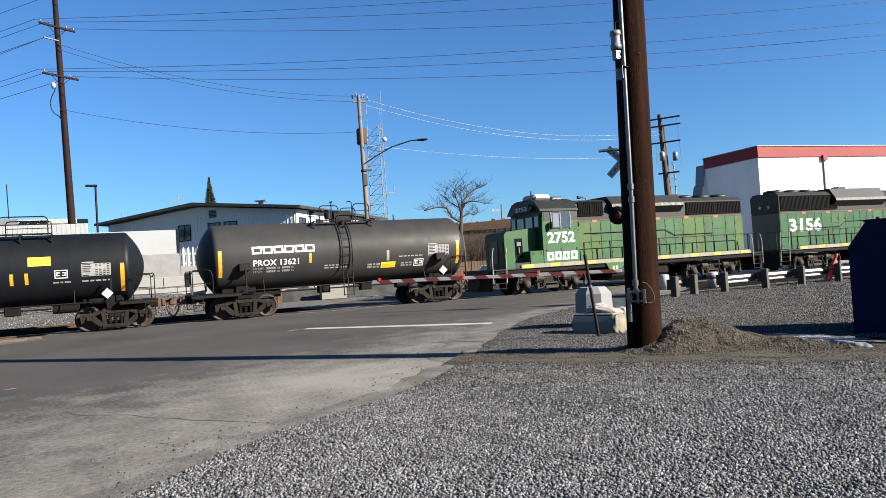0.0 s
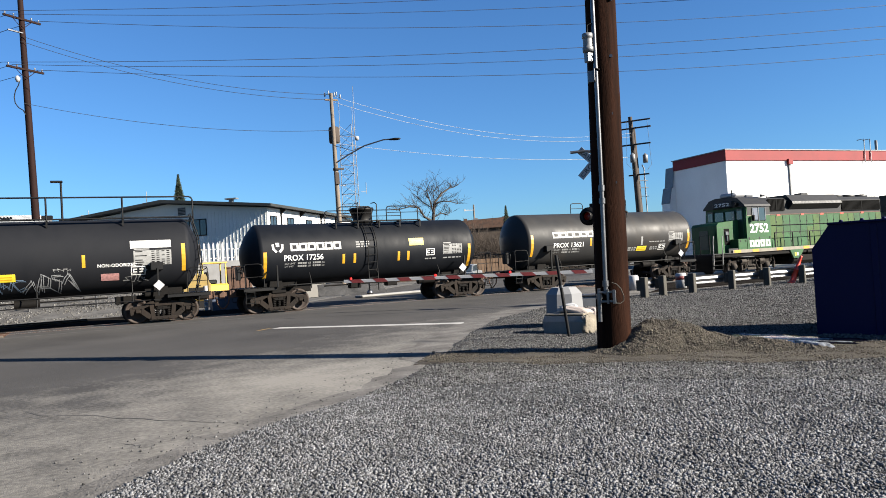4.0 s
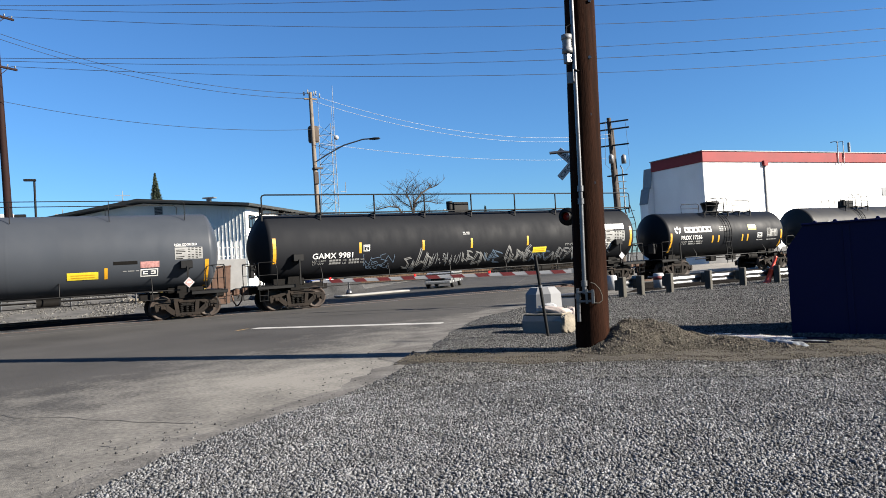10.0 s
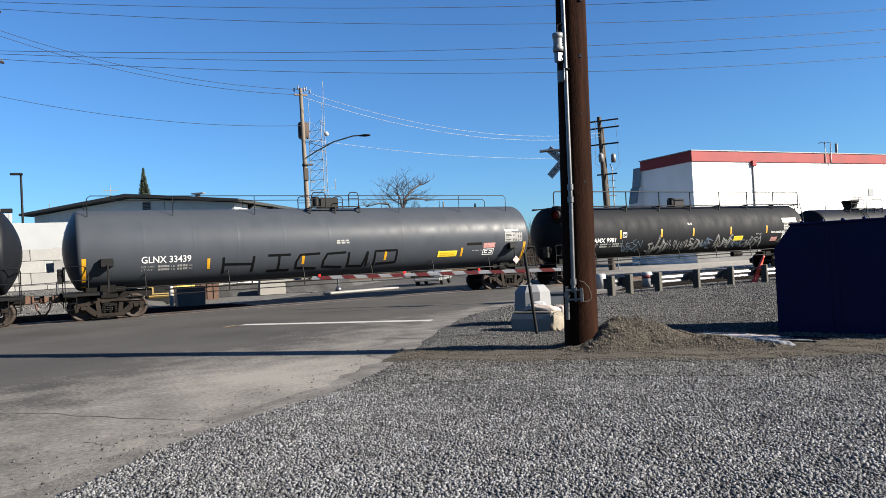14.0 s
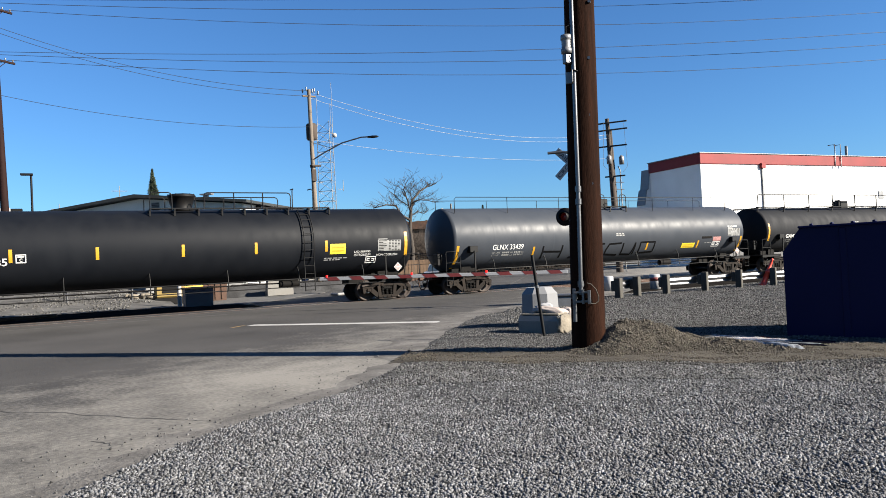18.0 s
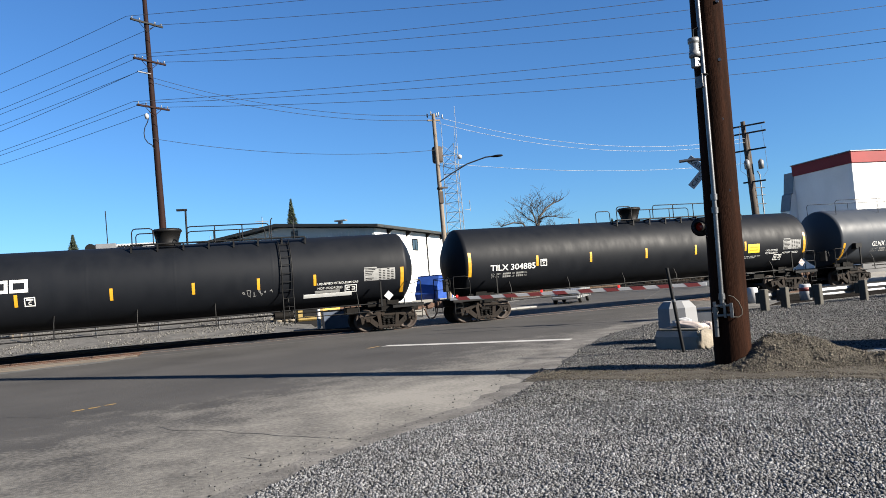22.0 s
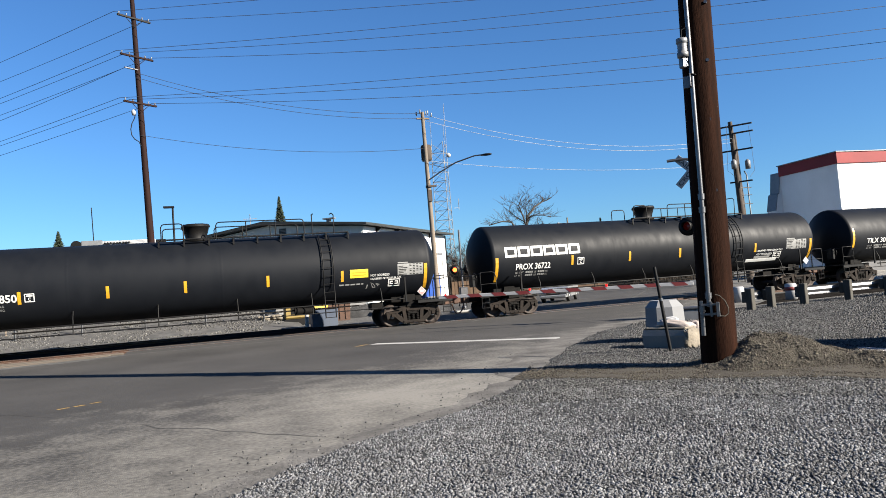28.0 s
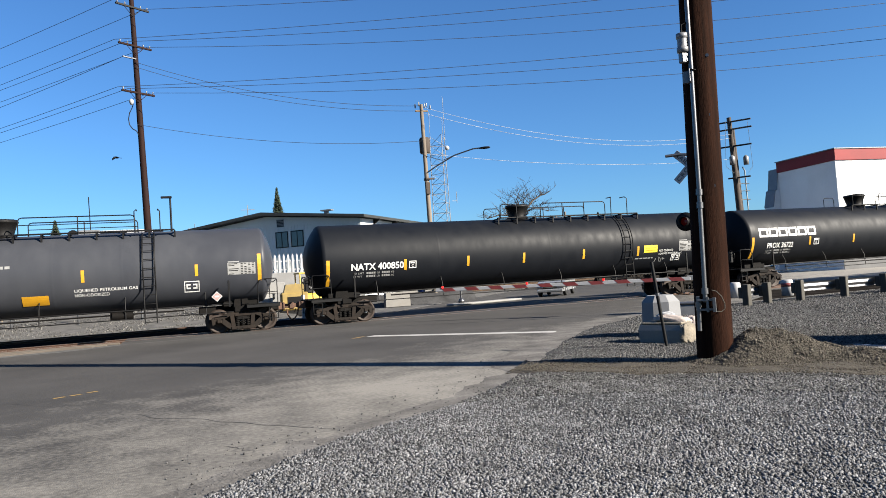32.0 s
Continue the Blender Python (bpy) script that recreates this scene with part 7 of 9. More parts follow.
for z0, z1, s in ((16.6, 13.35, 0.8), (16.28, 13.0, 0.8), (12.57, 10.95, 0.6)):
    wire((-3.82, 48.75, z0), (14.26, 46.2, z1), s, 0.014)
for z0, z1, s in ((13.3, 11.6, 1.3), (12.9, 11.3, 1.3), (10.1, 9.6, 0.6)):
    wire((14.2, 46.2, z0), (40.4, 47.2, z1), s, 0.013, BRIGHTWIRE, "bright sagging aluminium wire", "bright wires")

# lattice mast far off
mast = thing("lattice_mast", "slender grey steel lattice radio mast far off", "radio mast", pose(28.3, 85.3, 0))
legs = [(0.0, -0.75), (0.65, 0.38), (-0.65, 0.38)]
W = lambda z: 1.9 - 0.4 * z / 19.5
for a in legs:
    part("mast_leg", handrail(Geo(), [(a[0] * W(0), a[1] * W(0), 0), (a[0] * W(19.5), a[1] * W(19.5), 19.5)], 0.045), GREYSTEEL, mast)
g = Geo()
for k in range(16):
    z = 19.5 * k / 16
    z2 = z + 19.5 / 16
    for i in range(3):
        a, b = legs[i], legs[(i + 1) % 3]
        handrail(g, [(a[0] * W(z), a[1] * W(z), z), (b[0] * W(z2), b[1] * W(z2), z2)], 0.025)
        handrail(g, [(a[0] * W(z), a[1] * W(z), z), (b[0] * W(z), b[1] * W(z), z)], 0.025)
part("lattice", g, GREYSTEEL, mast, kind="stuff")
part("dish", Geo().lathe([(-0.2, 0.0), (-0.15, 0.2), (0.0, 0.3), (0.05, 0.3)], 16, "y", m=Matrix.Translation((0.75, -0.9, 17.8))), SIGNWHITE, mast, "white dish aerial")
for x, h in ((0.95, 24.6), (-1.0, 22.6), (0.7, 22.0)):
    part("whip_aerial", Geo().cyl((x, 0.3, 19.0), (x, 0.3, h), 0.028, n=6), GREYSTEEL, mast)
part("side_aerials", Geo().box(-1.5, -0.7, -0.03, 0.03, 12.0, 12.06).box(1.2, 1.9, -0.03, 0.03, 11.2, 11.26).cyl((1.9, 0, 11.0), (1.9, 0, 12.4), 0.04, n=6), GREYSTEEL, mast)
small = pole("lot_lamp", -2.1, 48.4, -0.1, 7.85, 0.075, 0.06, BLACKSTEEL, "thin dark lot lamp with a flat head", "lamp post")
part("lamp_head", Geo().box(-0.55, 0.1, -0.15, 0.15, 7.78, 7.9, 0.02), BLACKSTEEL, small)

# crossing signal with gate
sig = thing("crossing_signal", "railroad crossing signal mast with crossbuck and lowered striped gate", "crossing signal", pose(14.82, 19.0, 0))
part("mast", Geo().cyl((0, 0, 0), (0, 0, 5.1), 0.06, n=14).lathe([(0, 0.2), (0.08, 0.2), (0.3, 0.09), (0.35, 0.06)], 14, "z"), GALV, sig, "galvanised signal mast")
face = Matrix.Rotation(radians(-52), 4, "Z")  # sign faces the road
for k, (body, s) in enumerate((("RAILROAD", 1), ("CROSSING", -1))):
    m = face @ Matrix.Translation((-0.14, -0.1 - 0.02 * k, 4.62)) @ Matrix.Rotation(radians(45 * s), 4, "Y")
    blade = part("crossbuck_blade", Geo().box(-0.66, 0.66, -0.005, 0.005, -0.12, 0.12, 0.004, m=m), SIGNWHITE, sig, "white crossbuck blade with black letters")
    verts, faces = word(body, 0.01)
    part("blade_lettering", Geo().add([m @ Vector((-0.6 + 1.2 * a, -0.0075, -0.065 + 0.13 * b)) for a, b in verts], faces), SIGNBLACK, blade)
plate = part("track_plate", Geo().box(-0.23, 0.23, -0.005, 0.005, 3.6, 3.88, 0.01, m=face @ Matrix.Translation((0, -0.09, 0))), SIGNWHITE, sig)
part("plate_print", Geo().box(-0.15, 0.15, -0.008, -0.006, 3.66, 3.72, m=face @ Matrix.Translation((0, -0.09, 0))).box(-0.04, 0.04, -0.008, -0.006, 3.74, 3.84, m=face @ Matrix.Translation((0, -0.09, 0))), SIGNBLACK, plate)
part("light_bar", Geo().cyl(face @ Vector((-0.75, 0, 2.86)), face @ Vector((0.75, 0, 2.86)), 0.035, n=10), BLACKSTEEL, sig)
for s in (-0.42, 0.42):
    m = face @ Matrix.Translation((s, -0.16, 2.86))
    hood = part("signal_lamp", Geo().lathe([(0.05, 0.1), (0.04, 0.3), (0.0, 0.3), (0.0, 0.13)], 28, "y", m=m).lathe([(0.02, 0.15), (-0.3, 0.155), (-0.3, 0.145), (0.0, 0.14)], 20, "y", m=m), BLACKSTEEL, sig, "round black signal lamp with a hood")
    part("lamp_lens", Geo().lathe([(-0.03, 0.135), (-0.05, 0.1), (-0.06, 0.0)], 20, "y", m=m), LENSRED, hood, "dark red lens")
part("overhead_arm", Geo().tube([(0, 0, 4.95), (-0.35, 0.3, 5.02), (-0.75, 0.5, 5.0)], 0.05, 8), GALV, sig)
part("gate_mechanism", Geo().box(-0.28, 0.28, -0.25, 0.25, 0.85, 1.5, 0.04), GALV, sig, "grey gate motor box")
A0, A1 = Vector((14.2 - 14.82, 18.9 - 19.0, 1.06)), Vector((7.3 - 14.82, 23.4 - 19.0, 1.18))
ad = (A1 - A0).normalized()
m = Matrix.Translation(A0) @ Matrix.Rotation(math.atan2(ad.y, ad.x), 4, "Z") @ Matrix.Rotation(-math.asin(ad.z), 4, "Y")
LG = (A1 - A0).length
arm = part("gate_arm", Geo().box(0, LG, -0.02, 0.02, -0.05, 0.06, 0.008, m=m), SIGNWHITE, sig, "white and red striped crossing gate arm")
g = Geo()
k = 0.15
while k < LG - 0.3:
    v = [(k, y, -0.052) for y in (-0.023, 0.023)] + [(k + 0.4, y, -0.052) for y in (-0.023, 0.023)] + [(k + 0.52, y, 0.062) for y in (-0.023, 0.023)] + [(k + 0.12, y, 0.062) for y in (-0.023, 0.023)]
    part("arm_stripe", Geo().add(v, [(0, 2, 4, 6), (1, 7, 5, 3), (0, 1, 3, 2), (2, 3, 5, 4), (4, 5, 7, 6), (6, 7, 1, 0)], m=m), ARMRED, arm, "red slanted stripe")
    k += 0.82
for k in (LG - 0.25, LG * 0.62, LG * 0.32):
    part("arm_lamp", Geo().cyl(m @ Vector((k, 0, 0.05)), m @ Vector((k, 0, 0.13)), 0.038, n=10), TINYRED, arm, "small red arm lamp")
part("counterweight", Geo().box(-1.0, 0.1, -0.12, -0.06, -0.06, 0.1, 0.01, m=m).box(-1.08, -0.7, -0.16, -0.02, -0.2, 0.18, 0.03, m=m), GREYSTEEL, sig)

# ---- lot: blocks, marker, cone, guard rail, blue box ----
def lump(rx, ry, rz, seed, n=14):
    """A rounded, crumbly lump."""
    g = Geo()
    for a in range(n + 1):
        for b in range(n * 2):
            t, f = math.pi * a / n, math.pi * b / n
            v = Vector((math.sin(t) * math.cos(f), math.sin(t) * math.sin(f), math.cos(t)))
            k = 1 + 0.3 * noise.noise(v * 2.2 + Vector((seed, 0, 0))) + 0.13 * noise.noise(v * 6 + Vector((seed, 1, 0)))
            v = Vector([math.copysign(abs(c) ** 0.7, c) for c in v]) * k
            g.v.append((v.x * rx, v.y * ry, max(0.0, rz + v.z * rz)))
    m = n * 2
    g.f = [(a * m + b, a * m + (b + 1) % m, (a + 1) * m + (b + 1) % m, (a + 1) * m + b) for a in range(n) for b in range(m)]
    g.s = [True] * len(g.f)
    return g


lower = thing("concrete_block", "grey concrete block with crumbly mortar lying on the gravel", "concrete block", pose(8.5, 12.22, 0, 0, 0, -62))
part("block", Geo().prism([(-0.24, 0.0), (-0.26, 0.28), (-0.2, 0.38), (0.26, 0.4), (0.3, 0.0)], -0.46, 0.44, m=Matrix.Rotation(radians(90), 4, "Z")), CONCRETE, lower)
part("mortar_cake", Geo().box(-0.42, 0.44, -0.18, 0.26, 0.385, 0.43, 0.02), MORTAR, lower, "crumbly mortar on the block")
part("mortar_end", lump(0.09, 0.27, 0.2, 3.0), MORTAR, lower, "tan mortar lump at the block's end", pose(0.46, 0.0, 0.0))
part("wrapped_bag", lump(0.2, 0.22, 0.25, 7.0), PINKBAG, lower, "pinkish white paper bag of mortar", pose(0.36, 0.42, 0.0))
part("paper_wrap", lump(0.34, 0.2, 0.07, 9.0), PINKBAG, lower, "torn pale paper on the block", pose(0.1, 0.12, 0.4, 0, 6, 10))
part("paper_fold", lump(0.16, 0.1, 0.09, 15.0), SIGNWHITE, lower, "white folded paper scrap", pose(-0.05, 0.2, 0.43, 8, 0, 30))
upper = thing("concrete_block", "pale grey octagonal concrete footing with chamfered top", "concrete block", pose(9.28, 13.44, 0.0, 0, 0, -34))
g = Geo()
for z, a, c in ((0, 0.42, 0.17), (0.76, 0.39, 0.16), (0.9, 0.27, 0.11)):
    g.v += [(x, y, z) for x, y in ((-c, -a), (c, -a), (a, -c), (a, c), (c, a), (-c, a), (-a, c), (-a, -c))]
g.f = [(r * 8 + i, r * 8 + (i + 1) % 8, r * 8 + 8 + (i + 1) % 8, r * 8 + 8 + i) for r in range(2) for i in range(8)] + [tuple(range(16, 24)), tuple(range(8))[::-1]]
g.s = [False] * len(g.f)
part("footing", g, PALECONCRETE, upper)
box = thing("utility_box", "low pale blue-grey metal box behind the blocks", "utility box", pose(13.6, 17.9, 0, 0, 0, -34))
part("body", Geo().box(-0.75, 0.75, -0.3, 0.3, 0, 0.34, 0.03), GREYSTEEL, box)
part("lid", Geo().box(-0.78, 0.78, -0.33, 0.33, 0.34, 0.4, 0.02), GALV, box)
mk = thing("marker_post", "leaning thin black marker post in the gravel", "marker post", pose(8.02, 11.5, 0.0))
part("post", Geo().tube([(0, 0, -0.1), (-0.14, 0.1, 1.62)], 0.032, 8), BLACKSTEEL, mk)
part("collar", Geo().cyl((-0.085, 0.06, 0.98), (-0.09, 0.063, 1.03), 0.04, n=8), GALV, mk)
rail_t = thing("guard_rail", "galvanised W-beam guard rail on short timber posts", "guard rail", kind="structure")
GP = [(16.45, 19.1), (17.55, 19.42), (18.9, 19.4), (20.85, 19.42), (22.65, 19.4), (24.45, 19.3), (26.4, 19.15), (28.3, 19.05), (30.2, 18.95), (32.1, 18.85), (34.0, 18.75)]
for x, y in GP:
    part("post", Geo().box(-0.1, 0.1, -0.11, 0.11, -0.2, 0.71, 0.015), POSTWOOD, rail_t, "grey weathered post", pose(x, y, 0.02, 0, 0, 22 + random.uniform(-5, 5)))
    part("spacer", Geo().box(-0.08, 0.08, 0.12, 0.28, 0.26, 0.62, 0.01), POSTWOOD, rail_t, at=pose(x, y, 0.02, 0, 0, 8))
prof = [(0.0, 0.3), (0.05, 0.34), (0.05, 0.39), (0.0, 0.44), (0.0, 0.48), (0.05, 0.52), (0.05, 0.57), (0.0, 0.61)]
for (xa, ya), (xb, yb) in zip(GP, GP[1:]):
    if xb == 18.9:  # no beam here: the rail begins again at the next post
        continue
    v = [(x, y + 0.29 + o, z + 0.02) for x, y in ((xa - 0.05, ya), (xb + 0.05, yb)) for o, z in prof]
    v += [(x, y + 0.283 + o, z + 0.02) for x, y in ((xa - 0.05, ya), (xb + 0.05, yb)) for o, z in prof]
    f = [(i, i + 1, 9 + i, 8 + i) for i in range(7)] + [(16 + i, 24 + i, 25 + i, 17 + i) for i in range(7)]
    part("beam", Geo().add(v, f, True), GALV, rail_t, "galvanised W-beam")
cone = thing("traffic_cone", "slim orange traffic cone leaning on the guard rail", "traffic cone", pose(24.2, 19.6, 0.02, 16, 13, 0))
part("cone", Geo().lathe([(0, 0.17), (0.03, 0.17), (0.04, 0.12), (0.55, 0.085), (0.56, 0.1), (0.6, 0.1), (0.61, 0.08), (1.05, 0.05), (1.12, 0.055), (1.15, 0.0)], 18, "z"), ORANGE, cone)
for x, y, band in ((20.2, 24.1, False), (21.6, 22.8, True)):
    b = thing("barrel_post", "white round bollard by the road", "bollard", pose(x, y, 0), "white bollards")
    part("body", Geo().lathe([(0, 0.22), (0.58, 0.22), (0.63, 0.18), (0.63, 0.0)], 20, "z"), SIGNWHITE, b)
    if band:
        part("band", Geo().lathe([(0.36, 0.224), (0.5, 0.224)], 20, "z"), ARMRED, b, "red band")
blue = thing("blue_container", "dark blue steel container with sloped front edge on the lot", "container", pose(10.62, 8.17, 0))
bd = Matrix.Rotation(radians(-64), 4, "Z")
part("body", Geo().prism([(0, 0.02), (0, 1.46), (0.27, 1.84), (3.2, 1.84), (3.2, 0.02)], 0, 1.9, m=bd), BLUEBOX, blue)
for x in (0.9, 1.8, 2.7):
    part("rib", Geo().box(x - 0.05, x + 0.05, -0.02, 0.0, 0.05, 1.82, 0.008, m=bd), BLUEBOX, blue)
part("lid", Geo().box(0.25, 3.25, -0.04, 1.94, 1.84, 1.88, 0.01, m=bd), BLUEBOX, blue)
for k in range(10):
    part("lid_bolt", Geo().lathe([(1.875, 0.03), (1.905, 0.03), (1.915, 0.0)], 8, "z", m=bd @ Matrix.Translation((0.45 + 0.3 * k, 0.02, 0))), BLUEBOX, blue)


# ---- beyond the railway ----
def quad_building(name, label, cat, corner, du, dv, w, d, h, material):
    """A plain block with thick walls: corner, unit ways along its two sides."""
    b = thing(name, label, cat)
    m = Matrix(((du[0], dv[0], 0, corner[0]), (du[1], dv[1], 0, corner[1]), (0, 0, 1, 0), (0, 0, 0, 1)))
    return b, m


# pale grey office with a shallow gable
off_, om = quad_building("office_building", "pale grey two-storey building with a dark shallow gable roof", "building", (11.2, 54.0), (-0.79, 0.613), (0.613, 0.79), 16.7, 18.6, 6.6, GREYWALL)
WID, LEN = 16.7, 18.6
g = Geo().prism([(0, -0.1), (0, 6.6), (WID / 2, 7.45), (WID, 6.6), (WID, -0.1)], 0, 0.3, m=om)
part("gable_wall", g, GREYWALL, off_)
part("side_wall", Geo().box(0, 0.3, 0.3, LEN, -0.1, 6.6, m=om), WHITEWALL, off_, "white side wall")
part("far_side_wall", Geo().box(WID - 0.3, WID, 0.3, LEN, -0.1, 6.6, m=om), GREYWALL, off_)
part("rear_wall", Geo().box(0.3, WID - 0.3, LEN - 0.3, LEN, -0.1, 6.6, m=om), GREYWALL, off_)
roof = part("roof", Geo().prism([(-0.7, 6.62), (-0.7, 6.8), (WID / 2, 7.75), (WID + 0.7, 6.8), (WID + 0.7, 6.62), (WID / 2, 7.5)], -0.8, LEN + 0.5, m=om), ROOFDARK, off_, "dark roof with a deep fascia")
part("roof_vent", Geo().box(5, 5.3, 4, 4.3, 7.0, 7.9, m=om).box(4.6, 5.6, 3.9, 4.4, 7.9, 8.0, m=om), GREYSTEEL, roof)
g = Geo()
for k in range(56):
    x = 0.15 + k * 0.297
    g.box(x, x + 0.02, -0.02, 0.0, 0, 6.55, m=om)
part("siding_battens", g, GREYWALL, off_, kind="stuff")
for x in (5.59, 6.99, 9.65):
    win = part("window", Geo().box(x - 0.5, x + 0.5, -0.03, 0.02, 4.9, 6.05, 0.0, m=om), GLASS, off_)
    part("window_frame", Geo().box(x - 0.57, x - 0.5, -0.05, 0.0, 4.83, 6.12, m=om).box(x + 0.5, x + 0.57, -0.05, 0.0, 4.83, 6.12, m=om).box(x - 0.5, x + 0.5, -0.05, 0.0, 6.05, 6.12, m=om).box(x - 0.5, x + 0.5, -0.05, 0.0, 4.83, 4.9, m=om).box(x - 0.03, x + 0.03, -0.045, -0.03, 4.9, 6.05, m=om), BLACKSTEEL, win)
vent = part("gable_vent", Geo().box(6.75, 7.4, -0.04, 0.0, 6.5, 7.1, m=om), GREYSTEEL, off_)
g = Geo()
for k in range(5):
    g.box(6.78, 7.37, -0.06, -0.04, 6.53 + 0.11 * k, 6.58 + 0.11 * k, m=om)
part("vent_slats", g, BLACKSTEEL, vent, kind="stuff")
for v0, v1 in ((0.5, 1.45), (3.5, 4.6), (7.2, 8.3)):
    sw = part("side_window", Geo().box(-0.03, 0.0, v0, v1, 5.1, 5.95, m=om), GLASS, off_)
    part("window_frame", Geo().box(-0.06, 0.0, v0 - 0.07, v0, 5.03, 6.02, m=om).box(-0.06, 0.0, v1, v1 + 0.07, 5.03, 6.02, m=om).box(-0.06, 0.0, v0, v1, 5.95, 6.02, m=om).box(-0.06, 0.0, v0, v1, 5.03, 5.1, m=om).box(-0.05, -0.03, (v0 + v1) / 2 - 0.03, (v0 + v1) / 2 + 0.03, 5.1, 5.95, m=om), BLACKSTEEL, sw)
door = part("garage_door", Geo().box(-0.04, 0.0, 15.3, 17.0, 0, 4.6, m=om), WHITEWALL, off_, "tall white roller door")
part("door_frame", Geo().box(-0.06, 0.0, 15.1, 15.3, 0, 4.8, m=om).box(-0.06, 0.0, 17.0, 17.2, 0, 4.8, m=om).box(-0.06, 0.0, 15.3, 17.0, 4.6, 4.8, m=om), GREYSTEEL, door)
for v in (2.3, 10.4, LEN - 0.2):
    part("downpipe", Geo().box(-0.1, -0.02, v - 0.06, v + 0.06, 0, 6.5, m=om), BLACKSTEEL, off_)
for v in (2.3, 6.0, 10.4, 14.0):
    part("eave_bracket", Geo().prism([(-0.6, 6.6), (-0.02, 6.6), (-0.02, 6.15)], v - 0.06, v + 0.06, m=om), BLACKSTEEL, off_)

# white low wall and stacked block wall in front of it
ww = tagged(part("white_yard_wall", Geo().box(-40, 2.35, 48, 48.3, 0, 4.95, 0.02), CORRUGATED, None, "smooth white yard wall"), "", "wall", kind="structure")
part("corrugated_section", Geo().box(-40, -2.6, 47.75, 47.95, 0, 5.5, 0.02), CORRUGATED, ww, "taller white corrugated section")
g = Geo()
for k in range(110):
    g.box(-30 + 0.25 * k, -29.9 + 0.25 * k, 47.738, 47.75, 0.1, 5.48)
part("corrugation_ribs", g, CORRUGATED, ww, kind="stuff")
part("wall_end_post", Geo().box(2.37, 2.5, 47.95, 48.2, 0, 5.0), BLACKSTEEL, ww)
bw = thing("block_wall", "stacked pale concrete block retaining wall", "wall", kind="structure")
blk = Geo().box(-0.755, 0.755, -0.38, 0.38, 0, 0.655, 0.025).mesh("block", BLOCKPALE)
for r in range(5):
    for k in range(16):
        x = -19.3 + 1.53 * k + (0.76 if r % 2 else 0)
        if x < (-0.4 if r > 2 else 4.2):
            part("block", blk, None, bw, at=pose(x, 45.6 + random.uniform(-0.02, 0.02), 0.665 * r, 0, 0, random.uniform(-0.4, 0.4)))
gw = thing("grey_yard_wall", "smooth grey concrete yard wall with a white picket fence on it", "wall", kind="structure")
part("wall", Geo().box(-0.6, 2.4, 46.5, 46.8, 0, 3.4, 0.02).box(2.4, 9.5, 46.5, 46.8, 0, 2.6, 0.02), GREYBLOCK, gw)
q = Geo()
for i in range(25):
    x = 3.8 + 13.2 * i / 24
    up = 1.0 if x < 8.5 else 1.5
    for y, z in ((44.9, -0.04), (45.6, 0.2), (46.3, 0.5), (46.49, 0.5)):
        q.v.append((x, y + 0.15 * noise.noise((x, 2, 2)), z * up + (0.12 * noise.noise((x * 1.7, y, 3)) if z > 0 else 0)))
q.f = [(i * 4 + j, i * 4 + 4 + j, i * 4 + 5 + j, i * 4 + 1 + j) for i in range(24) for j in range(3)]
q.s = [True] * len(q.f)
solo("gravel_strip", q, GRAVEL, "dark gravel heaped against the yard wall", "gravel strip", kind="structure")
pick = thing("picket_fence", "white pointed picket fence on the wall", "fence")
part("fence_rail", Geo().box(2.5, 9.4, 46.6, 46.65, 2.75, 2.82).box(2.5, 9.4, 46.6, 46.65, 3.3, 3.37), SIGNWHITE, pick)
pk = Geo().prism([(-0.06, 2.6), (-0.06, 3.65), (0, 3.8), (0.06, 3.65), (0.06, 2.6)], 46.55, 46.59).mesh("picket", SIGNWHITE)
for k in range(25):
    part("picket", pk, None, pick, at=pose(2.65 + 0.275 * k, 0, 0))

# white warehouse with a red fascia
wh, wm = quad_building("warehouse", "large white warehouse with a red fascia band", "building", (55.0, 51.0), (0.9985, -0.055), (0.055, 0.9985), 70, 30, 11, WHITEWALL)
part("front_wall", Geo().box(0, 75, 0, 0.4, -0.1, 10.0, m=wm), WHITEWALL, wh)
part("side_wall", Geo().box(0, 0.4, 0.4, 7.4, -0.1, 10.0, m=wm), WHITEWALL, wh)
# Invented band that darkens the wall's foot where it shows under the train.
part("plinth", Geo().box(-0.05, 75, -0.06, 0.0, -0.1, 1.25, m=wm), FOOTBAND, wh, "dark grey band added along the wall's foot")
part("rear_wall", Geo().box(0.4, 75, 7.0, 7.4, -0.1, 10.0, m=wm), WHITEWALL, wh)
fas = part("fascia", Geo().box(-0.12, 75, -0.12, 7.5, 10.0, 11.05, 0.02, m=wm), REDBAND, wh, "red painted fascia band")
part("coping", Geo().box(-0.2, 75, -0.2, 7.6, 11.05, 11.13, m=wm), GREYSTEEL, fas)
part("roof", Geo().box(0.4, 75, 0.4, 7.0, 9.7, 9.95, m=wm), ROOFDARK, wh)
pipe = part("downpipe", Geo().box(8.1, 8.3, -0.14, 0.0, 0, 9.6, m=wm), GREYSTEEL, wh)
part("hopper", Geo().box(7.9, 8.5, -0.3, 0.0, 9.6, 10.15, 0.03, m=wm), REDBAND, pipe)
part("roof_ladder", Geo().tube([wm @ Vector((19.0, -0.2, 9.8)), wm @ Vector((19.0, -0.2, 12.3)), wm @ Vector((19.0, 0.6, 12.3))], 0.05, 6).tube([wm @ Vector((19.9, -0.2, 9.8)), wm @ Vector((19.9, -0.2, 12.3)), wm @ Vector((19.9, 0.6, 12.3))], 0.05, 6), GREYSTEEL, wh)
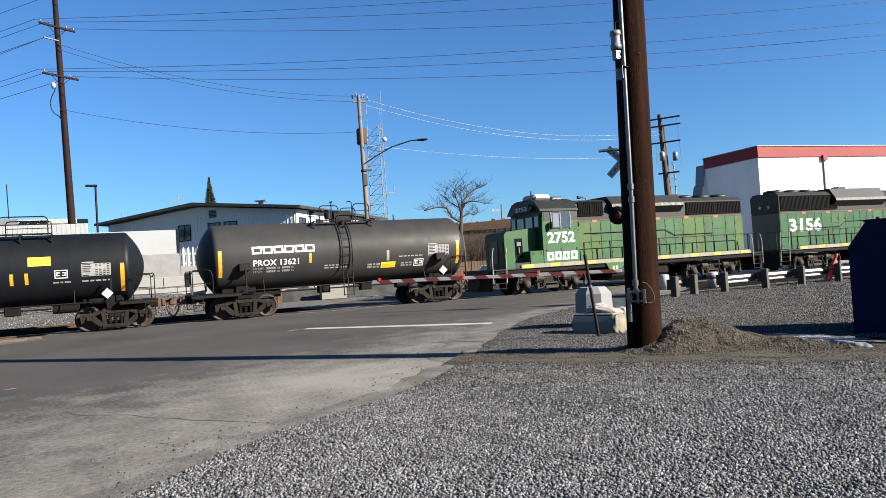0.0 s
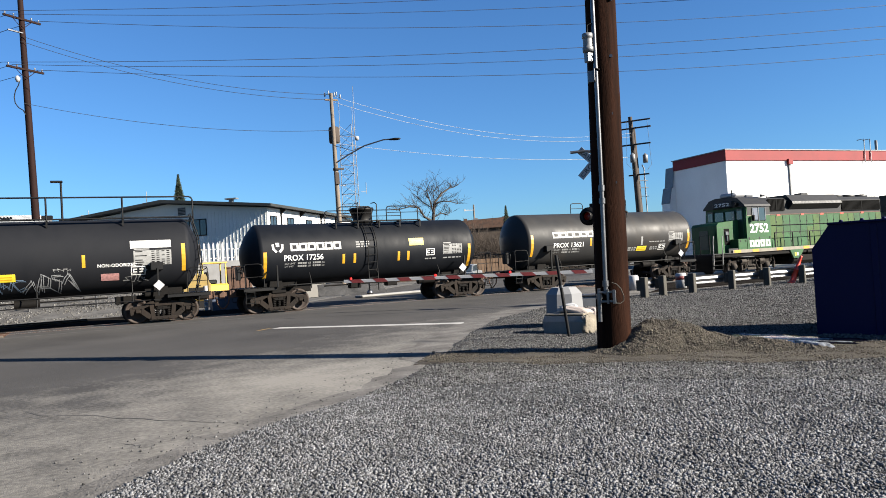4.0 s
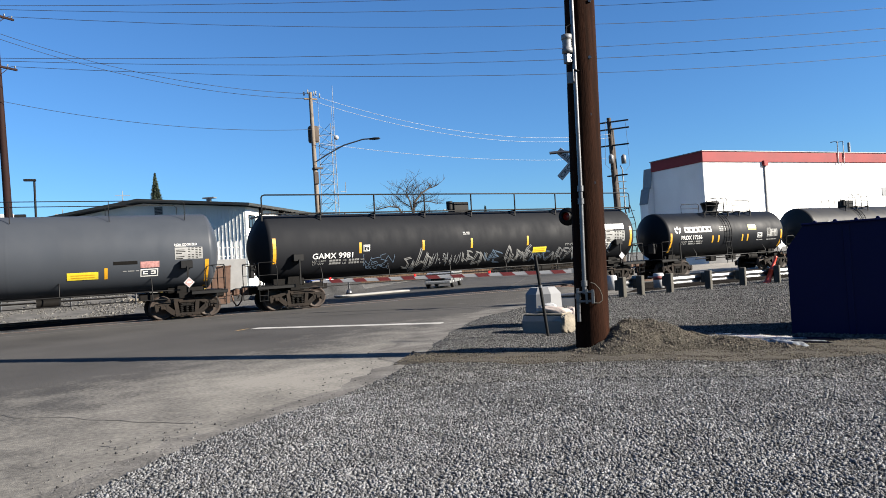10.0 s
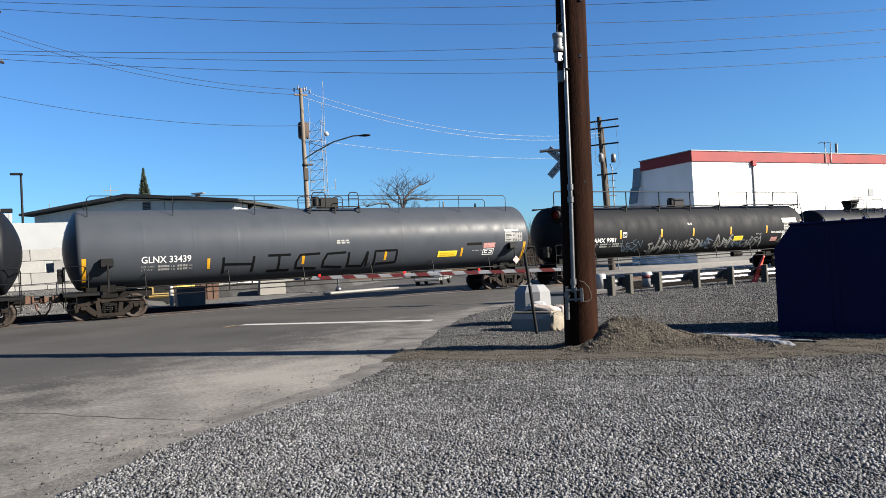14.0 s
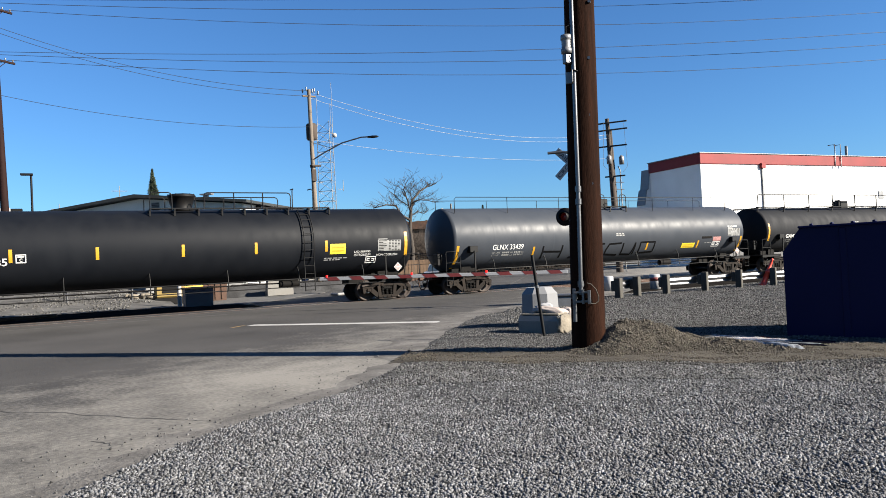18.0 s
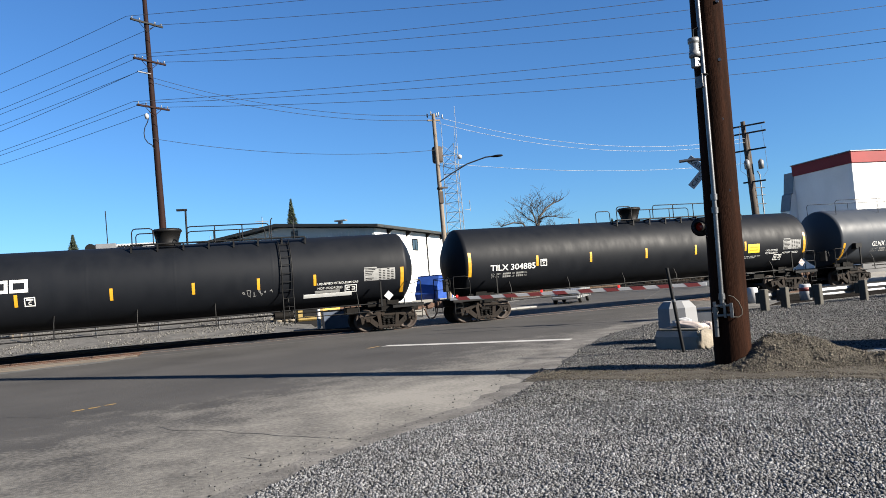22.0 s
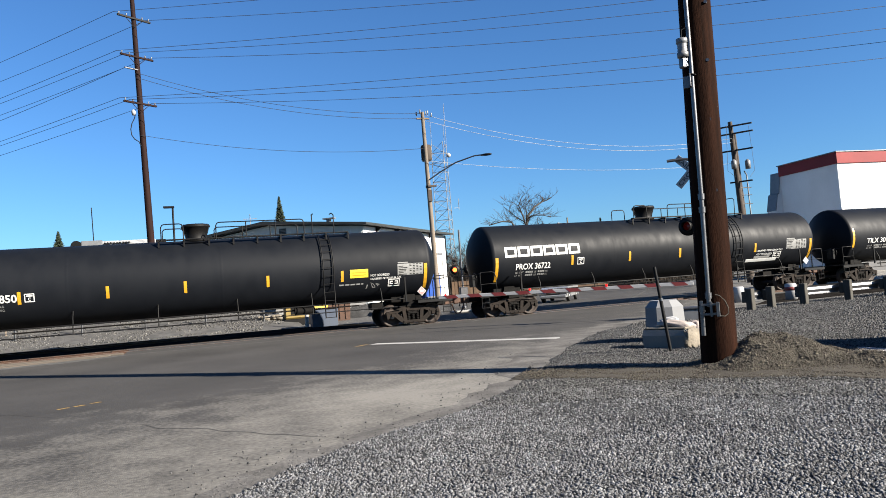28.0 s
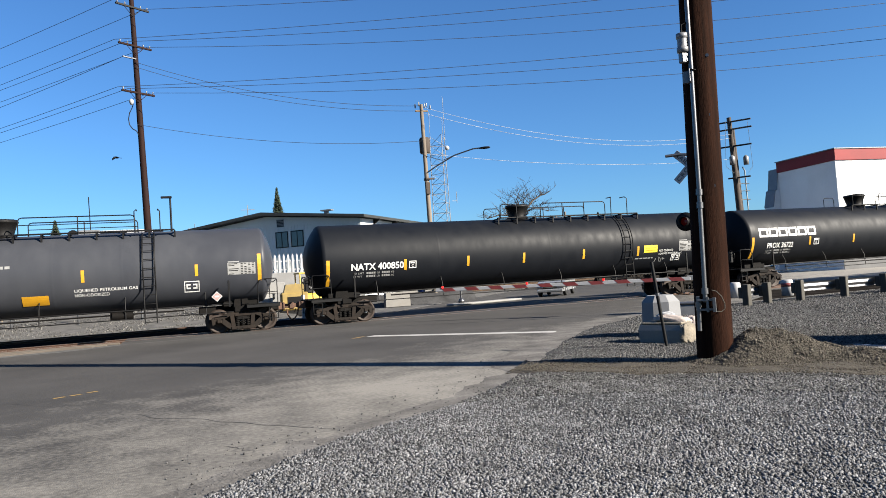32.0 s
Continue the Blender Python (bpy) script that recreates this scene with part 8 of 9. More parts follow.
part("roof_stack", Geo().cyl(wm @ Vector((23.8, 2, 11)), wm @ Vector((23.8, 2, 12.6)), 0.15, n=10), GREYSTEEL, wh)
ann = part("annex", Geo().prism([(-0.85, 0), (-0.85, 6.6), (-0.5, 8.2), (-0.3, 8.3), (0.0, 10.4), (0.6, 10.4), (0.6, 0)], 7.41, 8.7, m=wm), WHITEWALL, wh, "white sloped annex")
part("annex_trim", Geo().prism([(-0.93, 6.6), (-0.56, 8.25), (-0.34, 8.36), (-0.05, 10.45), (0.0, 10.4), (-0.3, 8.3), (-0.5, 8.2), (-0.85, 6.58)], 7.38, 8.72, m=wm), GREYSTEEL, ann)
part("wall_vent", Geo().box(26.0, 26.8, -0.06, 0.0, 6.3, 7.2, m=wm), GREYSTEEL, wh)


# yard things
def cable_fence(xs, y, label):
    f = thing("cable_fence", label, "fence")
    for x in xs:
        part("post", cached("fence_post", lambda: Geo().cyl((0, 0, -0.15), (0, 0, 1.15), 0.055, n=8), GALV), None, f, at=pose(x, y, 0.33))
    for z in (0.5, 0.8, 1.1):
        pts = []
        for a, b in zip(xs, xs[1:]):
            pts += [(a, y - 0.06, 0.33 + z), ((a + b) / 2, y - 0.06, 0.3 + z)]
        part("cable", Geo().tube(pts + [(xs[-1], y - 0.06, 0.33 + z)], 0.022, 6), GALV, f, "thin galvanised cable")
    return f


cable_fence([-27.4 + 3.0 * k for k in range(11)], 40.6, "low galvanised post and cable fence along the tracks")
bb = thing("white_board", "small pale board on two posts in the gravel bank", "board", pose(-10.35, 42.0, 0.6))
part("panel", Geo().box(-0.27, 0.27, -0.02, 0.02, 0.35, 0.9, 0.01), SIGNWHITE, bb)
for x in (-0.2, 0.2):
    part("post", Geo().box(x - 0.03, x + 0.03, 0.02, 0.08, -0.1, 0.9), GREYWOOD, bb)
rub = thing("rubble_pile", "heap of pale broken concrete beside the yellow machine", "rubble pile", pose(3.2, 41.5, 0.2))
rng = random.Random(77)
for k in range(34):
    s = rng.uniform(0.08, 0.24)
    part("chunk", lump(s * rng.uniform(0.8, 1.3), s, s * 0.6, k * 3.1, 6), MORTAR if k % 3 else CONCRETE, rub, at=pose(rng.gauss(0, 0.42), rng.gauss(0, 0.3), 0.0 if k < 18 else 0.2, rng.uniform(-15, 15), rng.uniform(-15, 15), rng.uniform(0, 360)))
db = thing("blue_bin", "dark blue steel bin beside the track", "bin", pose(5.25, 36.4, 0))
part("body", Geo().prism([(-0.62, 0.0), (-0.66, 0.86), (0.66, 0.86), (0.62, 0.0)], -0.5, 0.5), BINGREY, db)
part("lid", Geo().box(-0.7, 0.7, -0.54, 0.54, 0.86, 0.92, 0.02), BLACKSTEEL, db)
solo("white_bollard", Geo().cyl((0, 0, 0), (0, 0, 1.2), 0.1, n=12), SIGNWHITE, "plain white bollard beside the bin", "bollard", pose(4.55, 37.6, 0))
for x, y, l in ((11.2, 44.2, 1.6), (13.6, 47.3, 3.0)):
    solo("concrete_barrier", Geo().prism([(-l / 2, 0), (-l / 2, 0.25), (-l / 2 + 0.05, 0.9), (l / 2 - 0.05, 0.9), (l / 2, 0.25), (l / 2, 0)], -0.3, 0.3), CONCRETE, "pale concrete barrier block at the yard's edge", "barrier", pose(x, y, 0), "barriers")
solo("kerb_island", Geo().box(-2.4, 2.4, -0.4, 0.4, 0, 0.12, 0.04), BLOCKPALE, "pale concrete kerb island at the far road side", "kerb", pose(15.0, 38.7, 0, 0, 0, 14), kind="structure")
yl = thing("yellow_machine", "small yellow machine standing by the wall", "machine", pose(4.5, 41.3, 0))
part("body", Geo().box(-0.75, 0.75, -0.4, 0.4, 0.35, 1.35, 0.08).prism([(-0.6, 1.3), (-0.45, 1.8), (0.5, 1.8), (0.7, 1.3)], -0.35, 0.35), OCHRE, yl)
part("skids", Geo().box(-0.8, 0.8, -0.42, -0.3, 0, 0.35, 0.03).box(-0.8, 0.8, 0.3, 0.42, 0, 0.35, 0.03), BLACKSTEEL, yl)
part("vent", Geo().box(-0.4, 0.4, -0.42, -0.4, 0.6, 1.1), BLACKSTEEL, yl)
lift = thing("yellow_lift_truck", "yellow lift truck with an open cage by the yard wall", "lift truck", pose(5.55, 42.7, -0.03, 0, 0, 12))
part("chassis", Geo().box(-0.8, 0.8, -0.5, 0.5, 0.3, 1.25, 0.08), OCHREBRIGHT, lift)
for x in (-0.7, 0.62):
    for y in (-0.46, 0.4):
        part("cage_post", Geo().box(x, x + 0.07, y, y + 0.07, 1.2, 2.4, 0.01), OCHREBRIGHT, lift)
part("cage_roof", Geo().box(-0.75, 0.75, -0.5, 0.5, 2.4, 2.48, 0.02), OCHREBRIGHT, lift)
part("seat", Geo().box(-0.3, 0.2, -0.25, 0.25, 1.25, 1.5, 0.05).box(-0.38, -0.26, -0.25, 0.25, 1.3, 1.95, 0.04), BLACKSTEEL, lift)
part("counterweight", Geo().box(-1.05, -0.8, -0.45, 0.45, 0.35, 1.1, 0.08), BLACKSTEEL, lift)
for x in (-0.6, 0.6):
    for y in (-0.5, 0.5):
        part("wheel", Geo().cyl((x, y - 0.1, 0.33), (x, y + 0.1, 0.33), 0.33, n=16), RUBBER, lift)
rd = thing("rust_red_bin", "rust-red steel bin by the yard wall", "bin", pose(7.1, 43.0, -0.03))
part("body", Geo().prism([(-0.6, 0), (-0.72, 2.1), (0.72, 2.1), (0.6, 0)], -0.45, 0.45), RUST, rd)
part("rim", Geo().box(-0.76, 0.76, -0.5, 0.5, 2.1, 2.18, 0.02), RUST, rd)
for x in (-0.35, 0.0, 0.35):
    part("rib", Geo().box(x - 0.03, x + 0.03, -0.5, -0.44, 0.1, 2.05, 0.01), RUST, rd)
sk = thing("blue_skip", "blue steel skip in front of the white garage", "skip", pose(14.0, 48.5, -0.03, 0, 0, 50))
part("body", Geo().prism([(-1.3, 0.0), (-1.5, 1.3), (-0.8, 2.5), (1.4, 2.5), (1.5, 1.2), (1.3, 0.0)], -0.8, 0.8), mat("bright_blue_paint", (0.012, 0.04, 0.18), 0.45, dirt=(0.03, 0.05, 0.14)), sk)
part("lid", Geo().box(-0.8, 1.45, -0.85, 0.85, 2.5, 2.56, 0.02), BLUEBOX, sk)


# ---- trees ----
def bare_tree(x, y, h, spread, seed, trunk_r, label, lift=0.35, boughs=()):
    """Leafless tree: trunk, limbs and fine twigs."""
    rng = random.Random(seed)
    t = thing("bare_tree", label, "tree", pose(x, y, 0))
    trunk, limbs, twigs = Geo(), Geo(), Geo()

    def grow(p, d, length, r, depth):
        pts = [Vector(p)]
        for k in range(4):
            d = (d + Vector((rng.uniform(-0.22, 0.22), rng.uniform(-0.22, 0.22), rng.uniform(-0.05, 0.16)))).normalized()
            pts.append(pts[-1] + d * length / 4)
        g = trunk if depth == 0 else limbs if depth < 3 else twigs
        g.tube(pts, max(r, 0.016), 8 if depth == 0 else 5 if depth < 3 else 3, taper=0.55)
        if depth >= 5:
            return
        for k in range(rng.choice((4, 5)) if depth < 2 else rng.choice((3, 4)) if depth < 4 else 3):
            q = pts[rng.choice((2, 3, 4))] if depth else pts[rng.choice((3, 4))]
            a = rng.uniform(0, 6.283)
            side = Vector((math.cos(a) * spread, math.sin(a) * spread, rng.uniform(-0.25, 0.5)))
            grow(q, (d * 0.7 + side).normalized(), length * rng.uniform(0.55, 0.8), r * rng.uniform(0.42, 0.6), depth + 1)

    if not boughs:
        grow((0, 0, -0.1), Vector((0.05, 0, 1)), h * lift, trunk_r, 0)
    else:
        trunk.tube([(0, 0, -0.1), (0.12, 0, h * 0.3), (-0.05, 0.05, h * 0.5), (0.06, 0, h * 0.62), (0.2, 0, h * 0.72)], trunk_r, 8, taper=0.55)
    for r, line in boughs:
        deep = rng.uniform(-1.3, 1.3)
        pts = [Vector((u, deep * k / (len(line) - 1), z * 0.94)) for k, (u, z) in enumerate(line)]
        limbs.tube(pts, r, 6, taper=0.3)
        for p, q in zip(pts, pts[1:]):
            for k in range(8):
                a = rng.uniform(0, 6.283)
                side = Vector((math.cos(a), math.sin(a), rng.uniform(-0.2, 0.6)))
                grow(p.lerp(q, rng.random()), ((q - p).normalized() * 0.8 + side).normalized(), rng.uniform(0.6, 1.6), r * 0.2, 4)
    part("trunk", trunk, BARK, t)
    part("limbs", limbs, BARK, t, "spreading bare limbs")
    part("twigs", twigs, BARK, t, "fine leafless twigs", kind="stuff")
    return t


def conifer(x, y, h, w, seed, label):
    rng = random.Random(seed)
    t = thing("conifer", label, "tree", pose(x, y, 0))
    part("trunk", Geo().tube([(0, 0, 0), (0.05, 0, h * 0.5), (0, 0, h)], 0.16, 8, taper=0.1), BARK, t)
    g = Geo()
    for k in range(int(1500 * w / 2)):
        u = rng.random() ** 0.8
        z = h * (0.12 + 0.88 * u) + rng.uniform(-0.15, 0.15)
        r = w / 2 * (1 - u) ** 1.15 * (0.25 + 0.75 * rng.random())
        a = rng.uniform(0, 6.283)
        p = Vector((r * math.cos(a), r * math.sin(a), z))
        d = Vector((math.cos(a), math.sin(a), rng.uniform(-0.4, 0.5))).normalized()
        s = d.cross(Vector((0, 0, 1))).normalized() * rng.uniform(0.08, 0.17)
        l = rng.uniform(0.25, 0.55) * (0.3 + 0.7 * min(1, 2.2 * (1 - u)))
        up = Vector((0, 0, rng.uniform(0.03, 0.1)))
        g.add([p - d * l * 0.3 - s, p - d * l * 0.3 + s, p + d * l, p + up + d * l * 0.2], [(0, 1, 2), (0, 2, 3), (1, 3, 2)])
    part("crown", g, NEEDLES, t, "dark needle crown with gaps")
    return t


bare_tree(33.5, 73.0, 10.7, 0.9, 4, 0.3, "leafless spreading tree behind the road", boughs=(
    (0.15, ((0, 6.8), (-1.1, 7.4), (-1.8, 8.5), (-3.0, 8.6), (-4.6, 8.2))), (0.17, ((0.1, 7.6), (0.45, 9.1), (1.6, 10.3), (2.7, 10.9), (3.5, 11.1))),
    (0.1, ((0.1, 7.8), (-0.3, 9.2), (-0.8, 10.4), (-0.4, 11.4))), (0.09, ((0.4, 8.9), (1.1, 9.2), (2.0, 9.1), (2.8, 8.8))),
    (0.08, ((0.1, 7.3), (1.0, 7.8), (1.8, 7.6), (2.4, 8.1))), (0.07, ((-0.1, 8.5), (-1.0, 9.2), (-1.5, 9.9), (-1.2, 10.5))), (0.07, ((0.2, 8.4), (0.2, 9.5), (0.05, 10.3), (0.6, 11.0)))))
bare_tree(27.0, 74.0, 9.5, 0.7, 9, 0.13, "small leafless tree in brush", 0.3)
bare_tree(24.5, 73.0, 9.0, 0.6, 12, 0.12, "small leafless tree in brush", 0.3)
bare_tree(38.0, 76.0, 6.0, 0.7, 15, 0.1, "small leafless tree in brush", 0.3)
conifer(8.4, 89.6, 13.9, 6.0, 2, "narrow dark conifer behind the office")
conifer(46.5, 79.0, 8.4, 2.2, 3, "small dark conifer far off")
rng = random.Random(40)
q = Geo()
for k in range(4200):
    x, y = rng.uniform(20, 62), rng.uniform(74, 84)
    hgt = rng.uniform(3.0, 6.6) * (0.85 + 0.5 * noise.noise((x * 0.25, 3, 1)))
    d = Vector((rng.uniform(-0.35, 0.35), rng.uniform(-0.35, 0.35), 1))
    p = Vector((x, y, 0))
    q.tube([p, p + d * hgt * 0.5, p + d * hgt + Vector((rng.uniform(-0.3, 0.3), 0, 0))], 0.035, 3, taper=0.3)
    for j in range(3):
        b = p + d * hgt * rng.uniform(0.4, 0.9)
        q.tube([b, b + Vector((rng.uniform(-0.7, 0.7), rng.uniform(-0.5, 0.5), rng.uniform(0.3, 0.9)))], 0.02, 3, taper=0.4)
solo("brush", q, TWIG, "brown leafless brush along the far road", "brush", kind="stuff")
shed = thing("brown_shed", "rust-brown low shed with a cluttered roof behind the brush", "shed", pose(47.5, 92.0, 0, 0, 0, -24))
part("wall", Geo().box(-6, 6, -3, 3, 0, 6.3, 0.03), TWIG, shed)
part("roof", Geo().prism([(-6.4, 6.3), (-6.2, 7.3), (6.2, 7.7), (6.4, 6.3)], -3.4, 3.4), RUST, shed, "rusty sheet roof")
rng = random.Random(63)
for k in range(7):
    x, h = -5.6 + 1.7 * k + rng.uniform(-0.4, 0.4), rng.uniform(0.05, 0.4)
    part("roof_fitting", Geo().box(x - 0.15, x + rng.uniform(0.1, 0.5), -3.2, -2.6, 7.2, 7.4 + h, 0.02), (RUST, GREYSTEEL, TWIG)[k % 3], shed)
wf = thing("board_fence", "weathered brown board fence in front of the brush", "fence")
bd_ = Geo().box(-0.14, 0.14, -0.015, 0.015, 0, 1.9).mesh("board", FENCEWOOD)
for k in range(60):
    part("board", bd_, None, wf, at=pose(24.0 + 0.3 * k, 71.5 - 0.09 * k, 0, 0, 0, -16))
part("fence_rail", Geo().box(0, 18.6, 0.03, 0.09, 0.4, 0.5).box(0, 18.6, 0.03, 0.09, 1.5, 1.6), FENCEWOOD, wf, at=pose(24.0, 71.5, 0, 0, 0, -16.7))
fp = pole("far_pole", 52.0, 98.0, 0, 10.5, 0.16, 0.12, GREYWOOD, "thin far utility pole with a small arm", "utility pole")
part("arm", Geo().box(-1.6, 0.1, -0.05, 0.05, 9.6, 9.7).box(-1.7, -1.4, -0.08, 0.08, 9.5, 9.8), GREYSTEEL, fp)
for x, y, hh in ((5.4, 100.0, 13.2), (-1.5, 104.0, 11.3), (1.6, 104.0, 11.2)):
    an = pole("roof_aerial", x, y, 0, hh, 0.07, 0.05, GREYSTEEL, "thin far aerial mast with short cross bars", "aerial")
    part("cross_bars", Geo().box(-0.9, 0.9, -0.03, 0.03, hh - 0.7, hh - 0.62).box(-0.5, 0.5, -0.03, 0.03, hh - 1.5, hh - 1.42), GREYSTEEL, an)
bt = thing("boom_truck", "white and grey service truck boom showing above the wall", "service truck", pose(-6.3, 56.0, 0))
part("body", Geo().box(-3.2, 3.0, -1.1, 1.1, 0.9, 4.2, 0.1), WHITEWALL, bt)
part("boom", Geo().box(-2.0, 2.6, -0.2, 0.2, 6.2, 6.55, 0.05), SIGNWHITE, bt, "long white boom")
part("boom_sleeve", Geo().box(-2.3, -0.9, -0.28, 0.28, 6.12, 6.62, 0.05), GREYSTEEL, bt, "grey boom sleeve")
part("boom_tip", Geo().box(2.6, 3.3, -0.16, 0.16, 6.22, 6.5, 0.04), BLACKSTEEL, bt)
part("boom_pivot", Geo().cyl((-2.6, -0.3, 6.3), (-2.6, 0.3, 6.3), 0.36, n=14), BLACKSTEEL, bt)
part("boom_cylinder", Geo().cyl((-1.8, -0.3, 6.05), (1.6, -0.3, 6.12), 0.07, n=8), GALV, bt)
part("whip_aerial", Geo().cyl((-1.5, 0, 6.5), (-1.55, 0, 9.0), 0.035, n=6), BLACKSTEEL, bt)
for x in (-2.0, 1.7):
    part("boom_rest", Geo().box(x - 0.12, x + 0.12, -0.2, 0.2, 4.2, 6.25, 0.02), GREYSTEEL, bt)
for k in range(9):
    part("boom_fitting", Geo().cyl((-0.8 + 0.2 * k, -0.32, 6.22 + 0.05 * (k % 3)), (-0.72 + 0.2 * k, -0.32, 6.42), 0.07, n=8), BLACKSTEEL, bt)
for x in (-2.0, 2.0):
    for y in (-0.95, 0.95):
        part("wheel", Geo().cyl((x, y - 0.15, 0.5), (x, y + 0.15, 0.5), 0.5, n=18), RUBBER, bt)
conifer(-16.5, 92.0, 11.0, 7.0, 5, "ragged dark conifer far off")

# signal on the far side of the crossing
fs = thing("crossing_signal", "far crossing signal mast with one lamp lit", "crossing signal", pose(14.9, 42.5, 0))
part("mast", Geo().cyl((0, 0, 0), (0, 0, 5.0), 0.06, n=12).lathe([(0, 0.2), (0.1, 0.2), (0.3, 0.08)], 12, "z"), GALV, fs, "galvanised signal mast")
ff = Matrix.Rotation(radians(-19), 4, "Z")
part("light_bar", Geo().cyl(ff @ Vector((-0.7, 0, 2.5)), ff @ Vector((0.7, 0, 2.5)), 0.035, n=8), BLACKSTEEL, fs)
for s in (-0.42, 0.42):
    m = ff @ Matrix.Translation((s, -0.14, 2.5))
    hood = part("signal_lamp", Geo().lathe([(0.05, 0.1), (0.04, 0.3), (0.0, 0.3), (0.0, 0.13)], 24, "y", m=m).lathe([(0.02, 0.15), (-0.25, 0.155), (-0.25, 0.145), (0.0, 0.14)], 18, "y", m=m), BLACKSTEEL, fs, "round black signal lamp with a hood")
    part("lamp_lens", Geo().lathe([(-0.03, 0.135), (-0.05, 0.1), (-0.06, 0.0)], 18, "y", m=m), LITRED if s < 0 else LENSRED, hood, "glowing red lens" if s < 0 else "dark red lens")
part("gate_mechanism", Geo().box(-0.25, 0.25, -0.22, 0.22, 0.8, 1.4, 0.04), GALV, fs, "grey gate motor box")
part("bell", Geo().lathe([(3.0, 0.0), (3.02, 0.12), (3.1, 0.14), (3.14, 0.05)], 12, "z", m=Matrix.Translation((-0.35, 0.1, 0))), BLACKSTEEL, fs)

# silver car waiting beyond the crossing
vc = thing("car", "silver car waiting at the far side of the crossing", "car", pose(21.6, 42.6, 0, 0, 0, 52 + 180))
# local x is the car's front
part("body", Geo().prism([(2.1, 0.3), (2.17, 0.55), (2.08, 0.8), (1.05, 0.98), (-1.65, 1.02), (-2.1, 0.98), (-2.15, 0.35)], -0.86, 0.86), SILVERCAR, vc)
part("roof", Geo().prism([(0.95, 0.98), (0.3, 1.42), (0.1, 1.47), (-0.9, 1.47), (-1.6, 1.0)], -0.7, 0.7), SILVERCAR, vc)
part("windscreen", Geo().add([(1.0, -0.68, 1.0), (1.0, 0.68, 1.0), (0.34, 0.6, 1.42), (0.34, -0.6, 1.42), (0.96, -0.68, 0.99), (0.96, 0.68, 0.99), (0.3, 0.6, 1.41), (0.3, -0.6, 1.41)], [(0, 1, 2, 3), (7, 6, 5, 4), (0, 4, 5, 1), (1, 5, 6, 2), (2, 6, 7, 3), (3, 7, 4, 0)]), GLASS, vc)
for y in (-0.71, 0.71):
    part("side_window", Geo().prism([(0.75, 1.02), (0.28, 1.38), (-0.85, 1.4), (-1.35, 1.04)], y - 0.01, y + 0.01), GLASS, vc)
part("grille", Geo().box(2.12, 2.19, -0.45, 0.45, 0.5, 0.68, 0.01), GRILLE, vc)
part("bumper", Geo().box(2.05, 2.24, -0.84, 0.84, 0.26, 0.46, 0.05), SILVERCAR, vc)
for y in (-0.66, 0.66):
    part("headlight", Geo().box(2.0, 2.17, y - 0.16, y + 0.16, 0.6, 0.76, 0.03), GLASS, vc)
for x in (-1.3, 1.35):
    for y in (-0.8, 0.8):
        wl_ = part("wheel", Geo().lathe([(y - 0.1, 0.2), (y - 0.1, 0.3), (y - 0.08, 0.32), (y + 0.08, 0.32), (y + 0.1, 0.3), (y + 0.1, 0.2)], 20, "y", m=Matrix.Translation((x, 0, 0.32))), RUBBER, vc)
        part("rim", Geo().lathe([(y - 0.105, 0.0), (y - 0.105, 0.2), (y + 0.105, 0.2), (y + 0.105, 0.0)], 14, "y", m=Matrix.Translation((x, 0, 0.32))), GALV, wl_)


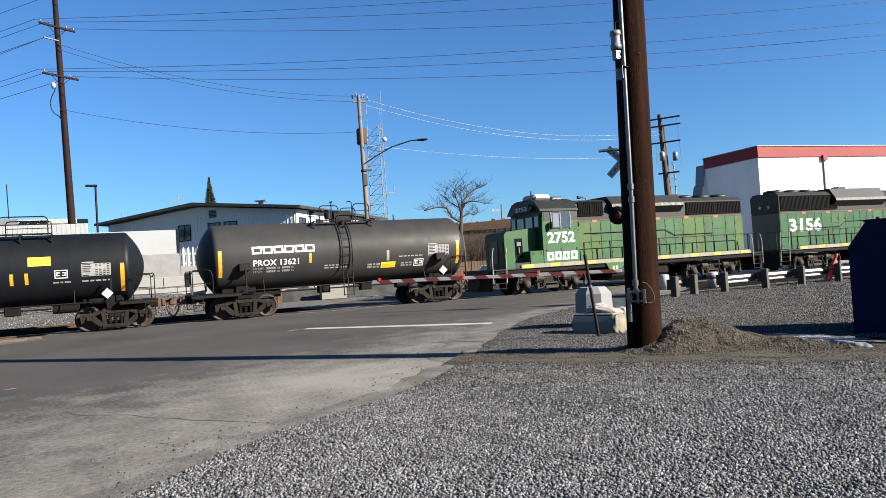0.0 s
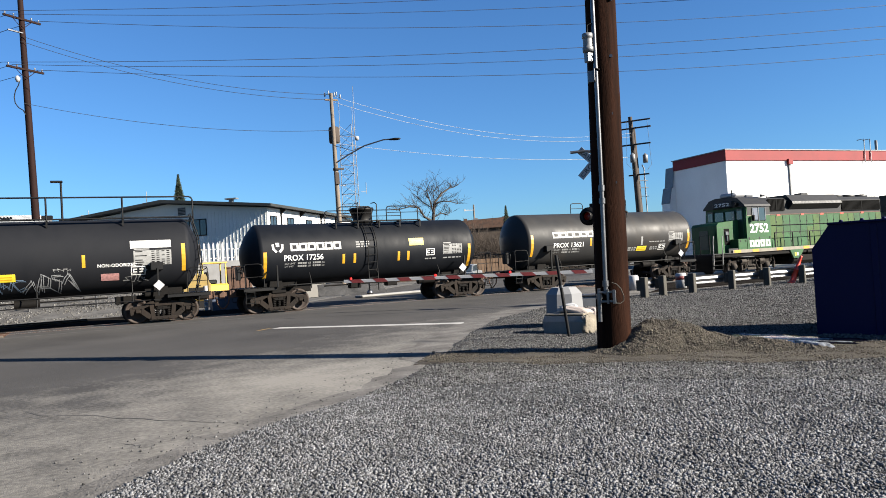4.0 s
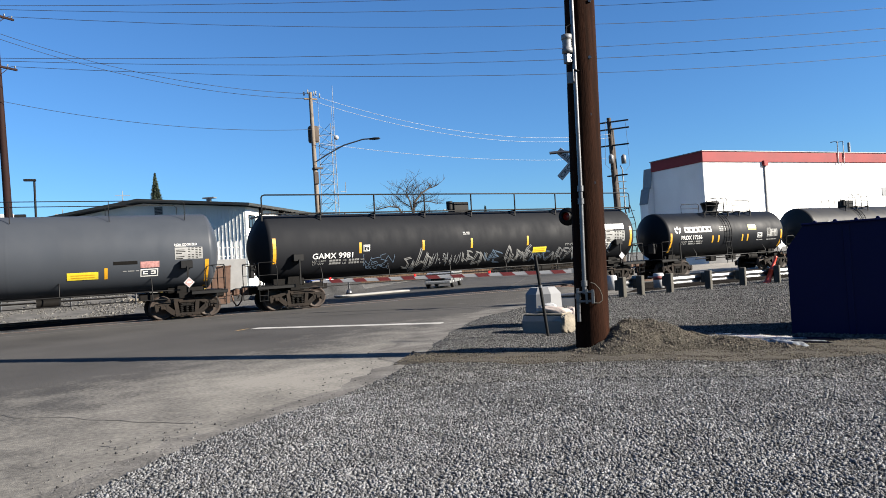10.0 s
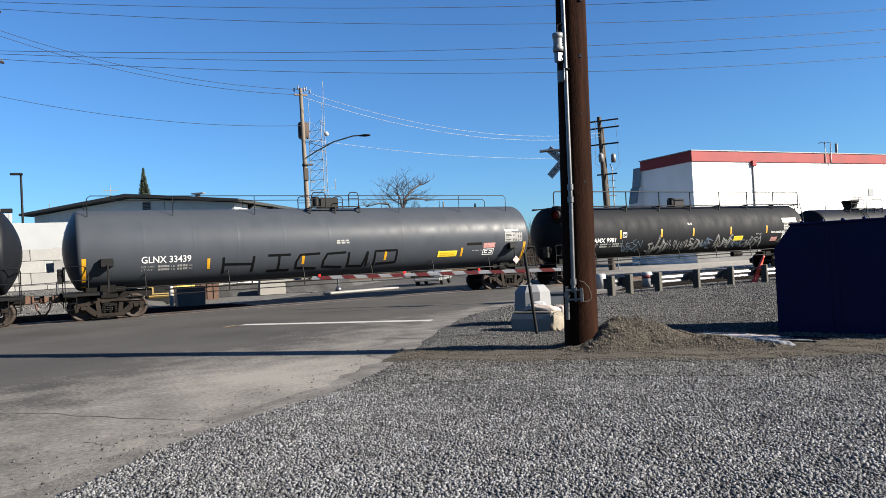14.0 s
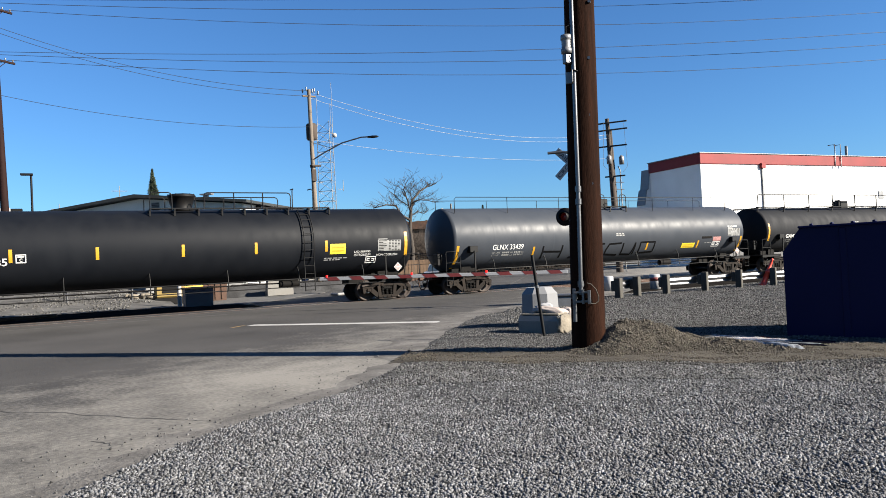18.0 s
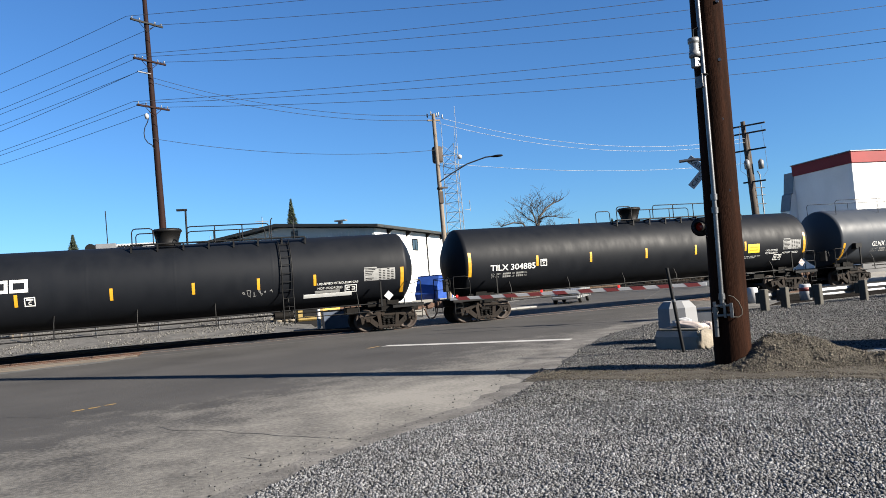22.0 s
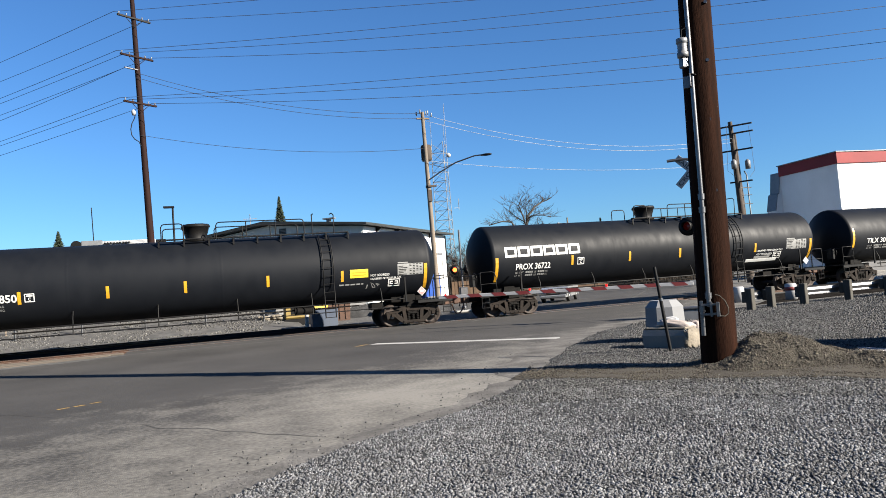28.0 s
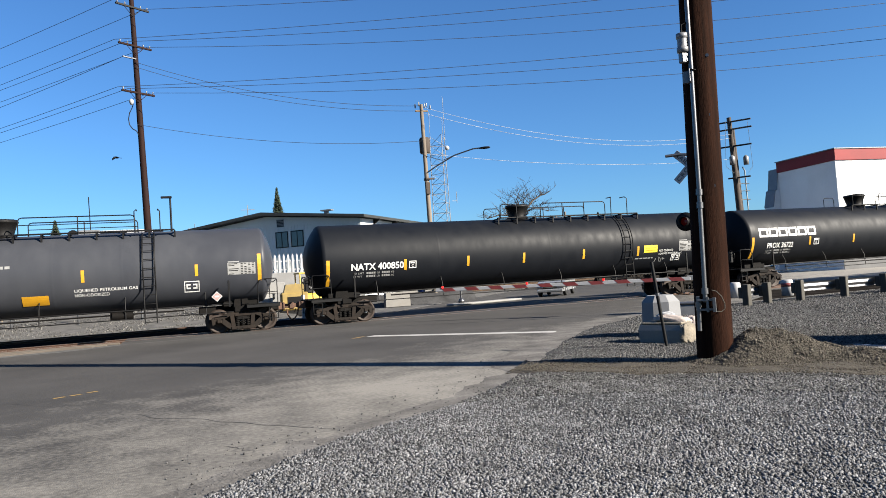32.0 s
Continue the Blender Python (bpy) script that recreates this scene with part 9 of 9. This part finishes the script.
# small dark bird crossing the sky towards the end
bird = thing("bird", "small dark bird flying low over the yard", "bird", pose(60, 60, 10))
part("body", Geo().lathe([(-0.2, 0.0), (-0.16, 0.03), (-0.05, 0.065), (0.06, 0.06), (0.13, 0.04), (0.17, 0.038), (0.2, 0.02), (0.24, 0.0)], 10, "x"), BLACKSTEEL, bird)
part("tail", Geo().prism([(-0.18, 0.0), (-0.34, 0.012), (-0.34, 0.0)], -0.05, 0.05), BLACKSTEEL, bird)
WINGS = []
for s in (-1, 1):
    w = Geo().add([(0.08, 0, 0.012), (-0.08, 0, 0.0), (0.1, s * 0.2, 0.02), (-0.08, s * 0.22, 0.008), (-0.02, s * 0.42, 0.01)] + [(0.08, 0, 0.0), (-0.08, 0, -0.006), (0.1, s * 0.2, 0.006), (-0.08, s * 0.22, 0.0), (-0.02, s * 0.42, 0.004)],
                   [(0, 1, 3, 2), (2, 3, 4), (5, 7, 8, 6), (7, 9, 8), (0, 2, 7, 5), (2, 4, 9, 7), (4, 3, 8, 9), (3, 1, 6, 8), (1, 0, 5, 6)])
    WINGS.append((part("wing", w, BLACKSTEEL, bird, at=pose(0, s * 0.05, 0.03)), s))


# ---- motion of the train ----
RUN = [(0, 0.0), (1, 4.01), (2, 8.0), (3, 11.95), (4, 15.88), (5, 19.81), (6, 23.78), (7, 27.77), (8, 31.74), (9, 35.7), (10, 39.63), (11, 43.55), (12, 47.48), (13, 51.41), (14, 55.31), (15, 59.17), (16, 63.0),
       (17, 66.81), (18, 70.65), (19, 74.51), (20, 78.36), (21, 82.18), (22, 85.98), (23, 89.8), (24, 93.62), (25, 97.44), (26, 101.26), (27, 105.06), (28, 108.81), (29, 112.52), (30, 116.18), (31, 119.71), (32, 123.19)]


# seconds and place of the bird
BIRD = [(0, 246, 132, 5), (14, 138, 98.5, 5), (22, 76.8, 79.3, 5), (26, 46, 69.7, 4.6), (28, 30.6, 64.9, 4.6), (29, 22.9, 62.5, 6.8), (30, 15.16, 60.12, 10.62), (30.5, 11.31, 58.92, 11.3), (31, 6.94, 56.58, 11.61), (31.5, 1.49, 52.98, 11.27), (32, -4.93, 46.74, 10.11)]


def motions():
    for ob, u in CARS + LOCOS:
        walk(ob, [(t, on_track(u + s)) for t, s in RUN])
    fly = BIRD
    head = [math.degrees(math.atan2(b[2] - a[2], b[1] - a[1])) for a, b in zip(fly, fly[1:])]
    walk(bird, [(r[0], pose(r[1], r[2], r[3], 0, 0, h)) for r, h in zip(fly, head + head[-1:])])
    for ob, s in WINGS:
        walk(ob, [(k * 0.1, pose(0, s * 0.05, 0.03, s * (38 if k % 2 else -22), 0, 0)) for k in range(321)])
    spin = []
    for k in range(321):
        t = k / 10
        spin.append((t, math.degrees(np.interp(t, [r[0] for r in RUN], [r[1] for r in RUN]) / WR)))
    for ob, x in WHEELSETS:
        walk(ob, [(t, pose(x, 0, WR, 0, a % 360, 0)) for t, a in spin])


motions()
